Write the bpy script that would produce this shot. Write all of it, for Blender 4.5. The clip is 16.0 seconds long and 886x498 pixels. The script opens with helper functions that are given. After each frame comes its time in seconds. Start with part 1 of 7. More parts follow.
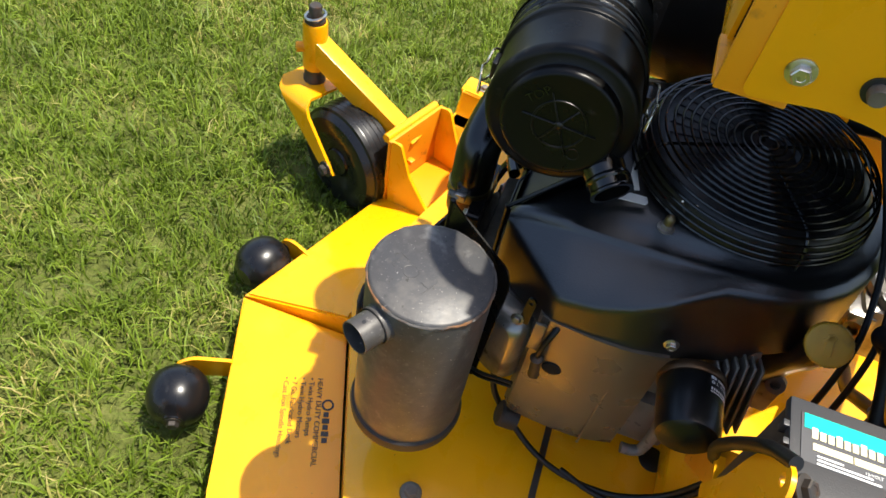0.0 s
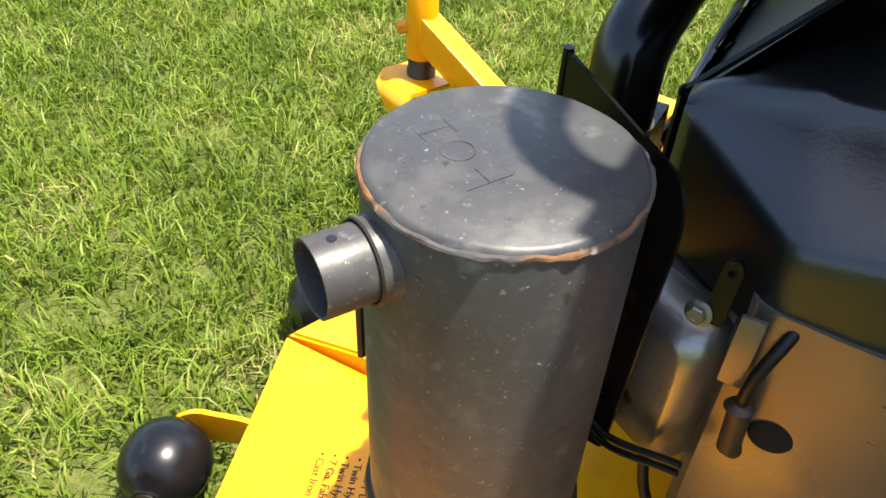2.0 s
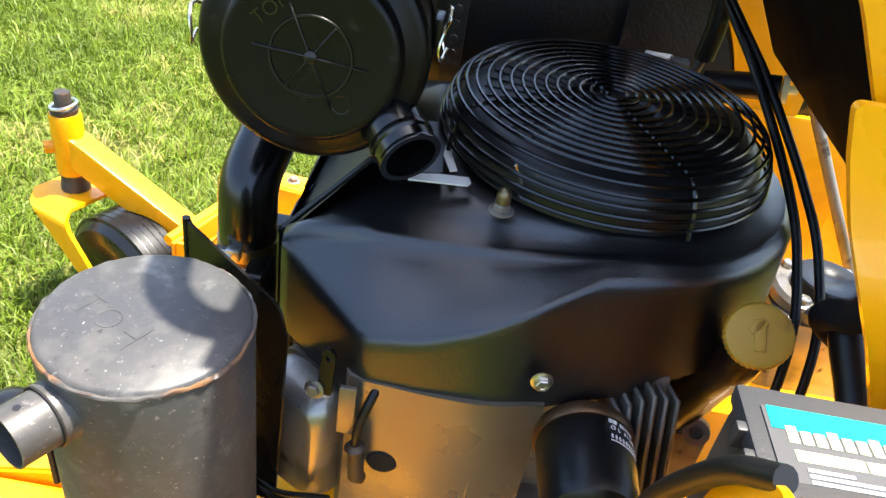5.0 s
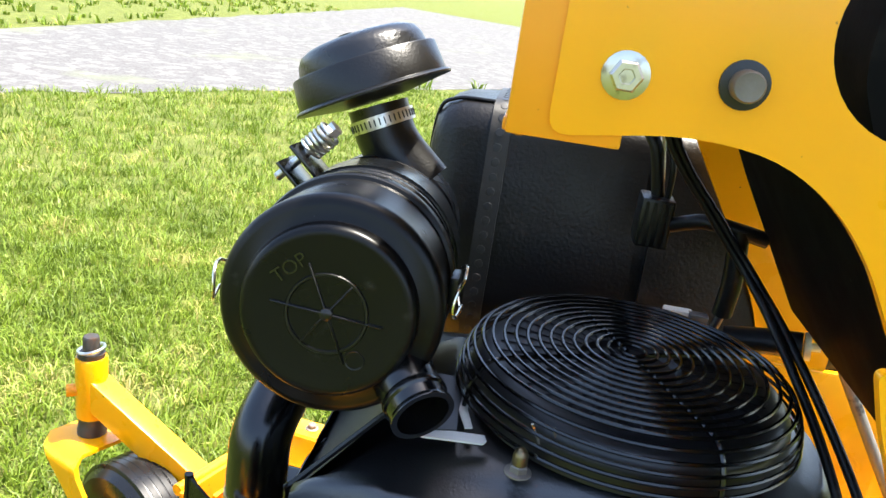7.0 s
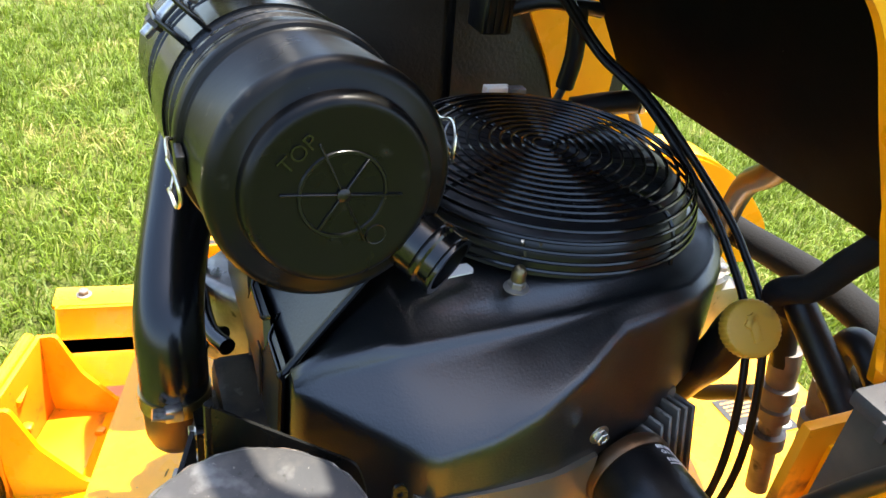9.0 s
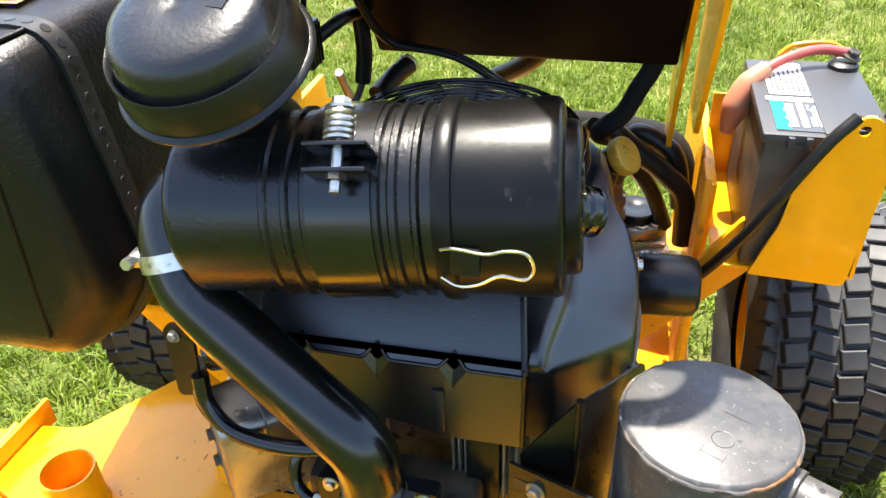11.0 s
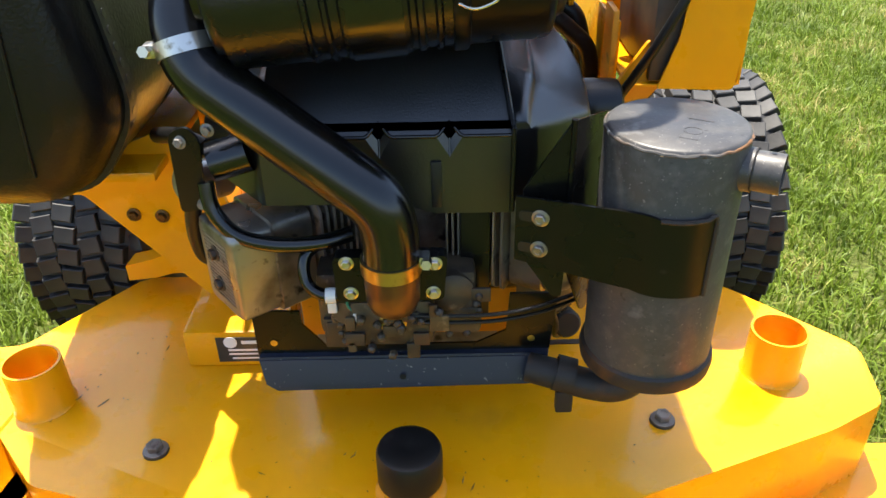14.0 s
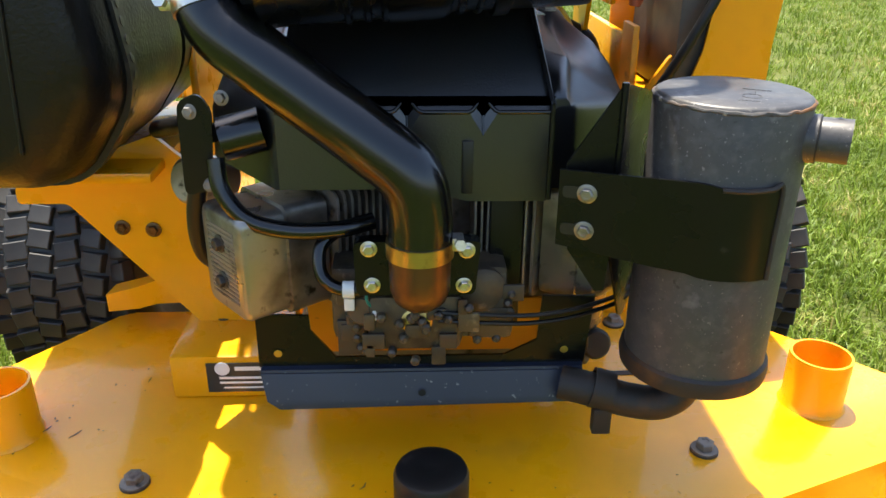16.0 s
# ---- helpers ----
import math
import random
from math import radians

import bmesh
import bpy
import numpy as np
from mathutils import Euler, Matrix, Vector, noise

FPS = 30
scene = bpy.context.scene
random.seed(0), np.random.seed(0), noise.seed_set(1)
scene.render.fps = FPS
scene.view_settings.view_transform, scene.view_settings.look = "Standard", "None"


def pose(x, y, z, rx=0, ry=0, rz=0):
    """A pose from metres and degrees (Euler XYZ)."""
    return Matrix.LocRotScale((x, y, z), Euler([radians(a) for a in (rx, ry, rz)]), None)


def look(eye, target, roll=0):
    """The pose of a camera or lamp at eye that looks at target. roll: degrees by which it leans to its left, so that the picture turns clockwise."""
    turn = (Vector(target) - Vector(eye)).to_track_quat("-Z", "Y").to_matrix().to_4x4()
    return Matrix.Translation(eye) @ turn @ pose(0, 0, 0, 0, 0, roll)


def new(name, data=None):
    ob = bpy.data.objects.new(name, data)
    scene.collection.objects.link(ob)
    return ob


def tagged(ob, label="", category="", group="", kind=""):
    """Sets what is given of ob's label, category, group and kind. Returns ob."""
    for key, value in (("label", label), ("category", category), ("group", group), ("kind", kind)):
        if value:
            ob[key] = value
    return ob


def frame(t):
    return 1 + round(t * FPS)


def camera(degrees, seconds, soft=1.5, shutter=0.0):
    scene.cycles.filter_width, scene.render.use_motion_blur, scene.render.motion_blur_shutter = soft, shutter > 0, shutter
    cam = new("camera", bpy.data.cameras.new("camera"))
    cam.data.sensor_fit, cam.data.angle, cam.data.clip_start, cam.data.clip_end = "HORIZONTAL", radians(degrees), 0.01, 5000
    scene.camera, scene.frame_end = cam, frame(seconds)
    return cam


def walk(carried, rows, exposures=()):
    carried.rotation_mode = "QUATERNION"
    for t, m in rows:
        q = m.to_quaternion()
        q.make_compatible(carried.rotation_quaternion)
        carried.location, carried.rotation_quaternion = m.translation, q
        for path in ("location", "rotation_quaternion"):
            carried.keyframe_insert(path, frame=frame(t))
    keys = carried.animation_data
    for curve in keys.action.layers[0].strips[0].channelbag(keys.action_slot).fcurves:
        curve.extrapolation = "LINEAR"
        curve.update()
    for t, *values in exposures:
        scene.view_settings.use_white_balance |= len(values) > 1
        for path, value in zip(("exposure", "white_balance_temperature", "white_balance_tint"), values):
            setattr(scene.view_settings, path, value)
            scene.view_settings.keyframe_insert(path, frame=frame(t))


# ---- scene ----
cam = camera(59.2, 16.0)
PATH = [
    (0, (0.696, -0.132, 1.166), (-0.578, -0.341, -0.361), 12.3),
    (0.5, (0.607, -0.15, 0.974), (-0.612, -0.463, -0.58), 11.5),
    (1, (0.53, -0.103, 0.793), (-0.737, -0.674, -0.645), 4.5),
    (1.5, (0.503, -0.111, 0.776), (-0.827, -0.798, -0.551), 2.8),
    (2, (0.498, -0.107, 0.773), (-0.836, -0.802, -0.545), 2.8),
    (2.5, (0.501, -0.102, 0.773), (-0.829, -0.805, -0.546), 2.8),
    (3, (0.502, -0.104, 0.774), (-0.826, -0.816, -0.541), 2.9),
    (3.5, (0.509, -0.099, 0.777), (-0.849, -0.774, -0.526), 3.5),
    (4, (0.562, -0.061, 0.831), (-0.944, -0.392, -0.443), 9.2),
    (4.5, (0.584, -0.048, 0.894), (-0.969, -0.094, -0.366), 10.7),
    (5, (0.574, -0.045, 0.907), (-1.052, -0.057, -0.256), 9.7),
    (5.2, (0.561, -0.051, 0.926), (-1.133, -0.093, -0.137), 8.9),
    (7.3, (0.563, -0.038, 0.912), (-1.324, -0.226, 0.284), 8.1),
    (7.5, (0.563, -0.038, 0.912), (-1.325, -0.228, 0.281), 8.1),
    (8, (0.574, -0.085, 0.914), (-1.305, -0.161, 0.233), 9.6),
    (8.5, (0.581, -0.182, 0.93), (-1.168, 0.127, 0.012), 9.3),
    (9, (0.497, -0.254, 0.922), (-1.028, 0.491, -0.135), 8.0),
    (9.2, (0.487, -0.292, 0.95), (-0.945, 0.603, -0.121), 7.7),
    (11.3, (0.109, -0.727, 1.025), (-0.163, 0.897, -0.11), -3.3),
    (11.5, (0.084, -0.8, 1.054), (-0.12, 0.835, -0.079), -3.6),
    (12, (0.058, -0.86, 1.079), (-0.05, 0.874, 0.089), -2.2),
    (12.5, (0.058, -0.868, 1.08), (-0.008, 0.903, 0.152), -1.0),
    (13, (0.063, -0.867, 1.074), (-0.012, 0.899, 0.139), -1.1),
    (13.5, (0.071, -0.861, 1.044), (0.015, 0.869, 0.041), -1.5),
    (14, (0.043, -0.833, 0.852), (0.04, 0.865, -0.204), -1.2),
    (14.5, (0.014, -0.836, 0.706), (0.033, 0.916, -0.256), -0.1),
    (15, (0.014, -0.832, 0.712), (0.061, 0.973, -0.147), 0.2),
    (15.5, (0.019, -0.824, 0.719), (0.081, 1.004, -0.09), 0.5),
    (16, (-0.014, -0.822, 0.724), (0.07, 1.004, -0.088), 0.5),
]
walk(cam, [(t, look(eye, target, roll)) for t, eye, target, roll in PATH], exposures=[(0, 0.80), (0.5, 0.70), (1.0, 0.72), (1.5, 1.08), (2.5, 1.3), (3.5, 1.45), (5, 1.95), (8.5, 2.0), (11.3, 1.9), (11.6, 1.8), (12.0, 1.4), (12.5, 1.4), (13.0, 1.5), (13.6, 1.55), (14.0, 1.40), (14.5, 1.27), (15.2, 1.36), (16, 1.38)])

# ---- daylight ----
SUN_FROM = Vector((-0.11, 0.27, 1.0)).normalized()
world = bpy.data.worlds.new("sky")
scene.world = world
world.use_nodes = True
sky = world.node_tree.nodes.new("ShaderNodeTexSky")
sky.sky_type = "NISHITA"
sky.sun_disc = False
sky.sun_elevation = math.asin(SUN_FROM.z)
sky.sun_rotation = math.atan2(SUN_FROM.x, SUN_FROM.y)
sky.altitude, sky.air_density, sky.dust_density = 100, 1.0, 2.2
world.node_tree.links.new(sky.outputs[0], world.node_tree.nodes["Background"].inputs[0])
world.node_tree.nodes["Background"].inputs[1].default_value = 0.148
sun = new("sun", bpy.data.lights.new("sun", "SUN"))
sun.data.energy, sun.data.angle, sun.data.color = 5.0, radians(0.6), (1.0, 0.94, 0.82)
sun.matrix_basis = look((0, 0, 6), Vector((0, 0, 6)) - SUN_FROM)


# ---- materials ----
def material(name, colour, rough=0.5, metal=0.0, spots=(), bump=(), rough_var=0.0, coat=0.0, island=0.0, var=0.0, var_scale=6.0, spec=0.5):
    """A surface: base colour, patches of other colours (colour, scale, low, high, seed), relief (scale, strength)."""
    m = bpy.data.materials.new(name)
    m.use_nodes = True
    nt = m.node_tree
    n, link = nt.nodes, nt.links.new
    bsdf = n["Principled BSDF"]
    bsdf.inputs["Roughness"].default_value = rough
    bsdf.inputs["Metallic"].default_value = metal
    bsdf.inputs["Coat Weight"].default_value = coat
    bsdf.inputs["Coat Roughness"].default_value = 0.07
    bsdf.inputs["Specular IOR Level"].default_value = spec
    co = n.new("ShaderNodeTexCoord").outputs["Object"]

    def noise_at(scale, detail=6.0, seed=0.0):
        mp = n.new("ShaderNodeMapping")
        mp.inputs["Location"].default_value = (seed * 3.1, seed * 1.7, seed * 2.3)
        link(co, mp.inputs[0])
        t = n.new("ShaderNodeTexNoise")
        t.inputs["Scale"].default_value = scale
        t.inputs["Detail"].default_value = detail
        link(mp.outputs[0], t.inputs["Vector"])
        return t.outputs[0]

    rgb = n.new("ShaderNodeRGB")
    rgb.outputs[0].default_value = (*colour, 1)
    col = rgb.outputs[0]
    if var:
        hsv = n.new("ShaderNodeHueSaturation")
        mr = n.new("ShaderNodeMapRange")
        mr.inputs["From Min"].default_value, mr.inputs["From Max"].default_value = 0.3, 0.7
        mr.inputs["To Min"].default_value, mr.inputs["To Max"].default_value = 1 - var, 1 + var
        link(noise_at(var_scale, 5, 4), mr.inputs[0])
        link(mr.outputs[0], hsv.inputs["Value"])
        link(col, hsv.inputs["Color"])
        col = hsv.outputs[0]
    if island:
        hsv = n.new("ShaderNodeHueSaturation")
        mr = n.new("ShaderNodeMapRange")
        mr.inputs["To Min"].default_value, mr.inputs["To Max"].default_value = 1 - island, 1 + island
        link(n.new("ShaderNodeNewGeometry").outputs["Random Per Island"], mr.inputs[0])
        link(mr.outputs[0], hsv.inputs["Value"])
        link(col, hsv.inputs["Color"])
        col = hsv.outputs[0]
    for k, (c, scale, low, high, *rest) in enumerate(spots):
        ramp = n.new("ShaderNodeMapRange")
        ramp.inputs["From Min"].default_value, ramp.inputs["From Max"].default_value = low, high
        link(noise_at(scale, 8, 1.0 + k + (rest[0] if rest else 0)), ramp.inputs[0])
        mix = n.new("ShaderNodeMix")
        mix.data_type = "RGBA"
        link(ramp.outputs[0], mix.inputs[0])
        link(col, mix.inputs[6])
        mix.inputs[7].default_value = (*c, 1)
        col = mix.outputs[2]
    link(col, bsdf.inputs["Base Color"])
    if rough_var:
        mr = n.new("ShaderNodeMapRange")
        mr.inputs["From Min"].default_value, mr.inputs["From Max"].default_value = 0.3, 0.7
        mr.inputs["To Min"].default_value, mr.inputs["To Max"].default_value = rough - rough_var, rough + rough_var
        link(noise_at(22, 6, 9), mr.inputs[0])
        link(mr.outputs[0], bsdf.inputs["Roughness"])
    last = None
    for scale, strength in bump:
        b = n.new("ShaderNodeBump")
        b.inputs["Strength"].default_value = strength
        b.inputs["Distance"].default_value = 0.001
        link(noise_at(scale, 4, 2), b.inputs["Height"])
        if last:
            link(last, b.inputs["Normal"])
        last = b.outputs[0]
    if last:
        link(last, bsdf.inputs["Normal"])
    return m


YELLOW = material("yellow_paint", (0.82, 0.358, 0.0015), 0.30, spots=[((0.56, 0.25, 0.015), 7, 0.60, 0.85), ((0.10, 0.055, 0.02), 120, 0.735, 0.78, 3)],
                  bump=[(90, 0.04), (9, 0.07)], rough_var=0.06, coat=0.45, var=0.05, spec=0.3)
YELLOW_WORN = material("worn_yellow_paint", (0.74, 0.29, 0.005), 0.42, spots=[((0.18, 0.07, 0.02), 26, 0.62, 0.74), ((0.05, 0.035, 0.02), 90, 0.68, 0.74, 5)],
                       bump=[(60, 0.12)], rough_var=0.08, var=0.08, spec=0.4)
BLACK_GLOSS = material("black_gloss_paint", (0.0035, 0.0035, 0.0035), 0.20, spots=[((0.05, 0.05, 0.045), 160, 0.76, 0.8)], bump=[(200, 0.03)], rough_var=0.05, spec=0.6)
BLACK_SATIN = material("black_satin_plastic", (0.004, 0.004, 0.0043), 0.31, spots=[((0.05, 0.045, 0.04), 150, 0.77, 0.82)], bump=[(420, 0.22)], rough_var=0.04, spec=0.4)
HOUSING = material("textured_housing_plastic", (0.004, 0.0042, 0.0046), 0.34, spots=[((0.06, 0.055, 0.05), 190, 0.765, 0.80)], bump=[(520, 0.22)], rough_var=0.03, spec=0.95)
BLACK_PLATE = material("black_painted_steel", (0.0035, 0.0035, 0.0032), 0.28, spots=[((0.03, 0.026, 0.02), 60, 0.68, 0.82), ((0.10, 0.09, 0.08), 230, 0.75, 0.78, 2)], bump=[(120, 0.06)], rough_var=0.06, spec=0.3)
BLUE_BLACK = material("faded_black_steel", (0.013, 0.018, 0.036), 0.36, spots=[((0.20, 0.20, 0.19), 190, 0.68, 0.73)], bump=[(150, 0.08)], rough_var=0.06)
TANK_BLACK = material("moulded_tank_plastic", (0.005, 0.0045, 0.0045), 0.36, spots=[((0.035, 0.03, 0.027), 14, 0.64, 0.88), ((0.2, 0.19, 0.17), 210, 0.765, 0.79, 4)],
                      bump=[(240, 0.55), (18, 0.10)], rough_var=0.08, spec=0.30)
RUBBER = material("black_rubber", (0.014, 0.0135, 0.0135), 0.62, spots=[((0.055, 0.052, 0.047), 9, 0.48, 0.75)], bump=[(180, 0.15)], rough_var=0.08)
HOSE = material("hose_rubber", (0.006, 0.0058, 0.0058), 0.42, spots=[((0.035, 0.03, 0.026), 45, 0.64, 0.8)], bump=[(260, 0.1)], spec=0.35)
FOAM = material("foam_sleeve", (0.008, 0.0075, 0.0075), 0.85, bump=[(420, 0.5)], spec=0.25)
ALU = material("cast_aluminium", (0.31, 0.29, 0.26), 0.36, 0.85, spots=[((0.10, 0.085, 0.06), 20, 0.52, 0.75), ((0.04, 0.035, 0.028), 60, 0.62, 0.72, 2)], bump=[(240, 0.3)], rough_var=0.1)
ALU_DULL = material("dull_engine_casting", (0.23, 0.21, 0.185), 0.55, 0.55, spots=[((0.07, 0.05, 0.03), 16, 0.48, 0.72), ((0.03, 0.025, 0.02), 50, 0.6, 0.7, 2)], bump=[(280, 0.35)], rough_var=0.1)
CASE = material("bare_sheet_cowling", (0.165, 0.15, 0.12), 0.30, 0.60, spots=[((0.15, 0.11, 0.06), 11, 0.52, 0.78), ((0.06, 0.05, 0.04), 75, 0.72, 0.77, 2)], bump=[(40, 0.04)], rough_var=0.07)
ZINC = material("zinc_plated_steel", (0.60, 0.58, 0.53), 0.3, 1.0, spots=[((0.22, 0.18, 0.12), 140, 0.55, 0.75)], bump=[(300, 0.1)])
CONSOLE = material("matt_black_console", (0.0022, 0.0021, 0.0020), 0.6, spots=[((0.012, 0.010, 0.008), 40, 0.66, 0.85), ((0.12, 0.11, 0.10), 210, 0.765, 0.79, 4)], bump=[(300, 0.1)], rough_var=0.06, spec=0.06)
BRASS = material("yellow_zinc_steel", (0.46, 0.35, 0.14), 0.3, 1.0, spots=[((0.24, 0.16, 0.07), 90, 0.55, 0.78)], bump=[(260, 0.1)])
DULL_BRASS = material("dulled_brass", (0.20, 0.16, 0.09), 0.38, 0.9, spots=[((0.08, 0.06, 0.04), 120, 0.5, 0.7)], bump=[(260, 0.1)])
WIRE = material("bright_wire", (0.72, 0.66, 0.50), 0.25, 1.0)
DARK_STEEL = material("dark_steel", (0.07, 0.062, 0.055), 0.5, 0.7, spots=[((0.10, 0.05, 0.025), 50, 0.55, 0.75)], bump=[(160, 0.2)])
EXHAUST = material("heat_dulled_exhaust_steel", (0.030, 0.026, 0.023), 0.6, 0.4, spots=[((0.09, 0.045, 0.02), 30, 0.52, 0.72)], bump=[(130, 0.3)])
MUFFLER = material("grey_muffler_steel", (0.053, 0.0525, 0.054), 0.46, 0.15,
                   spots=[((0.055, 0.048, 0.042), 8, 0.44, 0.68), ((0.12, 0.11, 0.10), 150, 0.69, 0.75), ((0.17, 0.155, 0.14), 330, 0.65, 0.72, 2), ((0.090, 0.084, 0.077), 45, 0.56, 0.74, 6), ((0.072, 0.068, 0.064), 110, 0.5, 0.7, 8), ((0.10, 0.062, 0.035), 13, 0.66, 0.82, 9), ((0.03, 0.027, 0.024), 150, 0.66, 0.74, 3), ((0.24, 0.23, 0.21), 260, 0.69, 0.73, 12), ((0.13, 0.125, 0.12), 34, 0.64, 0.72, 14)],
                   bump=[(60, 0.06), (300, 0.12)], rough_var=0.09, var=0.1)
CLEANER = material("textured_black_paint", (0.0035, 0.0035, 0.0036), 0.27, spots=[((0.05, 0.05, 0.045), 160, 0.76, 0.8)], bump=[(330, 0.30), (40, 0.04)], rough_var=0.05, spec=0.5)
COVER = material("moulded_cover_plastic", (0.0035, 0.0035, 0.0034), 0.30, spots=[((0.03, 0.028, 0.024), 60, 0.66, 0.82), ((0.05, 0.05, 0.045), 170, 0.76, 0.8, 2)], bump=[(220, 0.06)], rough_var=0.05, spec=0.22)
DOME = material("weathered_black_paint", (0.006, 0.006, 0.0065), 0.28, spots=[((0.03, 0.03, 0.03), 60, 0.6, 0.8)], bump=[(280, 0.30), (14, 0.10)], rough_var=0.10, spec=0.55)
RUST = material("rusty_weld", (0.065, 0.06, 0.056), 0.8, spots=[((0.16, 0.070, 0.022), 17, 0.52, 0.66), ((0.05, 0.03, 0.02), 110, 0.58, 0.68, 2), ((0.33, 0.30, 0.26), 90, 0.64, 0.7, 4)], bump=[(220, 0.7)])
BATTERY = material("battery_case_plastic", (0.035, 0.036, 0.040), 0.45, spots=[((0.10, 0.10, 0.10), 300, 0.70, 0.78)], bump=[(600, 0.2)])
BATTERY_DUSTY = material("dusty_battery_side", (0.028, 0.024, 0.021), 0.5, spots=[((0.14, 0.10, 0.065), 12, 0.45, 0.75)], bump=[(300, 0.1)])
TEAL = material("teal_label", (0.0, 0.52, 0.40), 0.3)
CREAM = material("cream_label", (0.80, 0.72, 0.42), 0.35)
WHITE = material("white_label", (0.76, 0.75, 0.72), 0.4)
LABEL_GREY = material("grey_label", (0.055, 0.057, 0.064), 0.4)
DECAL_BLACK = material("black_print", (0.010, 0.010, 0.011), 0.38)
DECAL_ORANGE = material("orange_warning_label", (0.76, 0.42, 0.09), 0.45, spots=[((0.30, 0.16, 0.05), 180, 0.50, 0.62)])
DECAL_PLATE = material("data_plate", (0.03, 0.03, 0.028), 0.35)
DECAL_EDGE = material("clear_decal_edge", (0.70, 0.35, 0.015), 0.3)
RED = material("red_cable", (0.42, 0.07, 0.06), 0.45)
RED_BOOT = material("faded_red_boot", (0.44, 0.16, 0.09), 0.55, spots=[((0.30, 0.22, 0.14), 45, 0.5, 0.7)])
CLIPPING = material("dry_clippings", (0.09, 0.065, 0.025), 0.8, island=0.5)
OIL_CAP = material("ochre_plastic_cap", (0.50, 0.28, 0.025), 0.5, spots=[((0.25, 0.13, 0.03), 40, 0.55, 0.75)], bump=[(120, 0.2)])
CARB = material("grimy_carburettor_casting", (0.085, 0.066, 0.040), 0.55, 0.4, spots=[((0.03, 0.024, 0.017), 28, 0.46, 0.66), ((0.22, 0.19, 0.13), 60, 0.62, 0.74, 3)], bump=[(220, 0.4)], rough_var=0.1)
STRAP = material("dusty_plastic_strap", (0.014, 0.0135, 0.013), 0.45, spots=[((0.05, 0.045, 0.04), 40, 0.55, 0.75)], bump=[(260, 0.1)], spec=0.4)
WHITE_PLASTIC = material("white_plastic", (0.66, 0.65, 0.60), 0.45)
GREEN_WIRE = material("green_wire", (0.01, 0.16, 0.11), 0.4)
COPPER = material("copper_toned_casting", (0.12, 0.068, 0.034), 0.35, 0.8, spots=[((0.07, 0.05, 0.035), 30, 0.5, 0.7)], bump=[(160, 0.15)])
ROLLER = material("roller_plastic", (0.006, 0.006, 0.007), 0.3, spots=[((0.04, 0.04, 0.04), 25, 0.57, 0.8)], bump=[(40, 0.08)], rough_var=0.06, spec=0.4)


# ---- building helpers ----
PLACE = Vector((0, 0, 0))  # where the assembly in hand is moved to as a whole


def place(x=0.0, y=0.0, z=0.0):
    PLACE[:] = (x, y, z)


def thing(name, at, label, category, group="", kind=""):
    ob = new(name)
    ob.empty_display_size = 0.05
    ob.matrix_basis = Matrix.Translation(at)
    return tagged(ob, label, category, group, kind)


def part(name, bm, mat, parent, label="", smooth=40):
    """Links a bmesh, whose points are in world metres, as one mesh object under a thing or a part."""
    me = bpy.data.meshes.new(name)
    if PLACE.length:
        bmesh.ops.translate(bm, verts=bm.verts, vec=PLACE)
    bmesh.ops.recalc_face_normals(bm, faces=bm.faces)
    bm.to_mesh(me)
    bm.free()
    me.materials.append(mat)
    if smooth:
        me.shade_smooth()
        me.set_sharp_from_angle(angle=radians(smooth))
    ob = new(name, me)
    if parent is not None:
        ob.parent = parent
        if parent.type == "EMPTY":
            ob.matrix_parent_inverse = parent.matrix_basis.inverted()
    if label:
        tagged(ob, label)
    return ob


def frame_to(at, normal, up=(0, 0, 1)):
    """A pose at a place whose z axis is the normal and whose y axis leans to up."""
    z = Vector(normal).normalized()
    x = Vector(up).cross(z)
    if x.length < 1e-4:
        x = Vector((1, 0, 0)) if abs(z.x) < 0.9 else Vector((0, 1, 0))
        x = (x - z * x.dot(z))
    x.normalize()
    y = z.cross(x)
    return Matrix(((x.x, y.x, z.x, at[0]), (x.y, y.y, z.y, at[1]), (x.z, y.z, z.z, at[2]), (0, 0, 0, 1)))


def box(bm, centre, size, bevel=0.0, m=None, seg=2):
    mat = (m or Matrix()) @ Matrix.Translation(centre) @ Matrix.Diagonal((*size, 1))
    made = bmesh.ops.create_cube(bm, size=1.0, matrix=mat)
    if bevel:
        edges = list({e for v in made["verts"] for e in v.link_edges})
        bmesh.ops.bevel(bm, geom=edges, offset=bevel, segments=seg, affect="EDGES", profile=0.6)
    return bm


def lathe(bm, profile, m, seg=48, closed=False):
    """Turns (radius, height) points round the z axis of m."""
    rings = []
    for r, h in profile:
        if r < 1e-6:
            rings.append([bm.verts.new(m @ Vector((0, 0, h)))])
        else:
            rings.append([bm.verts.new(m @ Vector((r * math.cos(2 * math.pi * k / seg), r * math.sin(2 * math.pi * k / seg), h))) for k in range(seg)])
    pairs = list(zip(rings, rings[1:])) + ([(rings[-1], rings[0])] if closed else [])
    for a, b in pairs:
        for k in range(seg):
            j = (k + 1) % seg
            if len(a) == 1 and len(b) == 1:
                continue
            if len(a) == 1:
                bm.faces.new((a[0], b[k], b[j]))
            elif len(b) == 1:
                bm.faces.new((a[k], a[j], b[0]))
            else:
                bm.faces.new((a[k], a[j], b[j], b[k]))
    return bm


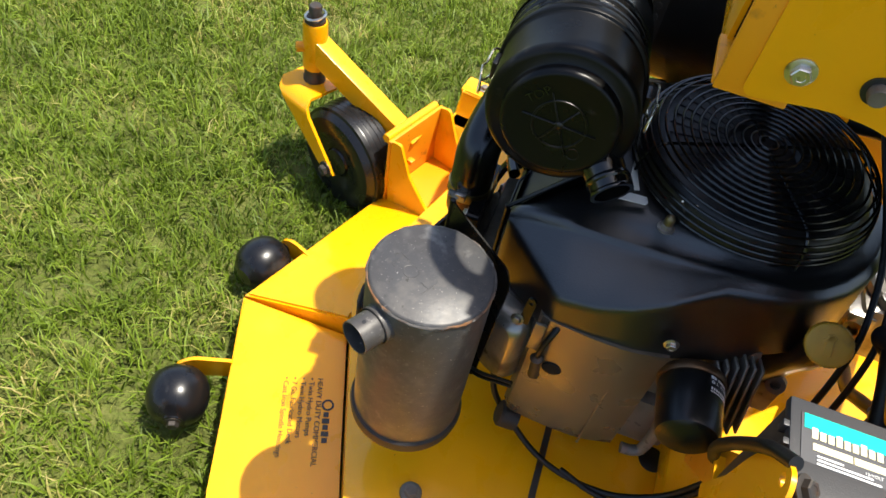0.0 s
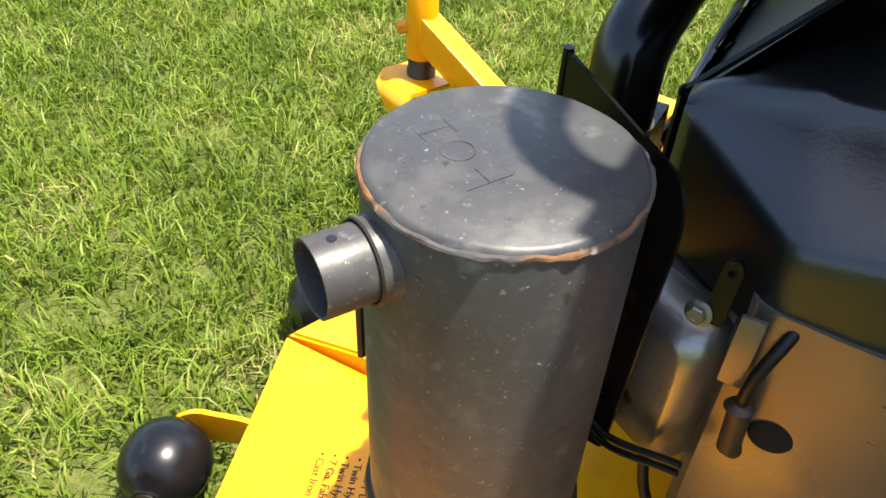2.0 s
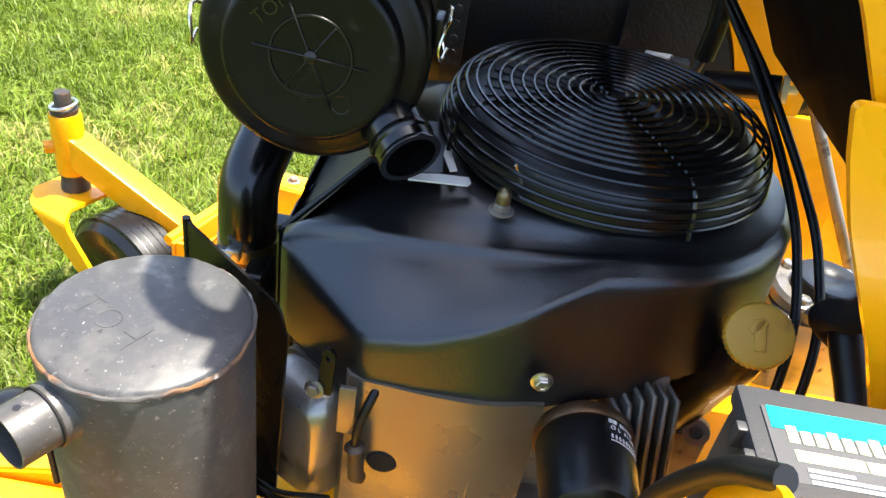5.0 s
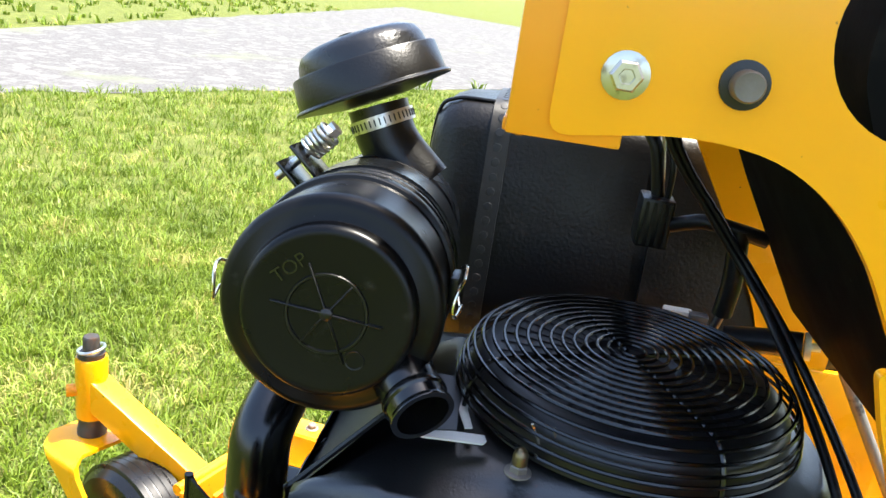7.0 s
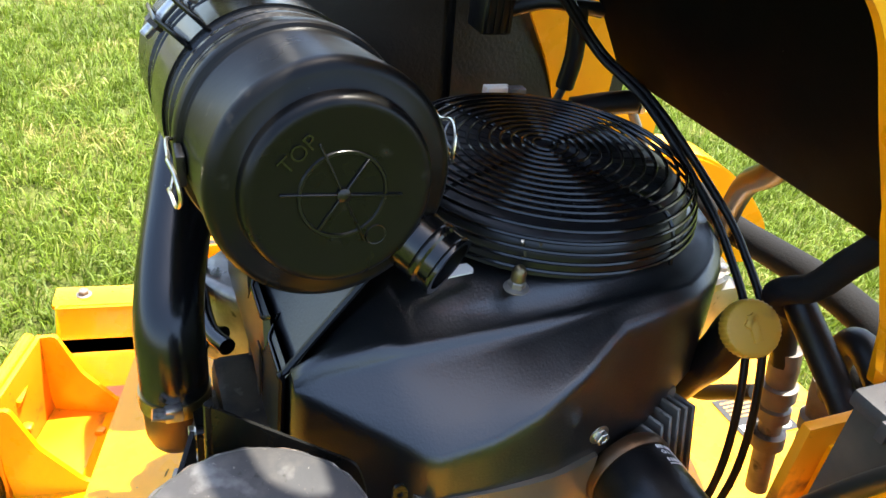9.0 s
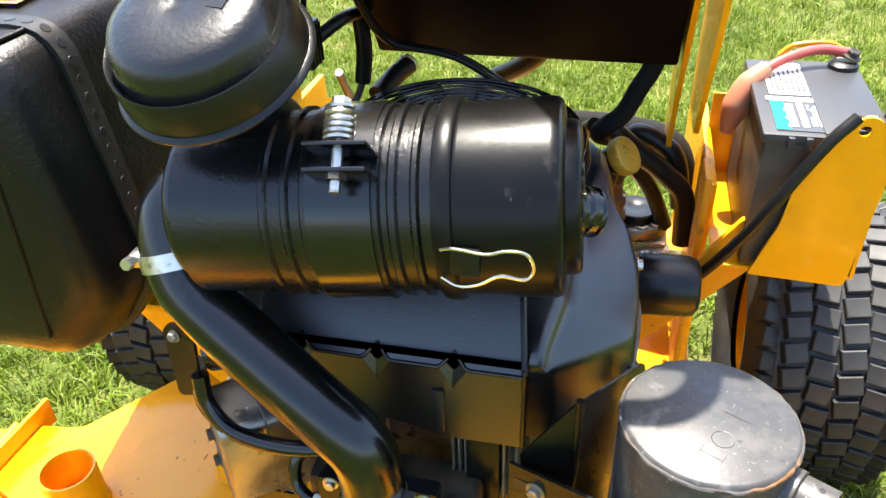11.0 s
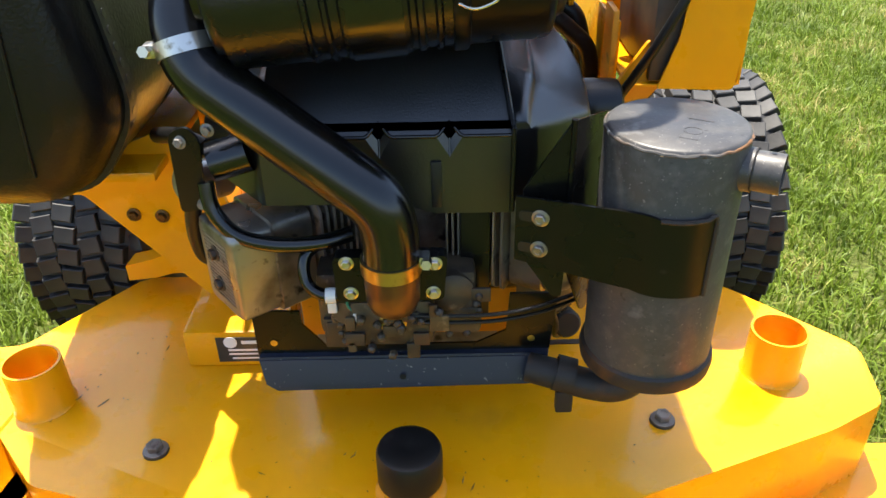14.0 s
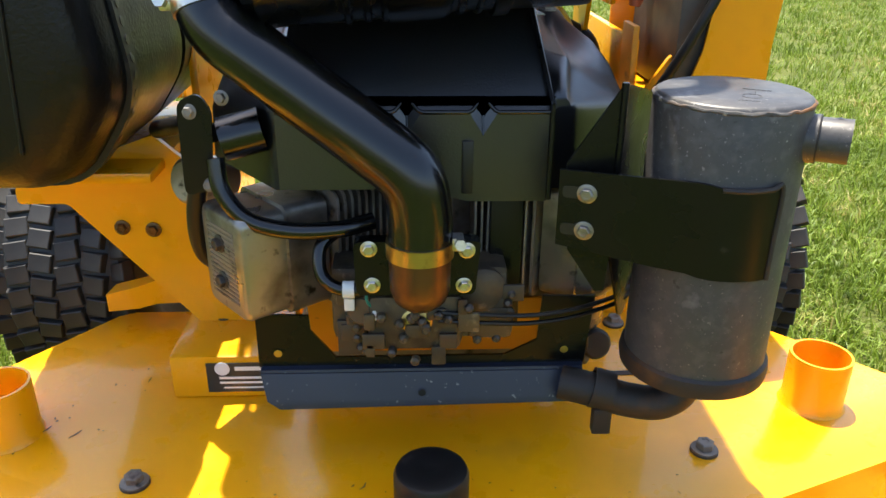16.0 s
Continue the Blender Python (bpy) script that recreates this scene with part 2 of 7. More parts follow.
def smooth_path(points, n=8):
    """A Catmull-Rom path through the points."""
    p = [Vector(q) for q in points]
    p = [2 * p[0] - p[1], *p, 2 * p[-1] - p[-2]]
    out = []
    for a, b, c, d in zip(p, p[1:], p[2:], p[3:]):
        for k in range(n):
            t = k / n
            out.append(0.5 * (2 * b + (c - a) * t + (2 * a - 5 * b + 4 * c - d) * t * t + (3 * b - a - 3 * c + d) * t ** 3))
    return out + [p[-2]]


def tube(bm, points, radius, seg=12, smooth=8, cap=True, closed=False):
    """A tube along a smooth path; radius is a number or one per given point."""
    path = smooth_path(points, smooth) if smooth else [Vector(q) for q in points]
    if isinstance(radius, (int, float)):
        radii = [radius] * len(path)
    else:
        at = np.linspace(0, len(radius) - 1, len(path))
        radii = [float(v) for v in np.interp(at, range(len(radius)), radius)]
    rings, x = [], None
    for k, q in enumerate(path):
        d = (path[min(k + 1, len(path) - 1)] - path[max(k - 1, 0)]).normalized()
        if x is None:
            x = d.orthogonal().normalized()
        x = (x - d * x.dot(d)).normalized()
        y = d.cross(x)
        rings.append([bm.verts.new(q + radii[k] * (x * math.cos(a) + y * math.sin(a))) for a in (2 * math.pi * j / seg for j in range(seg))])
    for a, b in zip(rings, rings[1:]):
        for k in range(seg):
            bm.faces.new((a[k], a[(k + 1) % seg], b[(k + 1) % seg], b[k]))
    if cap:
        bm.faces.new(rings[0][::-1])
        bm.faces.new(rings[-1])
    return bm


def ring_tube(bm, m, radius, thick, seg=64, sides=6):
    """A wire ring round the z axis of m."""
    prof = [(radius + thick * math.cos(a), thick * math.sin(a)) for a in (2 * math.pi * k / sides for k in range(sides))]
    return lathe(bm, prof, m, seg, closed=True)


def plate(bm, outline, thick, m, holes=(), bevel=0.0):
    """A sheet cut to an outline (x, y in the plane of m), with holes, reaching thick along the z axis of m."""
    loops = [list(outline), *[list(h) for h in holes]]
    from_tess = None
    flat = [p for lp in loops for p in lp]
    if len(loops) == 1:
        lo = [bm.verts.new(m @ Vector((x, y, 0))) for x, y in flat]
        hi = [bm.verts.new(m @ Vector((x, y, thick))) for x, y in flat]
        faces = [bm.faces.new(lo[::-1]), bm.faces.new(hi)]
    else:
        lo = [bm.verts.new(m @ Vector((x, y, 0))) for x, y in flat]
        hi = [bm.verts.new(m @ Vector((x, y, thick))) for x, y in flat]
        tris = tessellate([[Vector((x, y, 0)) for x, y in lp] for lp in loops])
        faces = []
        for a, b, c in tris:
            faces += [bm.faces.new((lo[a], lo[b], lo[c])), bm.faces.new((hi[c], hi[b], hi[a]))]
    start = 0
    for lp in loops:
        n = len(lp)
        for k in range(n):
            a, b = start + k, start + (k + 1) % n
            bm.faces.new((lo[a], lo[b], hi[b], hi[a]))
        start += n
    if bevel and len(loops) == 1:
        edges = list(faces[0].edges) + list(faces[1].edges)
        bmesh.ops.bevel(bm, geom=edges, offset=bevel, segments=2, affect="EDGES", profile=0.6)
    return bm


def tessellate(loops):
    from mathutils.geometry import tessellate_polygon
    return tessellate_polygon(loops)


def rounded(points, r, n=5):
    """An outline with its corners rounded; r is a number or one per corner."""
    out = []
    k = len(points)
    for i, p in enumerate(points):
        rr = r if isinstance(r, (int, float)) else r[i]
        p, a, b = Vector(p).to_2d(), Vector(points[i - 1]).to_2d(), Vector(points[(i + 1) % k]).to_2d()
        if rr <= 0:
            out.append(tuple(p))
            continue
        da, db = (a - p), (b - p)
        cut = min(rr, da.length * 0.49, db.length * 0.49)
        s, e = p + da.normalized() * cut, p + db.normalized() * cut
        for j in range(n + 1):
            t = j / n
            out.append(tuple((1 - t) ** 2 * s + 2 * t * (1 - t) * p + t * t * e))
    return out


def circle(x, y, r, n=20):
    return [(x + r * math.cos(2 * math.pi * k / n), y + r * math.sin(2 * math.pi * k / n)) for k in range(n)]


def loft(bm, sections, cap=True):
    """Skins rings of points that have the same count."""
    rings = [[bm.verts.new(p) for p in s] for s in sections]
    n = len(rings[0])
    for a, b in zip(rings, rings[1:]):
        for k in range(n):
            bm.faces.new((a[k], a[(k + 1) % n], b[(k + 1) % n], b[k]))
    if cap:
        bm.faces.new(rings[0][::-1])
        bm.faces.new(rings[-1])
    return bm


def bolt(parent, at, normal, r=0.006, mat=None, washer=True, name="bolt", label=""):
    """A hexagon head on a washer flange."""
    bm = bmesh.new()
    m = frame_to(at, normal)
    h = r * 0.95
    if washer:
        lathe(bm, [(0, 0), (r * 1.45, 0), (r * 1.45, r * 0.18), (r * 1.05, r * 0.3), (0, r * 0.3)], m, 20)
    lathe(bm, [(0, r * 0.2), (r * 1.0, r * 0.2), (r * 1.0, h), (r * 0.86, h + r * 0.14), (r * 0.5, h + r * 0.14), (r * 0.44, h + r * 0.06), (0, h + r * 0.06)], m, 6)
    return part(name, bm, mat or ZINC, parent, label, smooth=25)


def words(text, size, m, mat, parent, name="lettering", label="", thick=0.0003, align="LEFT", bold=0.0):
    """Lettering in the built-in font as a thin mesh in the plane of m."""
    cu = bpy.data.curves.new(name, "FONT")
    cu.body, cu.size, cu.extrude, cu.align_x, cu.offset = text, size, thick, align, bold
    ob = bpy.data.objects.new(name, cu)
    scene.collection.objects.link(ob)
    me = bpy.data.meshes.new_from_object(ob.evaluated_get(bpy.context.evaluated_depsgraph_get()))
    bpy.data.objects.remove(ob)
    me.transform(Matrix.Translation(PLACE) @ m)
    me.materials.clear()
    me.materials.append(mat)
    me.name = name
    res = new(name, me)
    res.parent = parent
    if parent.type == "EMPTY":
        res.matrix_parent_inverse = parent.matrix_basis.inverted()
    if label:
        tagged(res, label)
    return res


def bars(rects, m, mat, parent, name="print", label="", thick=0.0005):
    """Flat printed bars (x, y, width, height) in the plane of m, as one mesh."""
    bm = bmesh.new()
    for x, y, w, h in rects:
        plate(bm, [(x, y), (x + w, y), (x + w, y + h), (x, y + h)], thick, m)
    return part(name, bm, mat, parent, label, smooth=0)


# ---- the mower: deck ----
mower = thing("lawn_mower", (0.0, 0.0, 0.0), "yellow stand-on commercial lawn mower with black V-twin engine on mown grass", "lawn mower")

PLATFORM = [(-0.035, -0.360), (0.035, -0.361), (0.484, -0.191), (0.560, -0.150), (0.578, -0.045), (0.455, 0.09), (0.30, 0.20), (0.30, 0.62), (-0.30, 0.62), (-0.30, 0.15), (-0.407, 0.15), (-0.522, -0.008), (-0.592, -0.016), (-0.592, -0.11), (-0.50, -0.150), (-0.408, -0.251)]
bm = bmesh.new()
plate(bm, rounded(PLATFORM, 0.012), 0.125, Matrix.Translation((0, 0, 0.075)), bevel=0.0035)
deck = part("cutting_deck", bm, YELLOW, mower, "yellow painted fabricated steel deck platform")

# lower ledge in front of the raised platform, with a folded skirt
LEDGE_Z = 0.085


def ledge(points, heights, name):
    bm = bmesh.new()
    top = [bm.verts.new((x, y, z)) for (x, y), z in zip(points, heights)]
    low = [bm.verts.new((x, y, 0.045)) for x, y in points]
    bm.faces.new(top)
    for k in range(len(points)):
        j = (k + 1) % len(points)
        bm.faces.new((top[k], top[j], low[j], low[k]))
    bm.faces.new(low[::-1])
    bmesh.ops.bevel(bm, geom=[e for e in bm.edges if all(v in top for v in e.verts)], offset=0.004, segments=2, affect="EDGES")
    return part(name, bm, YELLOW, deck)


ledge([(0.033, -0.551), (0.348, -0.441), (0.62, -0.322), (0.62, -0.10), (0.55, -0.10), (0.478, -0.197), (0.033, -0.366)], [LEDGE_Z] * 7, "front_ledge")
ledge([(0.029, -0.551), (0.029, -0.366), (-0.04, -0.363), (-0.408, -0.255), (-0.51, -0.12), (-0.64, -0.10), (-0.64, -0.27), (-0.292, -0.424)],
      [LEDGE_Z, 0.125, 0.12, 0.12, 0.12, LEDGE_Z, LEDGE_Z, LEDGE_Z], "front_ledge")

# spindle covers
for sx, sy in ((0.447, -0.088), (-0.446, -0.120)):
    bm = bmesh.new()
    lathe(bm, [(0.0365, 0.0), (0.0335, 0.006), (0.0335, 0.064), (0.0305, 0.064), (0.0305, 0.004), (0.0, 0.004)], Matrix.Translation((sx, sy, 0.2)), 48)
    part("spindle_cup", bm, YELLOW, deck, "open yellow steel spindle cover tube")
bm = bmesh.new()
lathe(bm, [(0.038, 0.0), (0.033, 0.006), (0.032, 0.012), (0.032, 0.03)], Matrix.Translation((0.003, -0.264, 0.2)), 40)
stub = part("spindle_stub", bm, YELLOW_WORN, deck)
bm = bmesh.new()
lathe(bm, [(0.033, 0.016), (0.0342, 0.018), (0.0342, 0.055), (0.032, 0.060), (0.028, 0.0615), (0.006, 0.0605), (0.0, 0.059)], Matrix.Translation((0.003, -0.264, 0.2)), 48)
part("rubber_cap", bm, HOSE, stub, "black rubber cap on the spindle tube")
for bx, by in ((-0.286, -0.204), (0.292, -0.172), (-0.262, 0.10), (0.262, 0.10)):
    bm = bmesh.new()
    lathe(bm, [(0.0, 0.0), (0.0145, 0.0), (0.0145, 0.0022), (0.0, 0.0022)], Matrix.Translation((bx, by, 0.2)), 28)
    washer = part("washer", bm, DARK_STEEL, deck)
    bolt(washer, (bx, by, 0.2022), (0, 0, 1), 0.0095, ALU_DULL)

# dark gap line and drain hole in the platform beside the engine
bm = bmesh.new()
plate(bm, [(0.10, -0.030), (0.265, -0.027), (0.265, -0.018), (0.10, -0.021)], 0.0012, Matrix.Translation((0, 0, 0.2)))
part("deck_seam", bm, DARK_STEEL, deck, "dark slot across the deck")
bm = bmesh.new()
lathe(bm, [(0, 0.0012), (0.017, 0.0012), (0.019, 0.0), (0, 0.0)], Matrix.Translation((0.122, 0.122, 0.2)), 28)
part("drain_hole", bm, DECAL_BLACK, deck, "round dark hole in the deck")

# lettering on the front ledge
DECAL_M = pose(0.0, 0.0, LEDGE_Z + 0.0006) @ Matrix.Translation((0.127, -0.361, 0)) @ Matrix.Rotation(radians(20), 4, "Z")
for k, (line, size, x0, y0) in enumerate((("HEAVY DUTY COMMERCIAL", 0.0115, -0.006, -0.012), ("\u2022 Twin Hydro Pumps", 0.0115, -0.006, -0.025), ("\u2022 Twin Hydro Motors", 0.0115, -0.006, -0.038), ("\u2022 7 Ga. Fabricated Deck", 0.0115, -0.006, -0.051), ("\u2022 Cast Iron Spindle Housings", 0.0115, -0.006, -0.064))):
    words(line, size, DECAL_M @ Matrix.Translation((x0, y0, 0)), DECAL_BLACK, deck, "deck_lettering")
bm = bmesh.new()
lathe(bm, [(0.0095, 0), (0.0095, 0.0005), (0.0065, 0.0005), (0.0065, 0)], DECAL_M @ Matrix.Translation((0.040, 0.006, 0)), 28, closed=True)
for k in range(5):
    box(bm, (0.056 + 0.0105 * k, 0.0045, 0.0003), (0.008, 0.011 if k % 2 else 0.008, 0.0006), m=DECAL_M)
part("maker_mark", bm, DECAL_BLACK, deck, "black printed maker mark")

# anti-scalp rollers
for rx, ry, dx in ((0.224, -0.561, (0.93, 0.36)), (-0.058, -0.562, (-0.93, 0.36))):
    ax = Vector((dx[0], dx[1], 0)).normalized()
    bm = bmesh.new()
    prof = [(0.0, -0.045), (0.017, -0.045), (0.019, -0.042), (0.030, -0.038), (0.040, -0.028), (0.0455, -0.014), (0.047, 0.0), (0.0455, 0.014), (0.040, 0.028), (0.030, 0.038), (0.019, 0.042), (0.017, 0.045), (0.0, 0.045)]
    lathe(bm, prof, frame_to((rx, ry, 0.062), ax), 44)
    roller = part("deck_roller", bm, ROLLER, deck, "round black plastic anti-scalp roller")
    bm = bmesh.new()
    side = Vector((-ax.y, ax.x, 0)) * (1 if ax.x > 0 else -1)
    root = Vector((rx, ry, 0)) - ax * 0.052 * (1 if rx > 0 else -1)
    m = frame_to((root.x, root.y, 0.045), ax)
    tip = 1 if (m @ Vector((1, 0, 0)) - m.translation).y > 0 else -1
    plate(bm, rounded([(-0.012 * tip, 0.0), (0.080 * tip, 0.0), (0.080 * tip, 0.042), (0.016 * tip, 0.047), (-0.012 * tip, 0.028)], 0.012), 0.006, m)
    part("roller_bracket", bm, YELLOW, roller)
    bolt(roller, Vector((rx, ry, 0.062)) + ax * 0.044, ax, 0.009, DARK_STEEL)

# caster mounts: welded boxes on the front corners, arm, fork and wheel


def caster(sx):
    """The right caster as seen; sx = 1 mirrors it to the other side."""
    def p(x, y, z):
        x, y, z = x - 0.016, y - 0.014, z - 0.046
        return Vector((0.170 - x if sx > 0 else x, y - (0.018 if sx > 0 else 0.0), z))
    # mount: two cheeks with swept backs, a front wall and a floor
    front, back = p(-0.255, -0.40, 0), p(-0.40, -0.345, 0)
    drop = Vector((0, 0, front.z))
    along = (back - front).normalized()
    inward = Vector((-along.y, along.x, 0))
    if inward.y < 0:
        inward = -inward
    bm = bmesh.new()
    cheek = [(0.0, 0.118), (-0.014, 0.276), (0.014, 0.284), (0.040, 0.224), (0.085, 0.176), (0.140, 0.158), (0.140, 0.118)]
    for d in (0.0, 0.136):
        o = front + along * d
        m = Matrix(((inward.x, 0, along.x, o.x), (inward.y, 0, along.y, o.y), (0, 1, 0, o.z), (0, 0, 0, 1)))
        plate(bm, rounded(cheek, 0.008), 0.006, m)
    mount = part("caster_mount", bm, YELLOW, mower, "welded yellow steel caster bracket with rusty weld specks")
    bm = bmesh.new()
    o = front + along * 0.071
    turn = Matrix(((along.x, inward.x, 0, o.x), (along.y, inward.y, 0, o.y), (0, 0, 1, o.z), (0, 0, 0, 1)))
    box(bm, (0, -0.009, 0.200), (0.146, 0.007, 0.156), 0.002, turn)
    box(bm, (0, 0.066, 0.152), (0.130, 0.142, 0.006), 0.001, turn)
    part("mount_wall", bm, YELLOW_WORN, mount)
    bm = bmesh.new()
    tube(bm, [turn @ Vector((-0.068, -0.021, 0.274)), turn @ Vector((0.068, -0.021, 0.274))], 0.0085, 14, smooth=0)
    part("hinge_tube", bm, YELLOW, mount)
    for q in ((-0.02, 0.004, 0.205), (0.028, 0.07, 0.157)):
        bm = bmesh.new()
        box(bm, q, (0.013, 0.013, 0.011), 0.004, turn)
        part("weld_nut", bm, YELLOW_WORN, mount)
    # arm: square tube rising to the pivot head
    head = p(-0.371, -0.604, 0.0)
    head.z = 0.0
    a, b = turn @ Vector((0.0, -0.012, 0.222)), Vector((head.x, head.y, 0.292))
    d = (b - a).normalized()
    m = frame_to(a, d)
    bm = bmesh.new()
    box(bm, (0, 0, (b - a).length / 2), (0.036, 0.046, (b - a).length), 0.004, m)
    part("caster_arm", bm, YELLOW, mower, "yellow square-tube caster arm")
    bm = bmesh.new()
    lathe(bm, [(0.0, 0.245), (0.0215, 0.245), (0.0225, 0.25), (0.0225, 0.338), (0.021, 0.342), (0.0, 0.342)], Matrix.Translation(head), 32)
    pivot = part("caster_pivot", bm, YELLOW, mower)
    bm = bmesh.new()
    lathe(bm, [(0, 0.342), (0.019, 0.342), (0.019, 0.349), (0.012, 0.351), (0.0115, 0.372), (0.010, 0.374), (0, 0.374)], Matrix.Translation(head), 24)
    part("pivot_bolt", bm, DARK_STEEL, pivot)
    bm = bmesh.new()
    ring_tube(bm, pose(*head) @ Matrix.Translation((0, 0, 0.354)) @ Matrix.Rotation(radians(14), 4, "X"), 0.0185, 0.0024, 32)
    part("retaining_clip", bm, ZINC, pivot, "bright bent wire retaining clip")
    bm = bmesh.new()
    lathe(bm, [(0, 0.212), (0.021, 0.212), (0.021, 0.224), (0.0195, 0.226), (0.0195, 0.247), (0, 0.247)], Matrix.Translation(head), 24)
    part("pivot_bush", bm, DARK_STEEL, pivot, "dark greasy pivot bush")
    bm = bmesh.new()
    lathe(bm, [(0, 0), (0.0095, 0), (0.0095, 0.016), (0.006, 0.0165), (0.006, 0.01), (0, 0.01)], frame_to(head + Vector((0, 0, 0.289)) + (p(0.55, -0.83, 0) - p(0, 0, 0)).normalized() * 0.018, p(0.55, -0.83, 0) - p(0, 0, 0)), 20)
    part("grease_boss", bm, YELLOW_WORN, pivot)
    # fork: a bent strap over the wheel
    roll = (p(0.88, -0.47, 0) - p(0, 0, 0)).normalized()
    lead = Vector((-roll.y, roll.x, 0))
    if lead.y > 0:
        lead = -lead
    hub = Vector((head.x, head.y, 0)) - lead * 0.118
    bm = bmesh.new()
    wide, w2 = 0.056, 0.043
    path = [(-wide, 0.105), (-wide, 0.192), (-wide + 0.004, 0.203), (-wide + 0.014, 0.210), (wide - 0.014, 0.210), (wide - 0.004, 0.203), (wide, 0.192), (wide, 0.105)]
    sect = []
    for u, z in path:
        slide = (0.212 - z) / 0.107
        c = head.to_3d() * 1.0
        c = Vector((head.x, head.y, 0)).lerp(hub, max(0.0, min(1.0, slide))) + roll * u
        half = w2 * (1 - 0.52 * slide)
        t = 0.006
        nrm = roll * (1 if u > 0 else -1) if z < 0.205 else Vector((0, 0, 1))
        o = Vector((c.x, c.y, z))
        sect.append([o + lead * half, o - lead * half, o - lead * half + nrm * t, o + lead * half + nrm * t])
    loft(bm, sect)
    fork = part("caster_fork", bm, YELLOW, mower, "bent yellow steel caster fork")
    for u in (-1, 1):
        bolt(fork, Vector((hub.x, hub.y, 0.108)) + roll * u * (wide + 0.006), roll * u, 0.011, DARK_STEEL)
    # wheel
    R, W = 0.108, 0.042
    side = [(0.030, W * 0.8), (0.052, W * 0.86), (0.075, W), (0.092, W * 0.92), (0.102, W * 0.66)]
    tread = []
    for k in range(5):
        h = W * (0.52 - 0.26 * k)
        r = R - 0.9 * h * h
        tread += [(r - 0.0007, h + 0.0045), (r, h + 0.0041), (r, h - 0.0041), (r - 0.0007, h - 0.0045)]
    prof = side + tread + [(r, -h) for r, h in side[::-1]]
    bm = bmesh.new()
    m = frame_to((hub.x, hub.y, R + 0.002), roll)
    lathe(bm, prof, m, 64)
    wheel = part("caster_wheel", bm, ROLLER, mower, "black caster wheel with fine tread ribs", smooth=30)
    bm = bmesh.new()
    lathe(bm, [(0, -W * 0.9), (0.026, -W * 0.88), (0.031, -W * 0.7), (0.031, W * 0.7), (0.026, W * 0.88), (0, W * 0.9)], m, 28)
    part("hub", bm, ROLLER, wheel)


caster(-1)
caster(1)

# discharge-side brackets on the right edge of the deck
bm = bmesh.new()
plate(bm, [(-0.66, -0.20), (-0.565, -0.20), (-0.565, -0.02), (-0.66, -0.02)], 0.005, Matrix.Translation((0, 0, 0.180)))
chute = part("chute_bracket", bm, YELLOW, mower, "folded yellow discharge chute bracket")
bm = bmesh.new()
box(bm, (-0.583, -0.105, 0.205), (0.006, 0.175, 0.044), 0.002, Matrix.Rotation(radians(-3), 4, "Z"))
part("chute_flange", bm, YELLOW, chute)
bm = bmesh.new()
box(bm, (-0.632, -0.135, 0.196), (0.062, 0.055, 0.024), 0.004)
part("hinge_block", bm, YELLOW_WORN, chute)
bm = bmesh.new()
tube(bm, [(-0.600, -0.19, 0.212), (-0.604, -0.03, 0.212)], 0.006, 12, smooth=0)
part("chute_rod", bm, YELLOW_WORN, chute)
for q in ((-0.618, -0.128, 0.208), (-0.645, -0.142, 0.208), (-0.63, -0.07, 0.185)):
    bolt(chute, q, (0, 0, 1), 0.007, DARK_STEEL)
CH = frame_to((-0.452, -0.362, 0.122), (0, 0, 1)) @ Matrix.Rotation(radians(-8), 4, "Z")
bm = bmesh.new()
# x runs outwards (to the machine's side), y to the rear
sheet = [(0.030, 0.000), (0.002, 0.032), (-0.004, 0.036), (-0.034, 0.036), (-0.040, 0.042), (-0.052, 0.078), (-0.056, 0.080)]
rows = []
for k, y in enumerate((0.0, 0.15, 0.30)):
    rows.append([bm.verts.new(CH @ Vector((x, y, z))) for x, z in sheet])
for a, b in zip(rows, rows[1:]):
    for q in range(len(sheet) - 1):
        bm.faces.new((a[q], a[q + 1], b[q + 1], b[q]))
bmesh.ops.solidify(bm, geom=bm.faces[:], thickness=0.005)
channel = part("side_channel", bm, YELLOW, mower, "folded yellow steel channel along the deck edge")
bm = bmesh.new()
plate(bm, [(0.030, 0.0), (0.002, 0.034), (-0.036, 0.036), (-0.054, 0.078), (-0.060, 0.078), (-0.060, 0.0)], 0.005, CH @ Matrix(((1, 0, 0, 0), (0, 0, 1, -0.004), (0, 1, 0, 0), (0, 0, 0, 1))))
part("end_wall", bm, YELLOW, channel)
bm = bmesh.new()
box(bm, (-0.084, 0.13, 0.074), (0.046, 0.28, 0.007), 0.002, CH)
bar = part("hinge_bar", bm, YELLOW, channel, "flat yellow bar with a rusted catch")
bolt(bar, CH @ Vector((-0.086, 0.030, 0.0775)), (0, 0, 1), 0.0075, ALU_DULL)
bm = bmesh.new()
box(bm, (-0.074, 0.105, 0.079), (0.022, 0.012, 0.006), 0.001, CH)
part("rusted_catch", bm, RUST, bar)

# ---- frame, console tower and front panel ----
SIDE = [(y + 0.017, z - 0.012) for y, z in ((-0.052, 0.871), (0.008, 0.880), (0.044, 0.876), (0.071, 0.861), (0.092, 0.838), (0.120, 0.790), (0.164, 0.72), (0.208, 0.642), (0.228, 0.58), (0.300, 0.58), (0.300, 1.07), (-0.052, 1.07))]


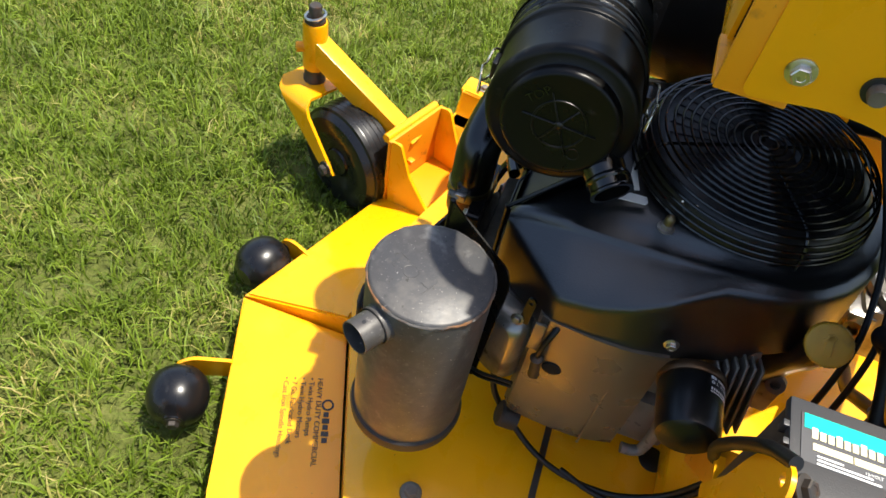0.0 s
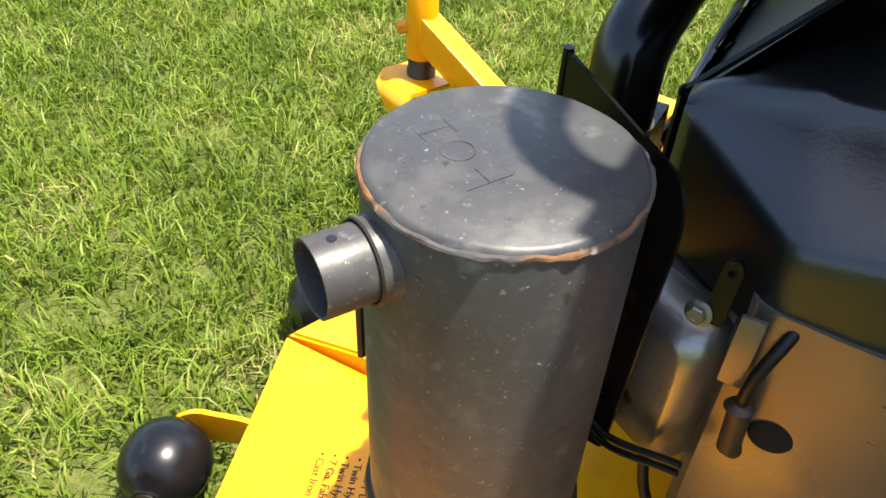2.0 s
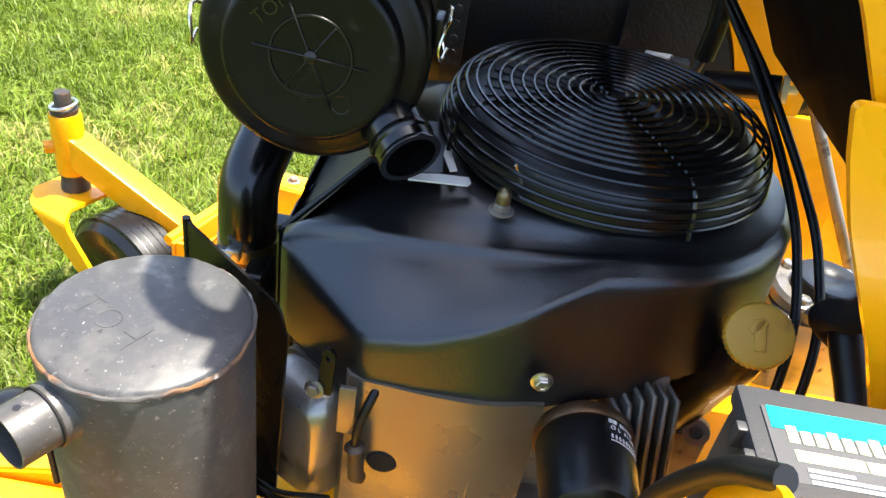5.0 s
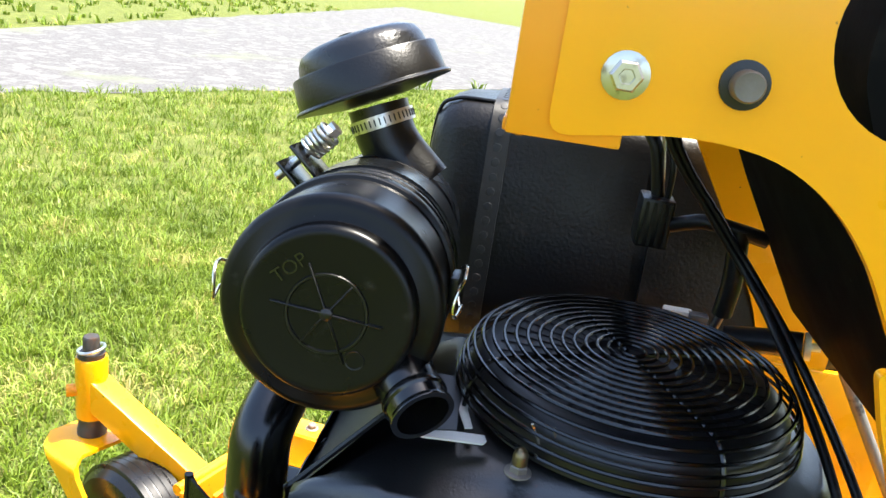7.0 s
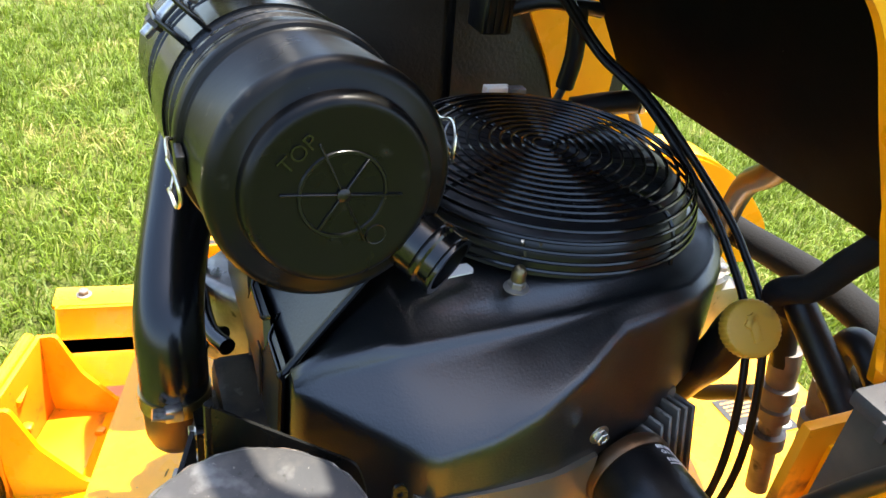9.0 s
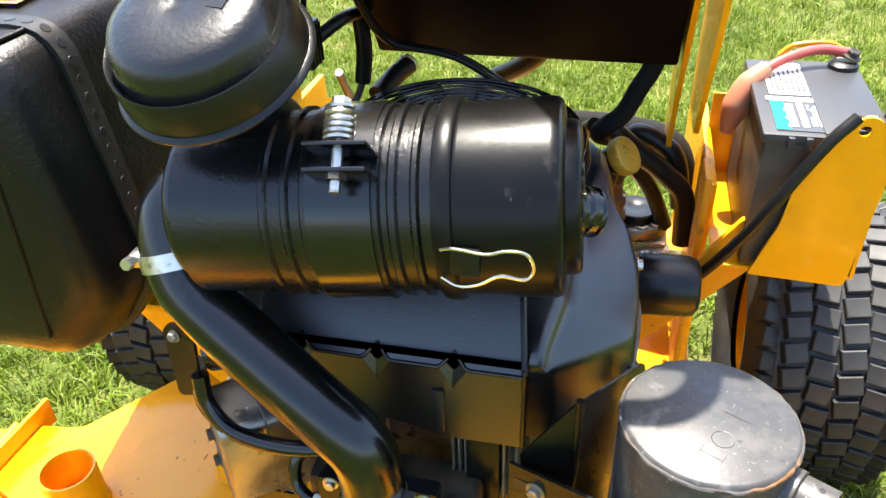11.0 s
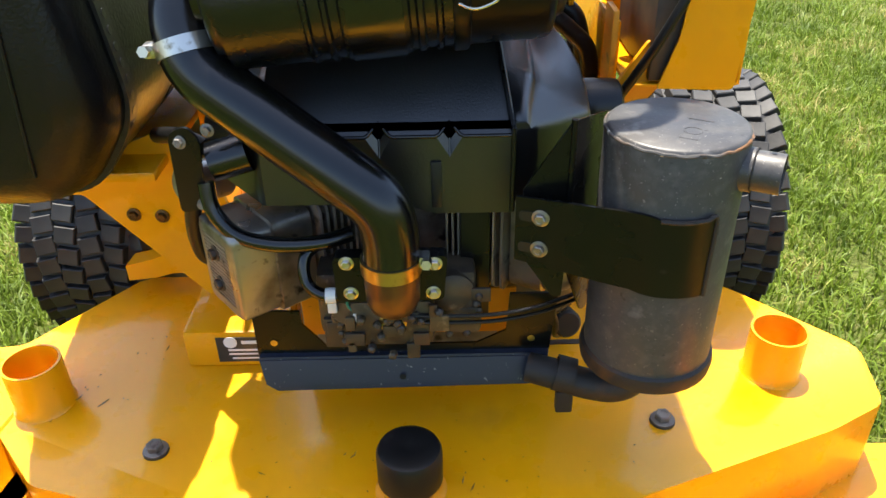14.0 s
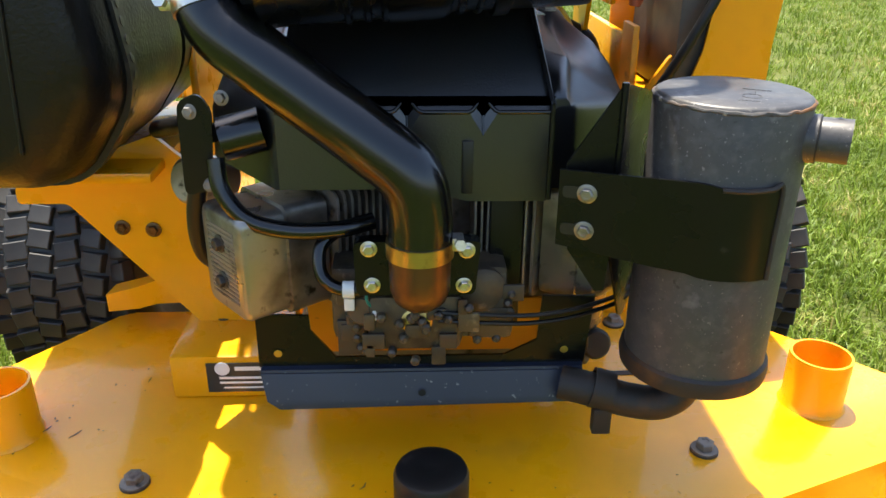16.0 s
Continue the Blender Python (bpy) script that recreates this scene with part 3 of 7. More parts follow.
def side_plate(x, thick):
    m = Matrix(((0, 0, 1, x), (1, 0, 0, 0), (0, 1, 0, 0), (0, 0, 0, 1)))
    bm = bmesh.new()
    outline = rounded(SIDE, [0.010, 0.02, 0.02, 0.02, 0.02, 0.02, 0.02, 0.02, 0.005, 0.005, 0.01, 0.01], 4)
    plate(bm, outline, thick, m, holes=[circle(0.112, 0.918, 0.042, 40)])
    return bm


tower = part("console_side", side_plate(0.2205, 0.006), YELLOW, mower, "yellow steel console side plate with arched cutout")
for q, r in (((0.2265, -0.007, 0.8885), 0.0070), ((0.2265, 0.0405, 0.8915), 0.0060)):
    if r > 0.0065:
        bolt(tower, q, (1, 0, 0), r, ZINC)
    else:
        bm = bmesh.new()
        lathe(bm, [(0, 0), (0.0102, 0), (0.0102, 0.0015), (0.0096, 0.0017), (0, 0.0017)], frame_to(q, (1, 0, 0)), 28)
        pad = part("greasy_washer", bm, DECAL_BLACK, tower)
        bm = bmesh.new()
        lathe(bm, [(0, 0), (0.0066, 0), (0.0066, 0.009), (0.0058, 0.0100), (0, 0.0097)], frame_to(q, (1, 0, 0)), 24)
        part("pivot_pin", bm, ALU_DULL, pad, "dull steel pivot pin")
part("console_side", side_plate(-0.2755, 0.006), YELLOW, mower, "yellow steel console side plate with arched cutout")
place(-0.021, 0.020, -0.018)
# front channel flanges that carry the panel
for s in (-1, 1):
    bm = bmesh.new()
    box(bm, (s * 0.243, -0.048, 0.915), (0.006, 0.05, 0.080), 0.0015)
    chan = part("front_channel", bm, YELLOW_WORN, mower, "folded yellow channel beside the front panel")
    for at, size in (((s * 0.2145, -0.052, 0.8785), (0.056, 0.045, 0.006)), ((s * 0.2125, -0.030, 0.925), (0.055, 0.006, 0.070)), ((s * 0.2145, -0.048, 0.905), (0.052, 0.03, 0.004))):
        bm = bmesh.new()
        box(bm, at, size, 0.0012)
        part("channel_web", bm, YELLOW_WORN, chan)
    bolt(chan, (s * 0.232, -0.052, 0.918), (-s, -0.6, 0.1), 0.0075, ZINC)
    bolt(chan, (s * 0.205, -0.036, 0.915), (0, -1, 0), 0.0065, DARK_STEEL)
    bm = bmesh.new()
    tube(bm, [(s * 0.18, -0.024, 0.945), (s * 0.242, -0.024, 0.945)], 0.016, 20, smooth=0)
    part("cross_tube", bm, YELLOW_WORN, chan)
PM = Matrix(((1, 0, 0, 0), (0, 0, -1, -0.066), (0, 1, 0, 0), (0, 0, 0, 1)))
bm = bmesh.new()
plate(bm, rounded([(-0.177, 0.865), (0.191, 0.865), (0.195, 0.985), (-0.177, 0.985)], 0.004), 0.004, PM, bevel=0.001)
panel = part("front_panel", bm, YELLOW, mower, "flat yellow front panel with a bold black slanted logo")
# logo: slanted black blocks over a wedge, in a lighter sticker outline
bm = bmesh.new()
lo = PM @ Matrix.Translation((0, 0, 0.0042))
plate(bm, rounded([(-0.135, 0.884), (0.120, 0.884), (0.150, 0.945), (0.135, 0.965), (-0.098, 0.965), (-0.122, 0.945)], 0.01), 0.0004, lo)
part("logo_backing", bm, DECAL_EDGE, panel)
bm = bmesh.new()
lo2 = PM @ Matrix.Translation((0, 0, 0.0048))
plate(bm, [(-0.133, 0.8855), (0.106, 0.8855), (0.120, 0.899), (-0.115, 0.899)], 0.0004, lo2)
for pts in ([(-0.118, 0.902), (-0.080, 0.902), (-0.074, 0.922), (-0.100, 0.938), (-0.098, 0.950), (-0.116, 0.955), (-0.122, 0.938), (-0.098, 0.918)], [(-0.112, 0.957), (-0.075, 0.948), (-0.070, 0.957), (-0.098, 0.966)]):
    plate(bm, pts, 0.0004, lo2)
x = -0.070
for w in (0.026, 0.030, 0.030, 0.030, 0.026, 0.030):
    plate(bm, rounded([(x, 0.902), (x + w, 0.902), (x + w + 0.008, 0.950), (x + 0.008, 0.950)], 0.003, 3), 0.0004, lo2)
    x += w + 0.0045
part("logo", bm, DECAL_BLACK, panel, "bold black slanted logo shapes with an underline")

# black console body behind the panel
place()
bm = bmesh.new()
BODY = [(0.210, 0.682), (0.315, 0.704), (0.315, 0.995), (0.088, 0.995), (0.088, 0.900), (0.134, 0.808)]
plate(bm, rounded(BODY, [0.006, 0.006, 0.010, 0.010, 0.012, 0.020], 4), 0.333, Matrix(((0, 0, 1, -0.115), (1, 0, 0, 0), (0, 1, 0, 0), (0, 0, 0, 1))), bevel=0.003)
part("console_body", bm, CONSOLE, mower, "black console body behind the front panel")

# unseen upper console and bent handle, added to shade the engine and throw a hooked shadow on the muffler
bm = bmesh.new()
plate(bm, rounded([(-0.040, 0.998), (0.330, 0.998), (0.330, 1.160), (0.280, 1.200), (0.004, 1.200), (-0.006, 1.190)], 0.012, 4), 0.484, Matrix(((0, 0, 1, -0.272), (1, 0, 0, 0), (0, 1, 0, 0), (0, 0, 0, 1))), bevel=0.003)
top_box = part("upper_console", bm, CONSOLE, mower, "unseen black upper console between the side plates")
bm = bmesh.new()
tube(bm, [(0.06, 0.020, 1.185), (0.075, -0.030, 1.200), (0.095, -0.050, 1.200), (0.125, -0.052, 1.200), (0.153, -0.043, 1.200), (0.172, -0.021, 1.200), (0.176, 0.002, 1.195), (0.174, 0.020, 1.185)], 0.0135, 16)
part("control_handle", bm, HOSE, top_box, "unseen black bent handle added for its hooked shadow")

# uprights and frame members
bm = bmesh.new()
plate(bm, rounded([(0.115, 0.788), (0.124, 0.762), (0.139, 0.729), (0.181, 0.656), (0.206, 0.606), (0.300, 0.606), (0.300, 0.788)], 0.006), 0.006, Matrix(((0, 0, 1, 0.245), (1, 0, 0, 0), (0, 1, 0, 0), (0, 0, 0, 1))))
part("upright_plate", bm, YELLOW, mower, "yellow upright plate under the console side")
bm = bmesh.new()
box(bm, (0.262, 0.16, 0.39), (0.008, 0.05, 0.40), 0.002)
part("frame_upright", bm, YELLOW_WORN, mower, "yellow frame upright beside the battery tray")
bm = bmesh.new()
plate(bm, rounded([(0.195, 0.40), (0.215, 0.38), (0.335, 0.52), (0.335, 0.56), (0.30, 0.56)], 0.006), 0.008, Matrix(((1, 0, 0, 0), (0, 0, -1, 0.118), (0, 1, 0, 0), (0, 0, 0, 1))))
part("tray_gusset", bm, YELLOW_WORN, mower, "diagonal yellow gusset under the battery tray")
bm = bmesh.new()
place(0.003, -0.012, -0.017)
GM = Matrix(((1, 0, 0, 0), (0, 0, -1, 0.045), (0, 1, 0, 0), (0, 0, 0, 1)))
plate(bm, rounded([(-0.46, 0.445), (-0.30, 0.505), (-0.245, 0.455), (-0.195, 0.30), (-0.20, 0.225), (-0.255, 0.25), (-0.405, 0.425), (-0.46, 0.425)], 0.006), 0.008, GM)
gusset = part("tank_gusset", bm, YELLOW, mower, "angled yellow plate under the fuel tank")
bolt(gusset, (-0.348, 0.036, 0.396), (0, -1, 0), 0.0062, COPPER)
bolt(gusset, (-0.313, 0.036, 0.393), (0, -1, 0), 0.0062, COPPER)
bm = bmesh.new()
box(bm, (-0.365, 0.15, 0.472), (0.15, 0.33, 0.012), 0.003)
part("tank_shelf", bm, YELLOW, mower, "yellow shelf that carries the fuel tank")
bm = bmesh.new()
loft(bm, [[(-0.395, 0.03, 0.266), (-0.395, 0.07, 0.262), (-0.395, 0.07, 0.287), (-0.395, 0.03, 0.291)],
          [(-0.355, 0.03, 0.270), (-0.355, 0.07, 0.266), (-0.355, 0.07, 0.297), (-0.355, 0.03, 0.301)],
          [(-0.33, 0.03, 0.277), (-0.33, 0.07, 0.273), (-0.33, 0.07, 0.306), (-0.33, 0.03, 0.310)],
          [(-0.28, 0.03, 0.279), (-0.28, 0.07, 0.275), (-0.28, 0.07, 0.308), (-0.28, 0.03, 0.312)]])
bmesh.ops.translate(bm, verts=bm.verts, vec=(-0.020, 0.085, -0.022))
part("foot_lever", bm, YELLOW, mower, "yellow bent steel lever")
place(0.000, 0.018, 0.0)
# side rail with the data plate
bm = bmesh.new()
box(bm, (-0.2225, -0.005, 0.2275), (0.130, 0.145, 0.055), 0.006)
rail = part("engine_rail", bm, YELLOW, mower)
bm = bmesh.new()
box(bm, (-0.205, -0.0785, 0.228), (0.082, 0.0012, 0.038))
dp = part("data_plate", bm, DECAL_PLATE, rail, "black data plate with silver print")
bars([(-0.214, 0.2375, 0.04, 0.005), (-0.232, 0.2265, 0.05, 0.003), (-0.232, 0.2205, 0.048, 0.0025), (-0.228, 0.214, 0.045, 0.002)], Matrix(((1, 0, 0, 0), (0, 0, -1, -0.0792), (0, 1, 0, 0), (0, 0, 0, 1))), WHITE, dp)
bm = bmesh.new()
lathe(bm, [(0.0085, 0), (0.0085, 0.0006), (0, 0.0006)], frame_to((-0.228, -0.0792, 0.240), (0, -1, 0)), 24)
part("badge", bm, WHITE, dp)
bolt(rail, (-0.243, 0.02, 0.255), (0, 0, 1), 0.010, DARK_STEEL)
place()
# rear deck braces, right fender and engine deck
bm = bmesh.new()
box(bm, (0.0, 0.36, 0.225), (0.58, 0.46, 0.05), 0.006)
part("rear_deck", bm, YELLOW, mower, "yellow rear engine deck")
for q in ((-0.2725, 0.268), (0.27, 0.34)):
    bm = bmesh.new()
    box(bm, (q[0], q[1], 0.40), (0.01, 0.27 if q[0] < 0 else 0.36, 0.34), 0.003)
    part("rear_side_plate", bm, YELLOW, mower)
bm = bmesh.new()
GUARD = rounded([(0.402, 0.25), (0.402, 0.462), (0.600, 0.446), (0.712, 0.376), (0.792, 0.290), (0.788, 0.225)], [0.004, 0.02, 0.12, 0.10, 0.06, 0.02], 6)
plate(bm, GUARD, 0.005, Matrix(((0, 0, 1, -0.365), (1, 0, 0, 0), (0, 1, 0, 0), (0, 0, 0, 1))))
rear_guard = part("rear_guard", bm, YELLOW, mower, "rounded yellow sheet guard beside the drive wheel")
bm = bmesh.new()
loft(bm, [[(-0.366, y, z), (-0.425, y, z + 0.003), (-0.425, y, z + 0.008), (-0.366, y, z + 0.005)] for y, z in GUARD if z > 0.30 and y > 0.402])
part("guard_flange", bm, YELLOW, rear_guard)
# slim grey rod beside the far side plate
bm = bmesh.new()
tube(bm, [(-0.203, 0.296, 0.618), (-0.200, 0.416, 0.430), (-0.199, 0.470, 0.345)], 0.006, 10, smooth=0)
part("control_rod", bm, ALU_DULL, mower, "slim grey control rod")

# ---- drive wheels ----


TREAD = bpy.data.meshes.new("tread_block")
bm = bmesh.new()
bmesh.ops.create_cube(bm, size=1.0, matrix=Matrix.Diagonal((0.018, 0.0298, 0.0345, 1)))
for v in bm.verts:
    if v.co.x > 0:
        v.co.y, v.co.z = v.co.y * 0.92, v.co.z * 0.94
bmesh.ops.bevel(bm, geom=[e for e in bm.edges if all(v.co.x > 0 for v in e.verts)], offset=0.0015, segments=1, affect="EDGES")
bm.to_mesh(TREAD)
bm.free()
TREAD.materials.append(RUBBER)


def drive_wheel(x, y, R=0.232, W=0.112):
    m = frame_to((x, y, 0.211), (1, 0, 0)) @ Matrix.Diagonal((0.92, 0.92, 0.92, 1))
    bm = bmesh.new()
    prof = [(0.10, -W * 0.80), (0.125, -W * 0.95), (0.165, -W), (0.195, -W * 0.93), (0.213, -W * 0.78), (0.2205, -W * 0.5), (0.223, 0), (0.2205, W * 0.5), (0.213, W * 0.78), (0.195, W * 0.93), (0.165, W), (0.125, W * 0.95), (0.10, W * 0.80)]
    lathe(bm, prof, m, 72)
    n = 40
    rows = [(-0.088, 0.211, 28), (-0.055, 0.2195, 9), (-0.019, 0.2225, 0), (0.019, 0.2225, 0), (0.055, 0.2195, -9), (0.088, 0.211, -28)]
    wheel = part("drive_tyre", bm, RUBBER, mower, "wide black turf tyre with blocky tread", smooth=28)
    for j, (h, r, lean) in enumerate(rows):
        for k in range(n):
            a = 2 * math.pi * (k + (0.5 if j % 2 else 0.0)) / n
            block = new("tread_block", TREAD)
            block.parent = wheel
            block.matrix_basis = m @ Matrix.Rotation(a, 4, "Z") @ Matrix.Translation((r, 0, h)) @ Matrix.Rotation(radians(-lean), 4, "Y") @ Matrix.Rotation(radians(9 if j % 2 else -9), 4, "X")
    bm = bmesh.new()
    lathe(bm, [(0, -0.05), (0.03, -0.05), (0.035, -0.03), (0.085, -0.03), (0.098, -0.075), (0.104, -0.08), (0.104, 0.08), (0.098, 0.075), (0.085, 0.03), (0.035, 0.03), (0.03, 0.05), (0, 0.05)], m, 40)
    part("rim", bm, YELLOW, wheel)
    return wheel


drive_wheel(0.462, 0.37)
drive_wheel(-0.495, 0.352)

# ---- fuel tank ----
place(-0.003, 0.0, -0.028)


def tank_ring(y, x0, x1, z0, z1, r, low=0.0):
    """A rounded section of the tank across the mower; low lifts the outer bottom corner."""
    x0 += tank_side(y)
    pts = rounded([(x0, z0 + low), (x0 + low * 1.2, z0), (x1 - 0.055, z0), (x1, z0 + 0.075), (x1, z1), (x0, z1)] if low else [(x0, z0), (x0 + 0.05, z0), (x1 - 0.045, z0), (x1 + 0.012, z0 + 0.085), (x1 - 0.020, z1), (x0, z1)], [r, r, 0.035, 0.035, r, r], 5)
    return [(px, y, pz) for px, pz in pts]


bm = bmesh.new()
X1, Z0, Z1 = -0.280, 0.502, 0.826


def tank_side(y):
    """The outer wall stands further out towards the rear."""
    return -0.462 - 0.15 * (y + 0.10)

loft(bm, [tank_ring(-0.158, 0.035, X1 - 0.03, Z0 + 0.05, Z1 - 0.035, 0.035), tank_ring(-0.154, 0.018, X1 - 0.016, Z0 + 0.03, Z1 - 0.017, 0.036),
          tank_ring(-0.142, 0.006, X1 - 0.006, Z0 + 0.012, Z1 - 0.006, 0.036), tank_ring(-0.125, 0.0, X1, Z0 + 0.006, Z1, 0.036), tank_ring(-0.088, -0.002, X1 + 0.002, Z0, Z1 + 0.003, 0.036)])
tank = part("fuel_tank", bm, TANK_BLACK, mower, "large black moulded plastic fuel tank")
bm = bmesh.new()
loft(bm, [tank_ring(-0.070, -0.003, X1 + 0.003, Z0, Z1 + 0.003, 0.036), tank_ring(0.02, -0.004, X1 + 0.006, Z0, Z1 + 0.005, 0.036), tank_ring(0.088, -0.004, X1 + 0.006, Z0, Z1 + 0.005, 0.036)])
part("tank_middle", bm, TANK_BLACK, tank)
bm = bmesh.new()
loft(bm, [tank_ring(0.088, 0.004, X1 - 0.004, Z0 + 0.008, Z1 - 0.006, 0.036), tank_ring(0.102, 0.004, X1 - 0.004, Z0 + 0.008, Z1 - 0.006, 0.036)])
part("tank_groove", bm, TANK_BLACK, tank)
bm = bmesh.new()
loft(bm, [tank_ring(0.102, -0.004, X1 + 0.006, Z0, Z1 + 0.005, 0.036), tank_ring(0.31, -0.002, X1 + 0.004, Z0, Z1 + 0.003, 0.036), tank_ring(0.345, 0.01, X1 - 0.006, Z0 + 0.012, Z1 - 0.008, 0.036), tank_ring(0.36, 0.035, X1 - 0.03, Z0 + 0.04, Z1 - 0.03, 0.036)])
part("tank_rear", bm, TANK_BLACK, tank)
# pinched seam with its row of holes
bm = bmesh.new()
loft(bm, [tank_ring(-0.0905, -0.006, X1 + 0.006, Z0 - 0.004, Z1 + 0.006, 0.037), tank_ring(-0.0675, -0.006, X1 + 0.006, Z0 - 0.004, Z1 + 0.006, 0.037)])
seam = part("tank_strap", bm, STRAP, tank, "perforated black strap round the tank")
ring = tank_ring(-0.079, -0.006, X1 + 0.006, Z0 - 0.004, Z1 + 0.006, 0.037)
bm = bmesh.new()
run = [Vector(q) for q in ring] + [Vector(ring[0])]
cen = Vector((-0.39, -0.079, 0.65))
step, left = 0.0165, 0.0
for a, b in zip(run, run[1:]):
    d = b - a
    pos = left
    while pos < d.length:
        q = a + d.normalized() * pos
        nrm = Vector((d.z, 0, -d.x)).normalized()
        if nrm.dot(q - cen) < 0:
            nrm = -nrm
        lathe(bm, [(0.0048, 0.0002), (0.0046, 0.0006), (0.0, 0.0008)], frame_to(q, nrm), 12)
        pos += step
    left = pos - d.length
part("perforation", bm, DECAL_BLACK, seam)
# moulded crease down the front face
bm = bmesh.new()
tube(bm, [(-0.318, -0.09, 0.828), (-0.325, -0.135, 0.824), (-0.330, -0.155, 0.80), (-0.335, -0.1585, 0.70), (-0.345, -0.158, 0.55)], 0.0022, 8)
part("moulded_crease", bm, TANK_BLACK, tank)
CAPM = Matrix.Translation((-0.405, 0.085, 0.828)) @ Matrix.Diagonal((0.90, 0.90, 0.92, 1))
bm = bmesh.new()
lathe(bm, [(0.046, 0), (0.045, 0.004), (0.036, 0.006), (0.034, 0.012), (0, 0.012)], CAPM, 40)
neck = part("filler_neck", bm, TANK_BLACK, tank)
bm = bmesh.new()
lathe(bm, [(0.034, 0.008), (0.038, 0.010), (0.0385, 0.028), (0.036, 0.034), (0.031, 0.036), (0.029, 0.0385), (0.0, 0.0395)], CAPM, 48)
for v in bm.verts:
    q = CAPM.inverted() @ v.co
    if 0.009 < q.z < 0.030 and q.xy.length > 0.02:
        s = 1.0 + 0.09 * max(0.0, math.cos(8 * math.atan2(q.y, q.x)))
        v.co = CAPM @ Vector((q.x * s, q.y * s, q.z))
cap = part("filler_cap", bm, BLACK_SATIN, neck, "lobed black screw cap")
bm = bmesh.new()
lathe(bm, [(0.0, 0.052), (0.008, 0.052), (0.0085, 0.049), (0.0085, 0.045), (0.007, 0.0425), (0.007, 0.038)], CAPM, 20)
part("cap_button", bm, BLACK_SATIN, neck)
place(-0.003, 0.0, -0.0245)
LM = Matrix.Translation((-0.402, -0.016, Z1 + 0.0045)) @ Matrix.Rotation(radians(2), 4, "Z") @ Matrix.Diagonal((1.0, 1.6, 1, 1))
bm = bmesh.new()
box(bm, (-0.022, 0, 0), (0.043, 0.038, 0.0008), m=LM)
box(bm, (0.023, 0, 0), (0.042, 0.038, 0.0008), m=LM)
wl = part("warning_label", bm, DECAL_ORANGE, tank, "orange warning sticker with fine print")
bars([(-0.040, -0.0160 + 0.0044 * k, 0.036 - 0.005 * (k % 3), 0.0015) for k in range(8)] + [(0.005, -0.0160 + 0.0044 * k, 0.035 - 0.004 * (k % 2), 0.0015) for k in range(8)], LM @ Matrix.Translation((0, 0, 0.0004)), DARK_STEEL, wl)

# ---- battery tray ----
place(-0.008, -0.023, 0.024)
bm = bmesh.new()
TM = Matrix(((1, 0, 0, 0), (0, 0, -1, 0.116), (0, 1, 0, 0), (0, 0, 0, 1)))
ear = [(0.318, 0.482), (0.413, 0.478), (0.424, 0.626), (0.414, 0.632), (0.410, 0.654), (0.403, 0.664), (0.392, 0.667), (0.380, 0.660), (0.364, 0.643), (0.350, 0.620), (0.343, 0.590), (0.338, 0.545)]
plate(bm, rounded(ear, [0.003, 0.008, 0.004, 0.003, 0.006, 0.006, 0.006, 0.006, 0.006, 0.01, 0.01, 0.004], 4), 0.004, TM, holes=[circle(0.391, 0.652, 0.0055, 16)])
tray = part("battery_tray", bm, YELLOW, mower, "yellow sheet steel battery tray with a drilled ear")
for at, size in (((0.4215, 0.23, 0.555), (0.004, 0.215, 0.148)), ((0.35, 0.335, 0.535), (0.14, 0.004, 0.11)), ((0.352, 0.23, 0.482), (0.138, 0.215, 0.004))):
    bm = bmesh.new()
    box(bm, at, size, 0.001)
    part("tray_wall", bm, YELLOW, tray)
bm = bmesh.new()
tube(bm, [(0.345, 0.336, 0.640), (0.36, 0.337, 0.652), (0.395, 0.337, 0.656), (0.415, 0.336, 0.648)], 0.003, 8)
part("tray_loop", bm, YELLOW, tray)
bolt(tray, (0.392, 0.128, 0.650), (0.2, 0.6, 0.8), 0.008, DARK_STEEL)


# ---- engine: blower housing ----
place()
# Housing seen from above: a round bowl about the fan and a flat-fronted hood that reaches forward
FAN = Vector((0.010, 0.060, 0.0))


def run(y, knots):
    at = [k[0] for k in knots]
    return [float(np.interp(y, at, [k[c] for k in knots])) for c in range(1, len(knots[0]))]


# side of the housing by depth: the crease under the rib, the lower edge of the broad facet, and the deck's inner edge
RIB = [(-0.164, 0.1235, 0.5690), (-0.101, 0.1360, 0.5880), (-0.003, 0.1400, 0.5965), (0.030, 0.1415, 0.6030), (0.060, 0.1450, 0.6130)]
EDGE = [(-0.164, 0.1260, 0.5640), (-0.091, 0.1945, 0.5510), (-0.050, 0.1965, 0.5600), (-0.016, 0.1940, 0.5750), (0.020, 0.1830, 0.5920), (0.045, 0.1690, 0.6020), (0.060, 0.1620, 0.6070)]
DECK = [(-0.164, 0.1000, 0.5540), (-0.132, 0.1000, 0.5900), (-0.095, 0.1000, 0.6060), (-0.050, 0.1060, 0.6140), (-0.018, 0.1110, 0.6200), (0.024, 0.1160, 0.6260), (0.060, 0.1165, 0.6285)]
FOOT = [(-0.164, 0.1280, 0.4900), (-0.091, 0.1975, 0.4990), (-0.050, 0.2000, 0.5010), (0.0, 0.1990, 0.5060), (0.060, 0.1840, 0.5180)]


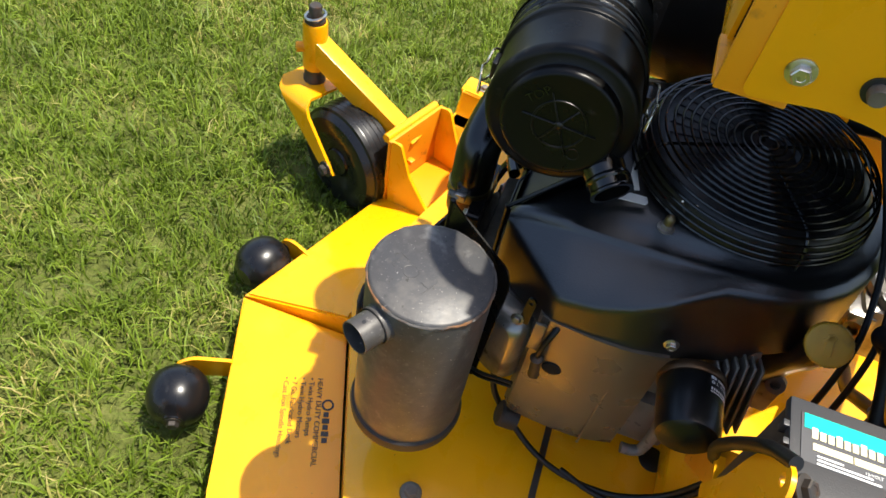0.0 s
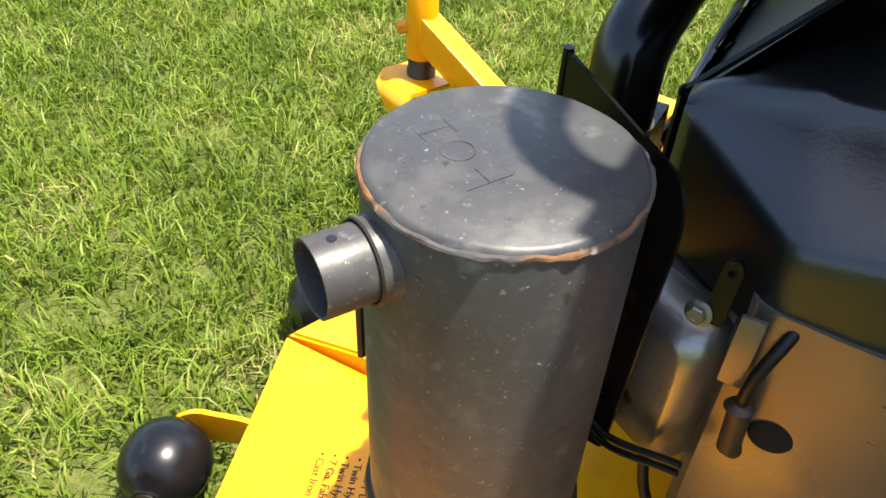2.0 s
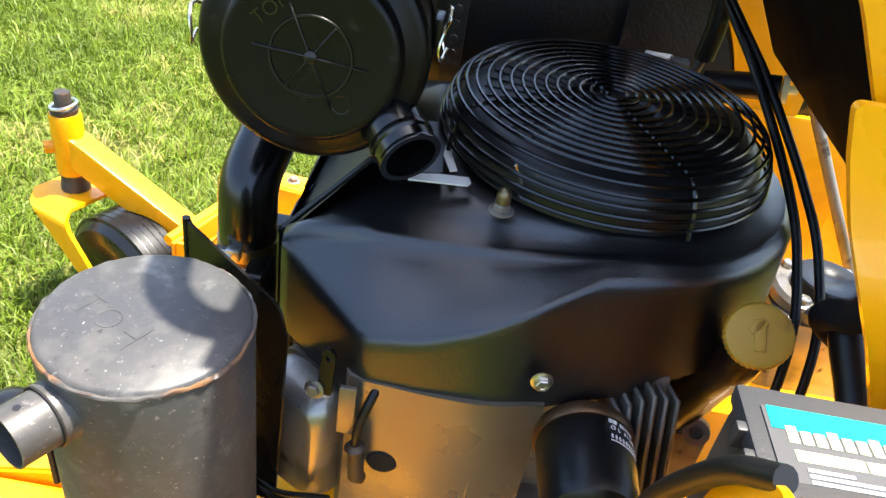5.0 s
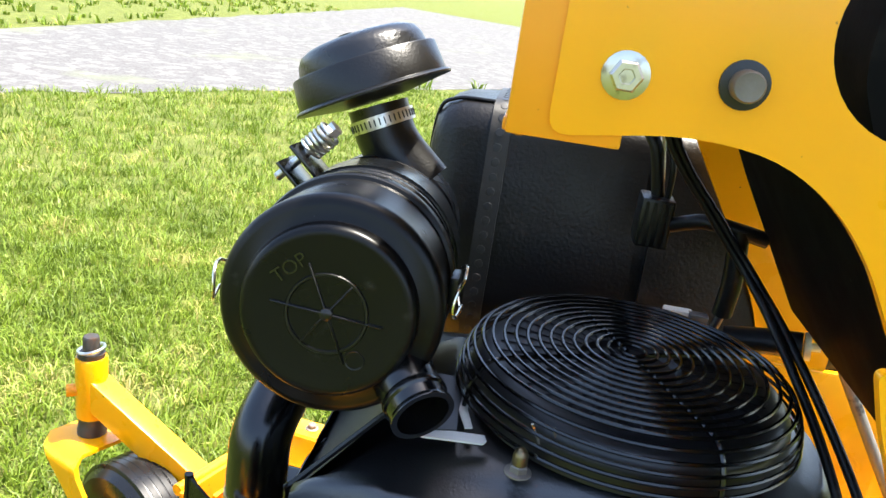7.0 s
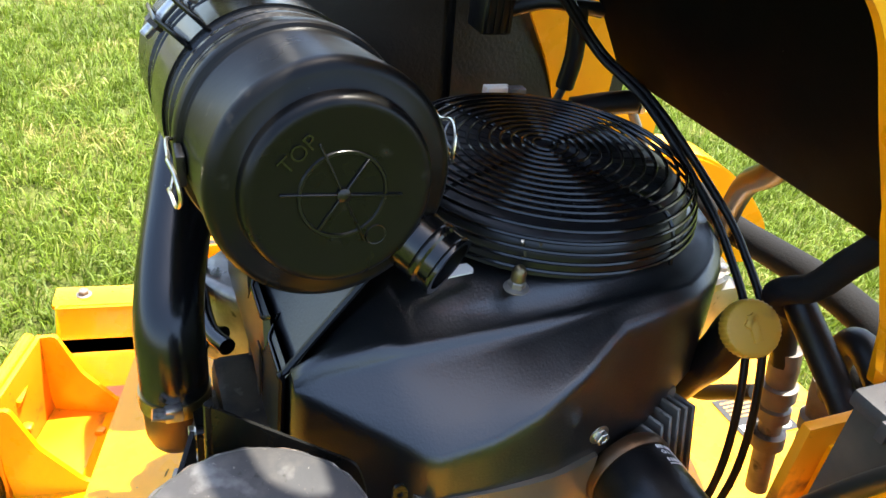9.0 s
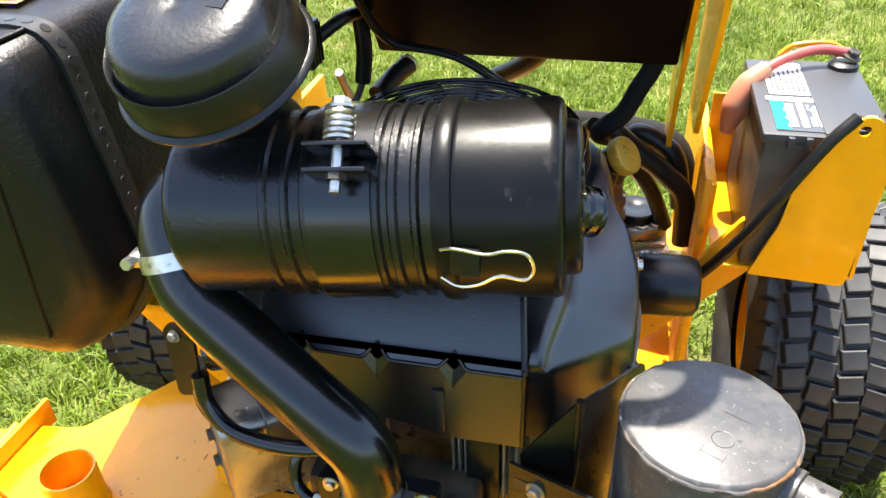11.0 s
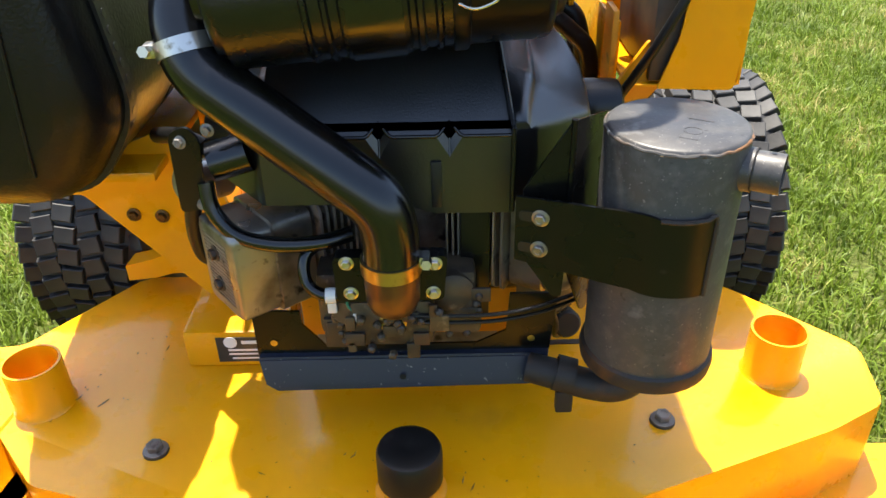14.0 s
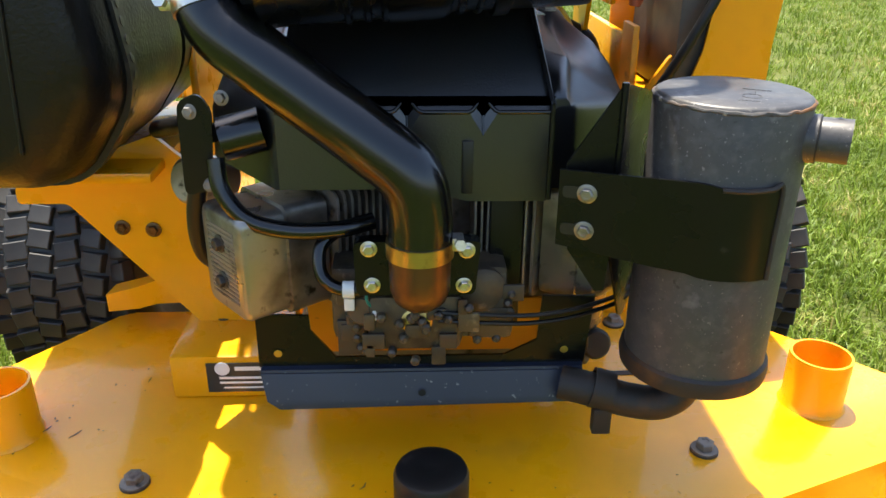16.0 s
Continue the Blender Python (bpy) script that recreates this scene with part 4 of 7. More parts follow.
def station(foot, edge, rib, deck, lift):
    """One line across the housing from its foot over the facet and the rib to the fan."""
    foot, edge, rib, deck = (Vector(q) for q in (foot, edge, rib, deck))
    over, under = (rib - edge), (foot - edge)
    width = over.length
    over.normalize()
    under.normalize()
    b = min(0.005, width * 0.3)
    line = [foot, edge + under * 0.012, edge + under * b, edge + under * b * 0.3 + over * b * 0.3, edge + over * b]
    line += [edge.lerp(rib, t) for t in (0.35, 0.6, 0.85)]
    line += [rib + Vector((0.0008, 0, -0.0008)), rib + Vector((-0.0012, 0, lift * 0.25)), rib + Vector((-0.0030, 0, lift * 0.85)), rib + Vector((-0.0065, 0, lift * 1.12)), rib + Vector((-0.0110, 0, lift * 1.2))]
    mid = rib + Vector((-0.0110, 0, lift * 1.2))
    line += [mid.lerp(deck, 0.5), deck]
    return line


STATIONS = []
for k in range(27):
    y = -0.164 + 0.224 * k / 26
    (rx, rz), (ex, ez), (dx, dz), (fx, fz) = (run(y, q) for q in (RIB, EDGE, DECK, FOOT))
    lift = float(np.interp(y, [-0.164, -0.150, -0.104, -0.099, 0.0, 0.055], [0.004, 0.0095, 0.0095, 0.0068, 0.0050, 0.0004]))
    STATIONS.append(station((fx, y, fz), (ex, y, ez), (rx, y, rz), (dx, y, dz), lift))
STATIONS.append(station((0.176, 0.090, 0.523), (0.161, 0.086, 0.611), (0.148, 0.083, 0.620), (0.122, 0.078, 0.629), 0.0))
for k in range(13):
    a = radians(24 + 132 * k / 12)
    STATIONS.append(station(*[(FAN.x + r * math.cos(a), FAN.y + r * math.sin(a), z) for r, z in ((0.162, 0.530), (0.157, 0.614), (0.148, 0.623), (0.126, 0.629))], 0.0))
STATIONS += [[Vector((-0.004 - p.x, p.y, p.z)) for p in st] for st in STATIONS[27::-1]]
bm = bmesh.new()
loft(bm, [[st[k] for st in STATIONS] for k in range(len(STATIONS[0]))]
     + [[(FAN.x + (st[-1].x - FAN.x) * 0.6, FAN.y + (st[-1].y - FAN.y) * 0.6, 0.6285) for st in STATIONS]])
housing = part("blower_housing", bm, HOUSING, mower, "black textured blower housing over the engine", smooth=55)
# front hood: a folded sheet whose top edge has three pressed notches
bm = bmesh.new()
EY, EZ = -0.168, 0.5605          # the front edge
left, right = -0.128, 0.108
mk = bm.verts.new
edge_run = [mk((left, EY, EZ))]
dents = []
for cx in (-0.083, -0.016, 0.050):
    a, b = mk((cx - 0.0125, EY, EZ)), mk((cx + 0.0125, EY, EZ))
    dents.append((a, b, mk((cx, EY + 0.0100, EZ + 0.0112)), mk((cx, EY - 0.001, EZ - 0.020))))
    edge_run += [a, b]
edge_run.append(mk((right, EY, EZ)))
rear = [mk(((v.co.x + 0.013) * 0.90 - 0.013, -0.100, 0.640)) for v in edge_run]
foot_row = [mk((v.co.x, EY - 0.001, 0.480 if v.co.x > 0.02 else 0.492)) for v in edge_run]
for k in range(len(edge_run) - 1):
    a, b = edge_run[k], edge_run[k + 1]
    if k % 2:
        up, down = dents[k // 2][2], dents[k // 2][3]
        bm.faces.new((rear[k], rear[k + 1], b, up, a))
        bm.faces.new((a, down, b, foot_row[k + 1], foot_row[k]))
        bm.faces.new((a, up, down))
        bm.faces.new((up, b, down))
    else:
        bm.faces.new((rear[k], rear[k + 1], b, a))
        bm.faces.new((a, b, foot_row[k + 1], foot_row[k]))
front_edges = [e for e in bm.edges if e.is_manifold and e.calc_face_angle() > 0.3]
bmesh.ops.bevel(bm, geom=front_edges, offset=0.0030, segments=3, affect="EDGES", profile=0.6)
hood = part("front_hood", bm, HOUSING, housing, "black front hood with three pressed notches", smooth=28)
# rolled lip along the edge and a crease in each notch: thin gloss tubes added to draw the highlight line
lip_run = [(left, EY, EZ)]
for cx in (-0.083, -0.016, 0.050):
    lip_run += [(cx - 0.0135, EY, EZ), (cx - 0.010, EY + 0.001, EZ + 0.0014), (cx, EY + 0.0095, EZ + 0.0108), (cx + 0.010, EY + 0.001, EZ + 0.0014), (cx + 0.0135, EY, EZ)]
    bm = bmesh.new()
    tube(bm, [(cx, EY + 0.0095, EZ + 0.0100), (cx, EY + 0.0040, EZ - 0.006), (cx, EY - 0.001, EZ - 0.020)], 0.0010, 8)
    part("notch_crease", bm, BLACK_GLOSS, hood)
bm = bmesh.new()
tube(bm, lip_run + [(right, EY, EZ)], 0.0019, 10, 0)
part("rolled_lip", bm, BLACK_GLOSS, hood)
bm = bmesh.new()
box(bm, (0.037, -0.1705, 0.512), (0.010, 0.002, 0.048), 0.0008)
part("hood_slot", bm, DECAL_BLACK, hood)
# raised flange along the hood's side edge
bm = bmesh.new()
tube(bm, [(0.0960, -0.100, 0.642), (0.1085, -0.166, 0.570), (0.1095, -0.1690, 0.564), (0.1095, -0.1695, 0.482)], 0.0026, 6, 3)
part("hood_flange", bm, BLACK_SATIN, hood)
bolt(housing, (0.1945, 0.032, 0.543), (1, 0.12, 0), 0.0054, ZINC)
bolt(housing, (0.126, -0.014, 0.626), (0, 0, 1), 0.0062, ALU_DULL)
bm = bmesh.new()
lathe(bm, [(0.0052, 0.0), (0.0052, 0.006), (0.0040, 0.0092), (0.0022, 0.0110), (0, 0.0114)], Matrix.Translation((0.126, -0.014, 0.633)), 16)
part("acorn_nut", bm, DULL_BRASS, housing)
for k in range(2):
    bm = bmesh.new()
    tube(bm, [(0.116, -0.010 + 0.014 * k, 0.657), (0.113, -0.004 + 0.012 * k, 0.644), (0.108, 0.0 + 0.012 * k, 0.632)], 0.0013, 6)
    part("wire_clip", bm, WIRE, housing)

# fan under its guard
bm = bmesh.new()
lathe(bm, [(0.121, 0.0), (0.121, 0.012), (0.1185, 0.024), (0.112, 0.031), (0.100, 0.0345), (0.040, 0.0350), (0.036, 0.0310), (0, 0.0300)], Matrix.Translation((FAN.x, FAN.y, 0.628)), 64)
screen = part("fan_intake", bm, DECAL_BLACK, mower, "dark ribbed fan screen under the guard")
for k in range(36):
    bm = bmesh.new()
    box(bm, (0, 0, 0), (0.058, 0.0022, 0.0016), 0.0005, Matrix.Translation((FAN.x, FAN.y, 0.6632)) @ Matrix.Rotation(2 * math.pi * k / 36, 4, "Z") @ Matrix.Translation((0.070, 0, 0)), 1)
    part("screen_rib", bm, BLACK_SATIN, screen)
guard = None
wires = [(0.010, 0.672), (0.0185, 0.672), (0.027, 0.672)] + [(0.027 + 0.0088 * k, 0.672 - 0.0002 * k) for k in range(1, 10)] + [(0.1135, 0.6685), (0.1195, 0.663), (0.1235, 0.656), (0.126, 0.649), (0.1275, 0.642), (0.1285, 0.635)]
for r, z in wires:
    bm = bmesh.new()
    ring_tube(bm, Matrix.Translation((FAN.x, FAN.y, z + 0.002)), r, 0.00145, max(28, int(r * 600)), 6)
    if guard is None:
        guard = part("fan_guard", bm, BLACK_GLOSS, mower, "black wire fan guard of concentric rings")
    else:
        part("guard_ring", bm, BLACK_GLOSS, guard)
for k in range(4):
    a = radians(24 + 90 * k)
    c, s = math.cos(a), math.sin(a)
    bm = bmesh.new()
    tube(bm, [(FAN.x + r * c, FAN.y + r * s, z - 0.0025) for r, z in ((0.008, 0.672), (0.06, 0.672), (0.106, 0.6705), (0.1185, 0.664), (0.1255, 0.650), (0.1285, 0.632))], 0.0018, 6, 4)
    part("guard_spoke", bm, BLACK_GLOSS, guard)

place(-0.004, -0.006, 0.003)
# engine body: crankcase, cylinders and cooling fins
bm = bmesh.new()
box(bm, (0.0, 0.04, 0.37), (0.22, 0.26, 0.26), 0.02)
box(bm, (0.0, 0.03, 0.275), (0.26, 0.20, 0.10), 0.02)
block = part("crankcase", bm, ALU_DULL, mower, "oily cast engine crankcase")
bm = bmesh.new()
sect = []
for z, g in ((0.285, -0.035), (0.292, -0.014), (0.31, -0.003), (0.36, 0.0), (0.44, 0.002), (0.515, 0.002)):
    row = [(0.10, -0.092, z), (0.184 + g, -0.096 - g * 0.3, z), (0.197 + g, -0.09 - g * 0.3, z)]
    for k in range(9):
        t = k / 8
        row.append((0.2005 + g + 0.004 * math.sin(math.pi * t) - 0.02 * max(0, t - 0.7), -0.08 + 0.125 * t, z))
    row += [(0.10, 0.05, z)]
    sect.append(row)
loft(bm, sect)
cowl = part("side_cowling", bm, CASE, block, "smooth bare-metal engine cowling with reddish reflections")
bm = bmesh.new()
lathe(bm, [(0, 0.0010), (0.0118, 0.0010), (0.0128, 0.0), (0, 0)], frame_to((0.2048, -0.060, 0.437), (1, -0.02, 0)) @ Matrix.Diagonal((0.9, 0.85, 1, 1)), 32)
part("plug_hole", bm, FOAM, cowl)
bm = bmesh.new()
tube(bm, [(0.2110, -0.074, 0.424), (0.2140, -0.077, 0.428), (0.2140, -0.079, 0.456), (0.2135, -0.080, 0.459), (0.2135, -0.080, 0.463)], [0.0052, 0.0060, 0.0060, 0.0078, 0.0042], 14, smooth=0)
boot = part("plug_boot", bm, DARK_STEEL, cowl, "spark plug lead with a metal-shielded boot")
bm = bmesh.new()
tube(bm, [(0.2135, -0.080, 0.459), (0.2125, -0.079, 0.480), (0.2060, -0.073, 0.502), (0.190, -0.066, 0.516)], 0.0034, 10)
part("plug_lead", bm, HOSE, boot)

bm = bmesh.new()
box(bm, (0.2040, 0.006, 0.405), (0.0022, 0.0030, 0.20), 0.0008)
part("cowl_seam", bm, CASE, cowl)
for sx in (1, -1):
    # valve cover, angled to the front corner
    n = Vector((0.86, -0.5, 0)).normalized() if sx > 0 else Vector((-0.77, -0.64, 0)).normalized()
    c = Vector((0.160, -0.116, 0.425)) if sx > 0 else Vector((-0.150, -0.150, 0.424))
    m = frame_to(c, n)
    bm = bmesh.new()
    steps = ((0.036, 0.060, -0.03), (0.036, 0.060, 0.006), (0.0335, 0.057, 0.007), (0.0335, 0.057, 0.020), (0.031, 0.053, 0.030), (0.026, 0.047, 0.037), (0.024, 0.045, 0.038)) if sx > 0 else ((0.041, 0.053, -0.05), (0.041, 0.053, -0.008), (0.0380, 0.050, -0.007), (0.0365, 0.050, 0.030), (0.035, 0.0485, 0.034), (0.032, 0.0455, 0.0362))
    loft(bm, [[m @ Vector((u, v, w)) for u, v in rounded([(-a, -b), (a, -b), (a, b), (-a, b)], 0.018 if sx > 0 else 0.010, 4)] for a, b, w in steps])
    vc = part("valve_cover", bm, ALU, block, "ribbed cast aluminium valve cover")
    if sx < 0:
        bm = bmesh.new()
        for k in range(16):
            box(bm, (0, -0.034 + 0.0045 * k, 0.0362), (0.048, 0.0022, 0.0012), m=m)
        part("cover_ribs", bm, ALU_DULL, vc)
        for v in (0.018, -0.018):
            bolt(vc, m @ Vector((-0.002, v, 0.0362)), n, 0.0060, DARK_STEEL)
    # finned cylinder behind it
    for k in range(9):
        bm = bmesh.new()
        m2 = frame_to(c - n * ((0.035 if sx > 0 else 0.058) + 0.008 * k), n)
        plate(bm, rounded([(-0.05, -0.058), (0.05, -0.058), (0.05, 0.058), (-0.05, 0.058)], 0.012, 3), 0.003, m2)
        part("cylinder_fin", bm, ALU_DULL, block)
bolt(block, (0.2005, -0.114, 0.497), (1, -0.2, 0.2), 0.0050, ALU)
bm = bmesh.new()
plate(bm, rounded([(-0.006, -0.020), (0.005, -0.020), (0.0055, 0.015), (0.002, 0.020), (-0.004, 0.018)], 0.003), 0.003, frame_to((0.1965, -0.106, 0.513), (1, -0.15, 0.1)), holes=[circle(0.0005, 0.012, 0.0022, 12)])
part("lifting_eye", bm, BLACK_PLATE, block, "black steel lifting bracket")
bm = bmesh.new()
box(bm, (0.2085, -0.089, 0.490), (0.004, 0.012, 0.045), 0.001)
part("cowl_strap", bm, CASE, block)

place(0.002, 0.004, -0.005)
# front details: black plate with a trapezoid window, carburettor and controls
bm = bmesh.new()
FP = Matrix(((1, 0, 0, 0), (0, 0, -1, -0.176), (0, 1, 0, 0), (0, 0, 0, 1)))
plate(bm, [(-0.162, 0.318), (0.152, 0.318), (0.158, 0.392), (0.108, 0.392), (0.105, 0.345), (0.074, 0.3285), (-0.088, 0.3285), (-0.111, 0.358), (-0.112, 0.374), (-0.162, 0.376)], 0.003, FP)
fplate = part("engine_apron", bm, BLACK_PLATE, mower, "black steel apron below the carburettor")
bm = bmesh.new()
loft(bm, [[(-0.160, -0.178, 0.3175), (0.152, -0.178, 0.3175), (0.152, -0.175, 0.3205), (-0.160, -0.175, 0.3205)],
          [(-0.160, -0.187, 0.3155), (0.150, -0.187, 0.3155), (0.150, -0.185, 0.3185), (-0.160, -0.185, 0.3185)],
          [(-0.154, -0.196, 0.290), (0.146, -0.196, 0.293), (0.146, -0.193, 0.293), (-0.154, -0.193, 0.290)],
          [(-0.142, -0.1975, 0.282), (0.136, -0.1975, 0.286), (0.136, -0.1945, 0.286), (-0.142, -0.1945, 0.282)]])
lip = part("apron_lip", bm, BLUE_BLACK, fplate, "faded blue-black folded lip with paint specks")
# the duller worn yellow here stands in for shade inside the window
bm = bmesh.new()
box(bm, (0.0, -0.1250, 0.3330), (0.24, 0.004, 0.060), 0.001)
part("window_backing", bm, YELLOW_WORN, fplate, "yellow steel behind the apron window")
bm = bmesh.new()
lathe(bm, [(0.0035, 0.0006), (0, 0.0008)], frame_to((-0.006, -0.1965, 0.298), (0, -1, 0.1)), 14)
part("lip_hole", bm, DECAL_BLACK, lip)
for q in ((0.132, -0.1795, 0.334), (-0.143, -0.1795, 0.334)):
    bm = bmesh.new()
    lathe(bm, [(0.004, 0.0005), (0, 0.0007)], frame_to(q, (0, -1, 0)), 12)
    part("slot_hole", bm, BRASS, fplate)

bm = bmesh.new()
box(bm, (0.0, -0.050, 0.272), (0.24, 0.06, 0.145), 0.004)
part("engine_pedestal", bm, YELLOW, mower, "yellow pedestal under the engine")
place(-0.006, -0.001, -0.005)
bm = bmesh.new()
box(bm, (0.0, -0.170, 0.395), (0.160, 0.045, 0.074), 0.008)
box(bm, (-0.004, -0.193, 0.388), (0.085, 0.05, 0.056), 0.01)
box(bm, (0.066, -0.186, 0.378), (0.040, 0.03, 0.034), 0.008)
lathe(bm, [(0.017, 0), (0.017, 0.02), (0.012, 0.026), (0, 0.026)], frame_to((-0.045, -0.185, 0.395), (-0.3, -1, 0.1)), 24)
lathe(bm, [(0.022, 0), (0.022, 0.018), (0.016, 0.022), (0, 0.022)], frame_to((0.055, -0.18, 0.41), (0.1, -1, 0)), 24)
lathe(bm, [(0.011, 0), (0.011, 0.02), (0.006, 0.024), (0, 0.024)], frame_to((0.024, -0.19, 0.374), (0, -1, -0.1)), 20)
carb = part("carburettor", bm, CARB, mower, "dusty cast carburettor with linkages")
bm = bmesh.new()
plate(bm, rounded([(-0.055, 0.418), (0.048, 0.418), (0.052, 0.468), (-0.056, 0.468)], 0.006), 0.016, Matrix(((1, 0, 0, 0), (0, 0, -1, -0.203), (0, 1, 0, 0), (0, 0, 0, 1))))
flange = part("intake_flange", bm, BLACK_PLATE, carb, "dark intake flange with four bolts")
for q in ((-0.043, 0.462), (-0.041, 0.428), (0.040, 0.460), (0.038, 0.427)):
    bolt(flange, (q[0], -0.219, q[1]), (0, -1, 0), 0.0050, ZINC)
bm = bmesh.new()
lathe(bm, [(0.0140, 0), (0.0140, 0.008), (0.0122, 0.0095), (0.005, 0.0095), (0.004, 0.007), (0, 0.007)], frame_to((-0.003, -0.210, 0.391), (0, -1, 0.12)), 32)
part("fuel_solenoid", bm, BRASS, carb, "gold round solenoid cap")
rng = random.Random(11)
for k in range(46):
    bm = bmesh.new()
    x, z = rng.uniform(-0.075, 0.085), rng.uniform(0.350, 0.408)
    if k % 3:
        lathe(bm, [(0.0, 0.0), (0.0042, 0), (0.0042, 0.006), (0.0022, 0.008), (0, 0.008)], frame_to((x, -0.194 if abs(x) > 0.046 else -0.219, z), (rng.uniform(-0.3, 0.3), -1, rng.uniform(-0.2, 0.4))), 10)
        part("linkage_screw", bm, CARB if k % 2 else DARK_STEEL, carb)
    else:
        box(bm, (x, -0.197 if abs(x) > 0.046 else -0.220, z), (rng.uniform(0.008, 0.022), 0.004, rng.uniform(0.008, 0.02)), 0.0015)
        part("linkage_lever", bm, DARK_STEEL if k % 2 else CARB, carb)
bm = bmesh.new()
box(bm, (-0.062, -0.195, 0.363), (0.026, 0.005, 0.036), 0.001)
part("throttle_lever", bm, DARK_STEEL, carb)
bm = bmesh.new()
box(bm, (-0.034, -0.213, 0.397), (0.015, 0.009, 0.010), 0.001)
part("wire_connector", bm, WHITE_PLASTIC, carb, "small white wire connector")
bm = bmesh.new()
tube(bm, [(-0.038, -0.214, 0.401), (-0.046, -0.215, 0.410), (-0.046, -0.211, 0.423)], 0.0016, 6)
part("connector_wire", bm, GREEN_WIRE, carb)
for dz in (0.0, 0.008):
    bm = bmesh.new()
    tube(bm, [(0.016, -0.222, 0.402 - dz), (0.05, -0.216, 0.396 - dz), (0.105, -0.20, 0.386 - dz), (0.16, -0.18, 0.385 - dz), (0.205, -0.15, 0.39 - dz), (0.22, -0.10, 0.41 - dz)], 0.0022, 8)
    part("control_cable", bm, HOSE, carb)
for k in range(9):
    bm = bmesh.new()
    box(bm, (0.052 + 0.0058 * k, -0.135, 0.445), (0.0022, 0.05, 0.10), 0.0006)
    part("front_fin", bm, ALU_DULL, block)
bm = bmesh.new()
box(bm, (0.080, -0.160, 0.425), (0.030, 0.010, 0.14), 0.002)
part("dark_shield", bm, BLACK_PLATE, block)

place(-0.006, -0.003, -0.010)
# ---- air intake: tube from the air cleaner down to the carburettor ----
bm = bmesh.new()
tube(bm, [(-0.130, -0.136, 0.708), (-0.154, -0.144, 0.707), (-0.168, -0.157, 0.695), (-0.167, -0.172, 0.670), (-0.155, -0.184, 0.644), (-0.124, -0.197, 0.621), (-0.085, -0.209, 0.594), (-0.042, -0.221, 0.564), (-0.009, -0.2275, 0.536), (0.0, -0.2275, 0.505), (0.0, -0.2275, 0.470)], 0.0268, 28, 8)
intake = part("intake_tube", bm, BLACK_GLOSS, mower, "glossy black bent rubber intake tube")
for at, d, mat in (((-0.1645, -0.176, 0.662), (0.25, -0.36, -0.9), ZINC), ((0.0, -0.2275, 0.473), (0, 0, 1), BRASS)):
    bm = bmesh.new()
    lathe(bm, [(0.0266, -0.007), (0.0284, -0.007), (0.0284, 0.007), (0.0266, 0.007)], frame_to(at, d), 40, closed=True)
    clamp = part("hose_clamp", bm, mat, intake, "bright metal hose clamp")
    side = Vector((-0.030, -0.006, 0)) if mat is ZINC else Vector((0.031, -0.004, 0.006))
    bm = bmesh.new()
    box(bm, Vector(at) + side, (0.010, 0.014, 0.012), 0.002)
    lathe(bm, [(0.0, 0), (0.005, 0), (0.005, 0.016), (0, 0.016)], frame_to(Vector(at) + side * 1.05, (0, -1, 0.2)), 6)
    part("clamp_screw", bm, ZINC, clamp)
bm = bmesh.new()
lathe(bm, [(0.0262, 0.470), (0.0262, 0.455), (0.0255, 0.435), (0.022, 0.425), (0.014, 0.418), (0, 0.416)], Matrix.Translation((0, -0.2275, 0)), 36)
part("intake_elbow", bm, COPPER, intake, "copper-toned cast intake elbow")
# breather hose and solenoid cluster
bm = bmesh.new()
tube(bm, [(-0.172, -0.178, 0.535), (-0.168, -0.184, 0.508), (-0.148, -0.19, 0.484), (-0.112, -0.192, 0.474), (-0.07, -0.19, 0.474), (-0.04, -0.18, 0.478)], 0.0078, 14)
part("breather_hose", bm, BLACK_GLOSS, intake, "black bent breather hose")
bm = bmesh.new()
tube(bm, [(-0.070, -0.178, 0.470), (-0.086, -0.19, 0.458), (-0.086, -0.20, 0.436), (-0.072, -0.206, 0.425), (-0.052, -0.208, 0.424)], 0.0062, 12)
fuel_hose = part("fuel_hose", bm, BLACK_GLOSS, intake)
bm = bmesh.new()
lathe(bm, [(0.0066, -0.005), (0.0078, -0.005), (0.0078, 0.005), (0.0066, 0.005)], frame_to((-0.062, -0.208, 0.4245), (1, 0, 0)), 20, closed=True)
box(bm, (-0.062, -0.208, 0.410), (0.009, 0.004, 0.012), 0.001)
part("spring_clip", bm, WHITE_PLASTIC, fuel_hose, "pale spring hose clip")
bm = bmesh.new()
tube(bm, [(-0.170, -0.155, 0.545), (-0.135, -0.150, 0.553)], 0.0195, 24, smooth=0)
sol = part("starter_solenoid", bm, BLACK_GLOSS, mower, "black cylindrical starter solenoid on a bracket")
bm = bmesh.new()
plate(bm, rounded([(-0.202, 0.500), (-0.178, 0.505), (-0.172, 0.575), (-0.182, 0.590), (-0.200, 0.582)], 0.008), 0.004, Matrix(((1, 0, 0, 0), (0, 0, -1, -0.170), (0, 1, 0, 0), (0, 0, 0, 1))))
part("solenoid_bracket", bm, BLACK_PLATE, sol)
for q in ((-0.190, -0.174, 0.574), (-0.180, -0.174, 0.510), (-0.162, -0.176, 0.586)):
    bolt(sol, q, (-0.2, -1, 0.1), 0.0045, ALU_DULL)
bm = bmesh.new()
tube(bm, [(-0.192, -0.150, 0.520), (-0.205, -0.140, 0.47), (-0.206, -0.13, 0.43), (-0.195, -0.12, 0.41)], 0.0085, 12)
part("battery_cable", bm, HOSE, sol, "black sleeved cable")
bm = bmesh.new()
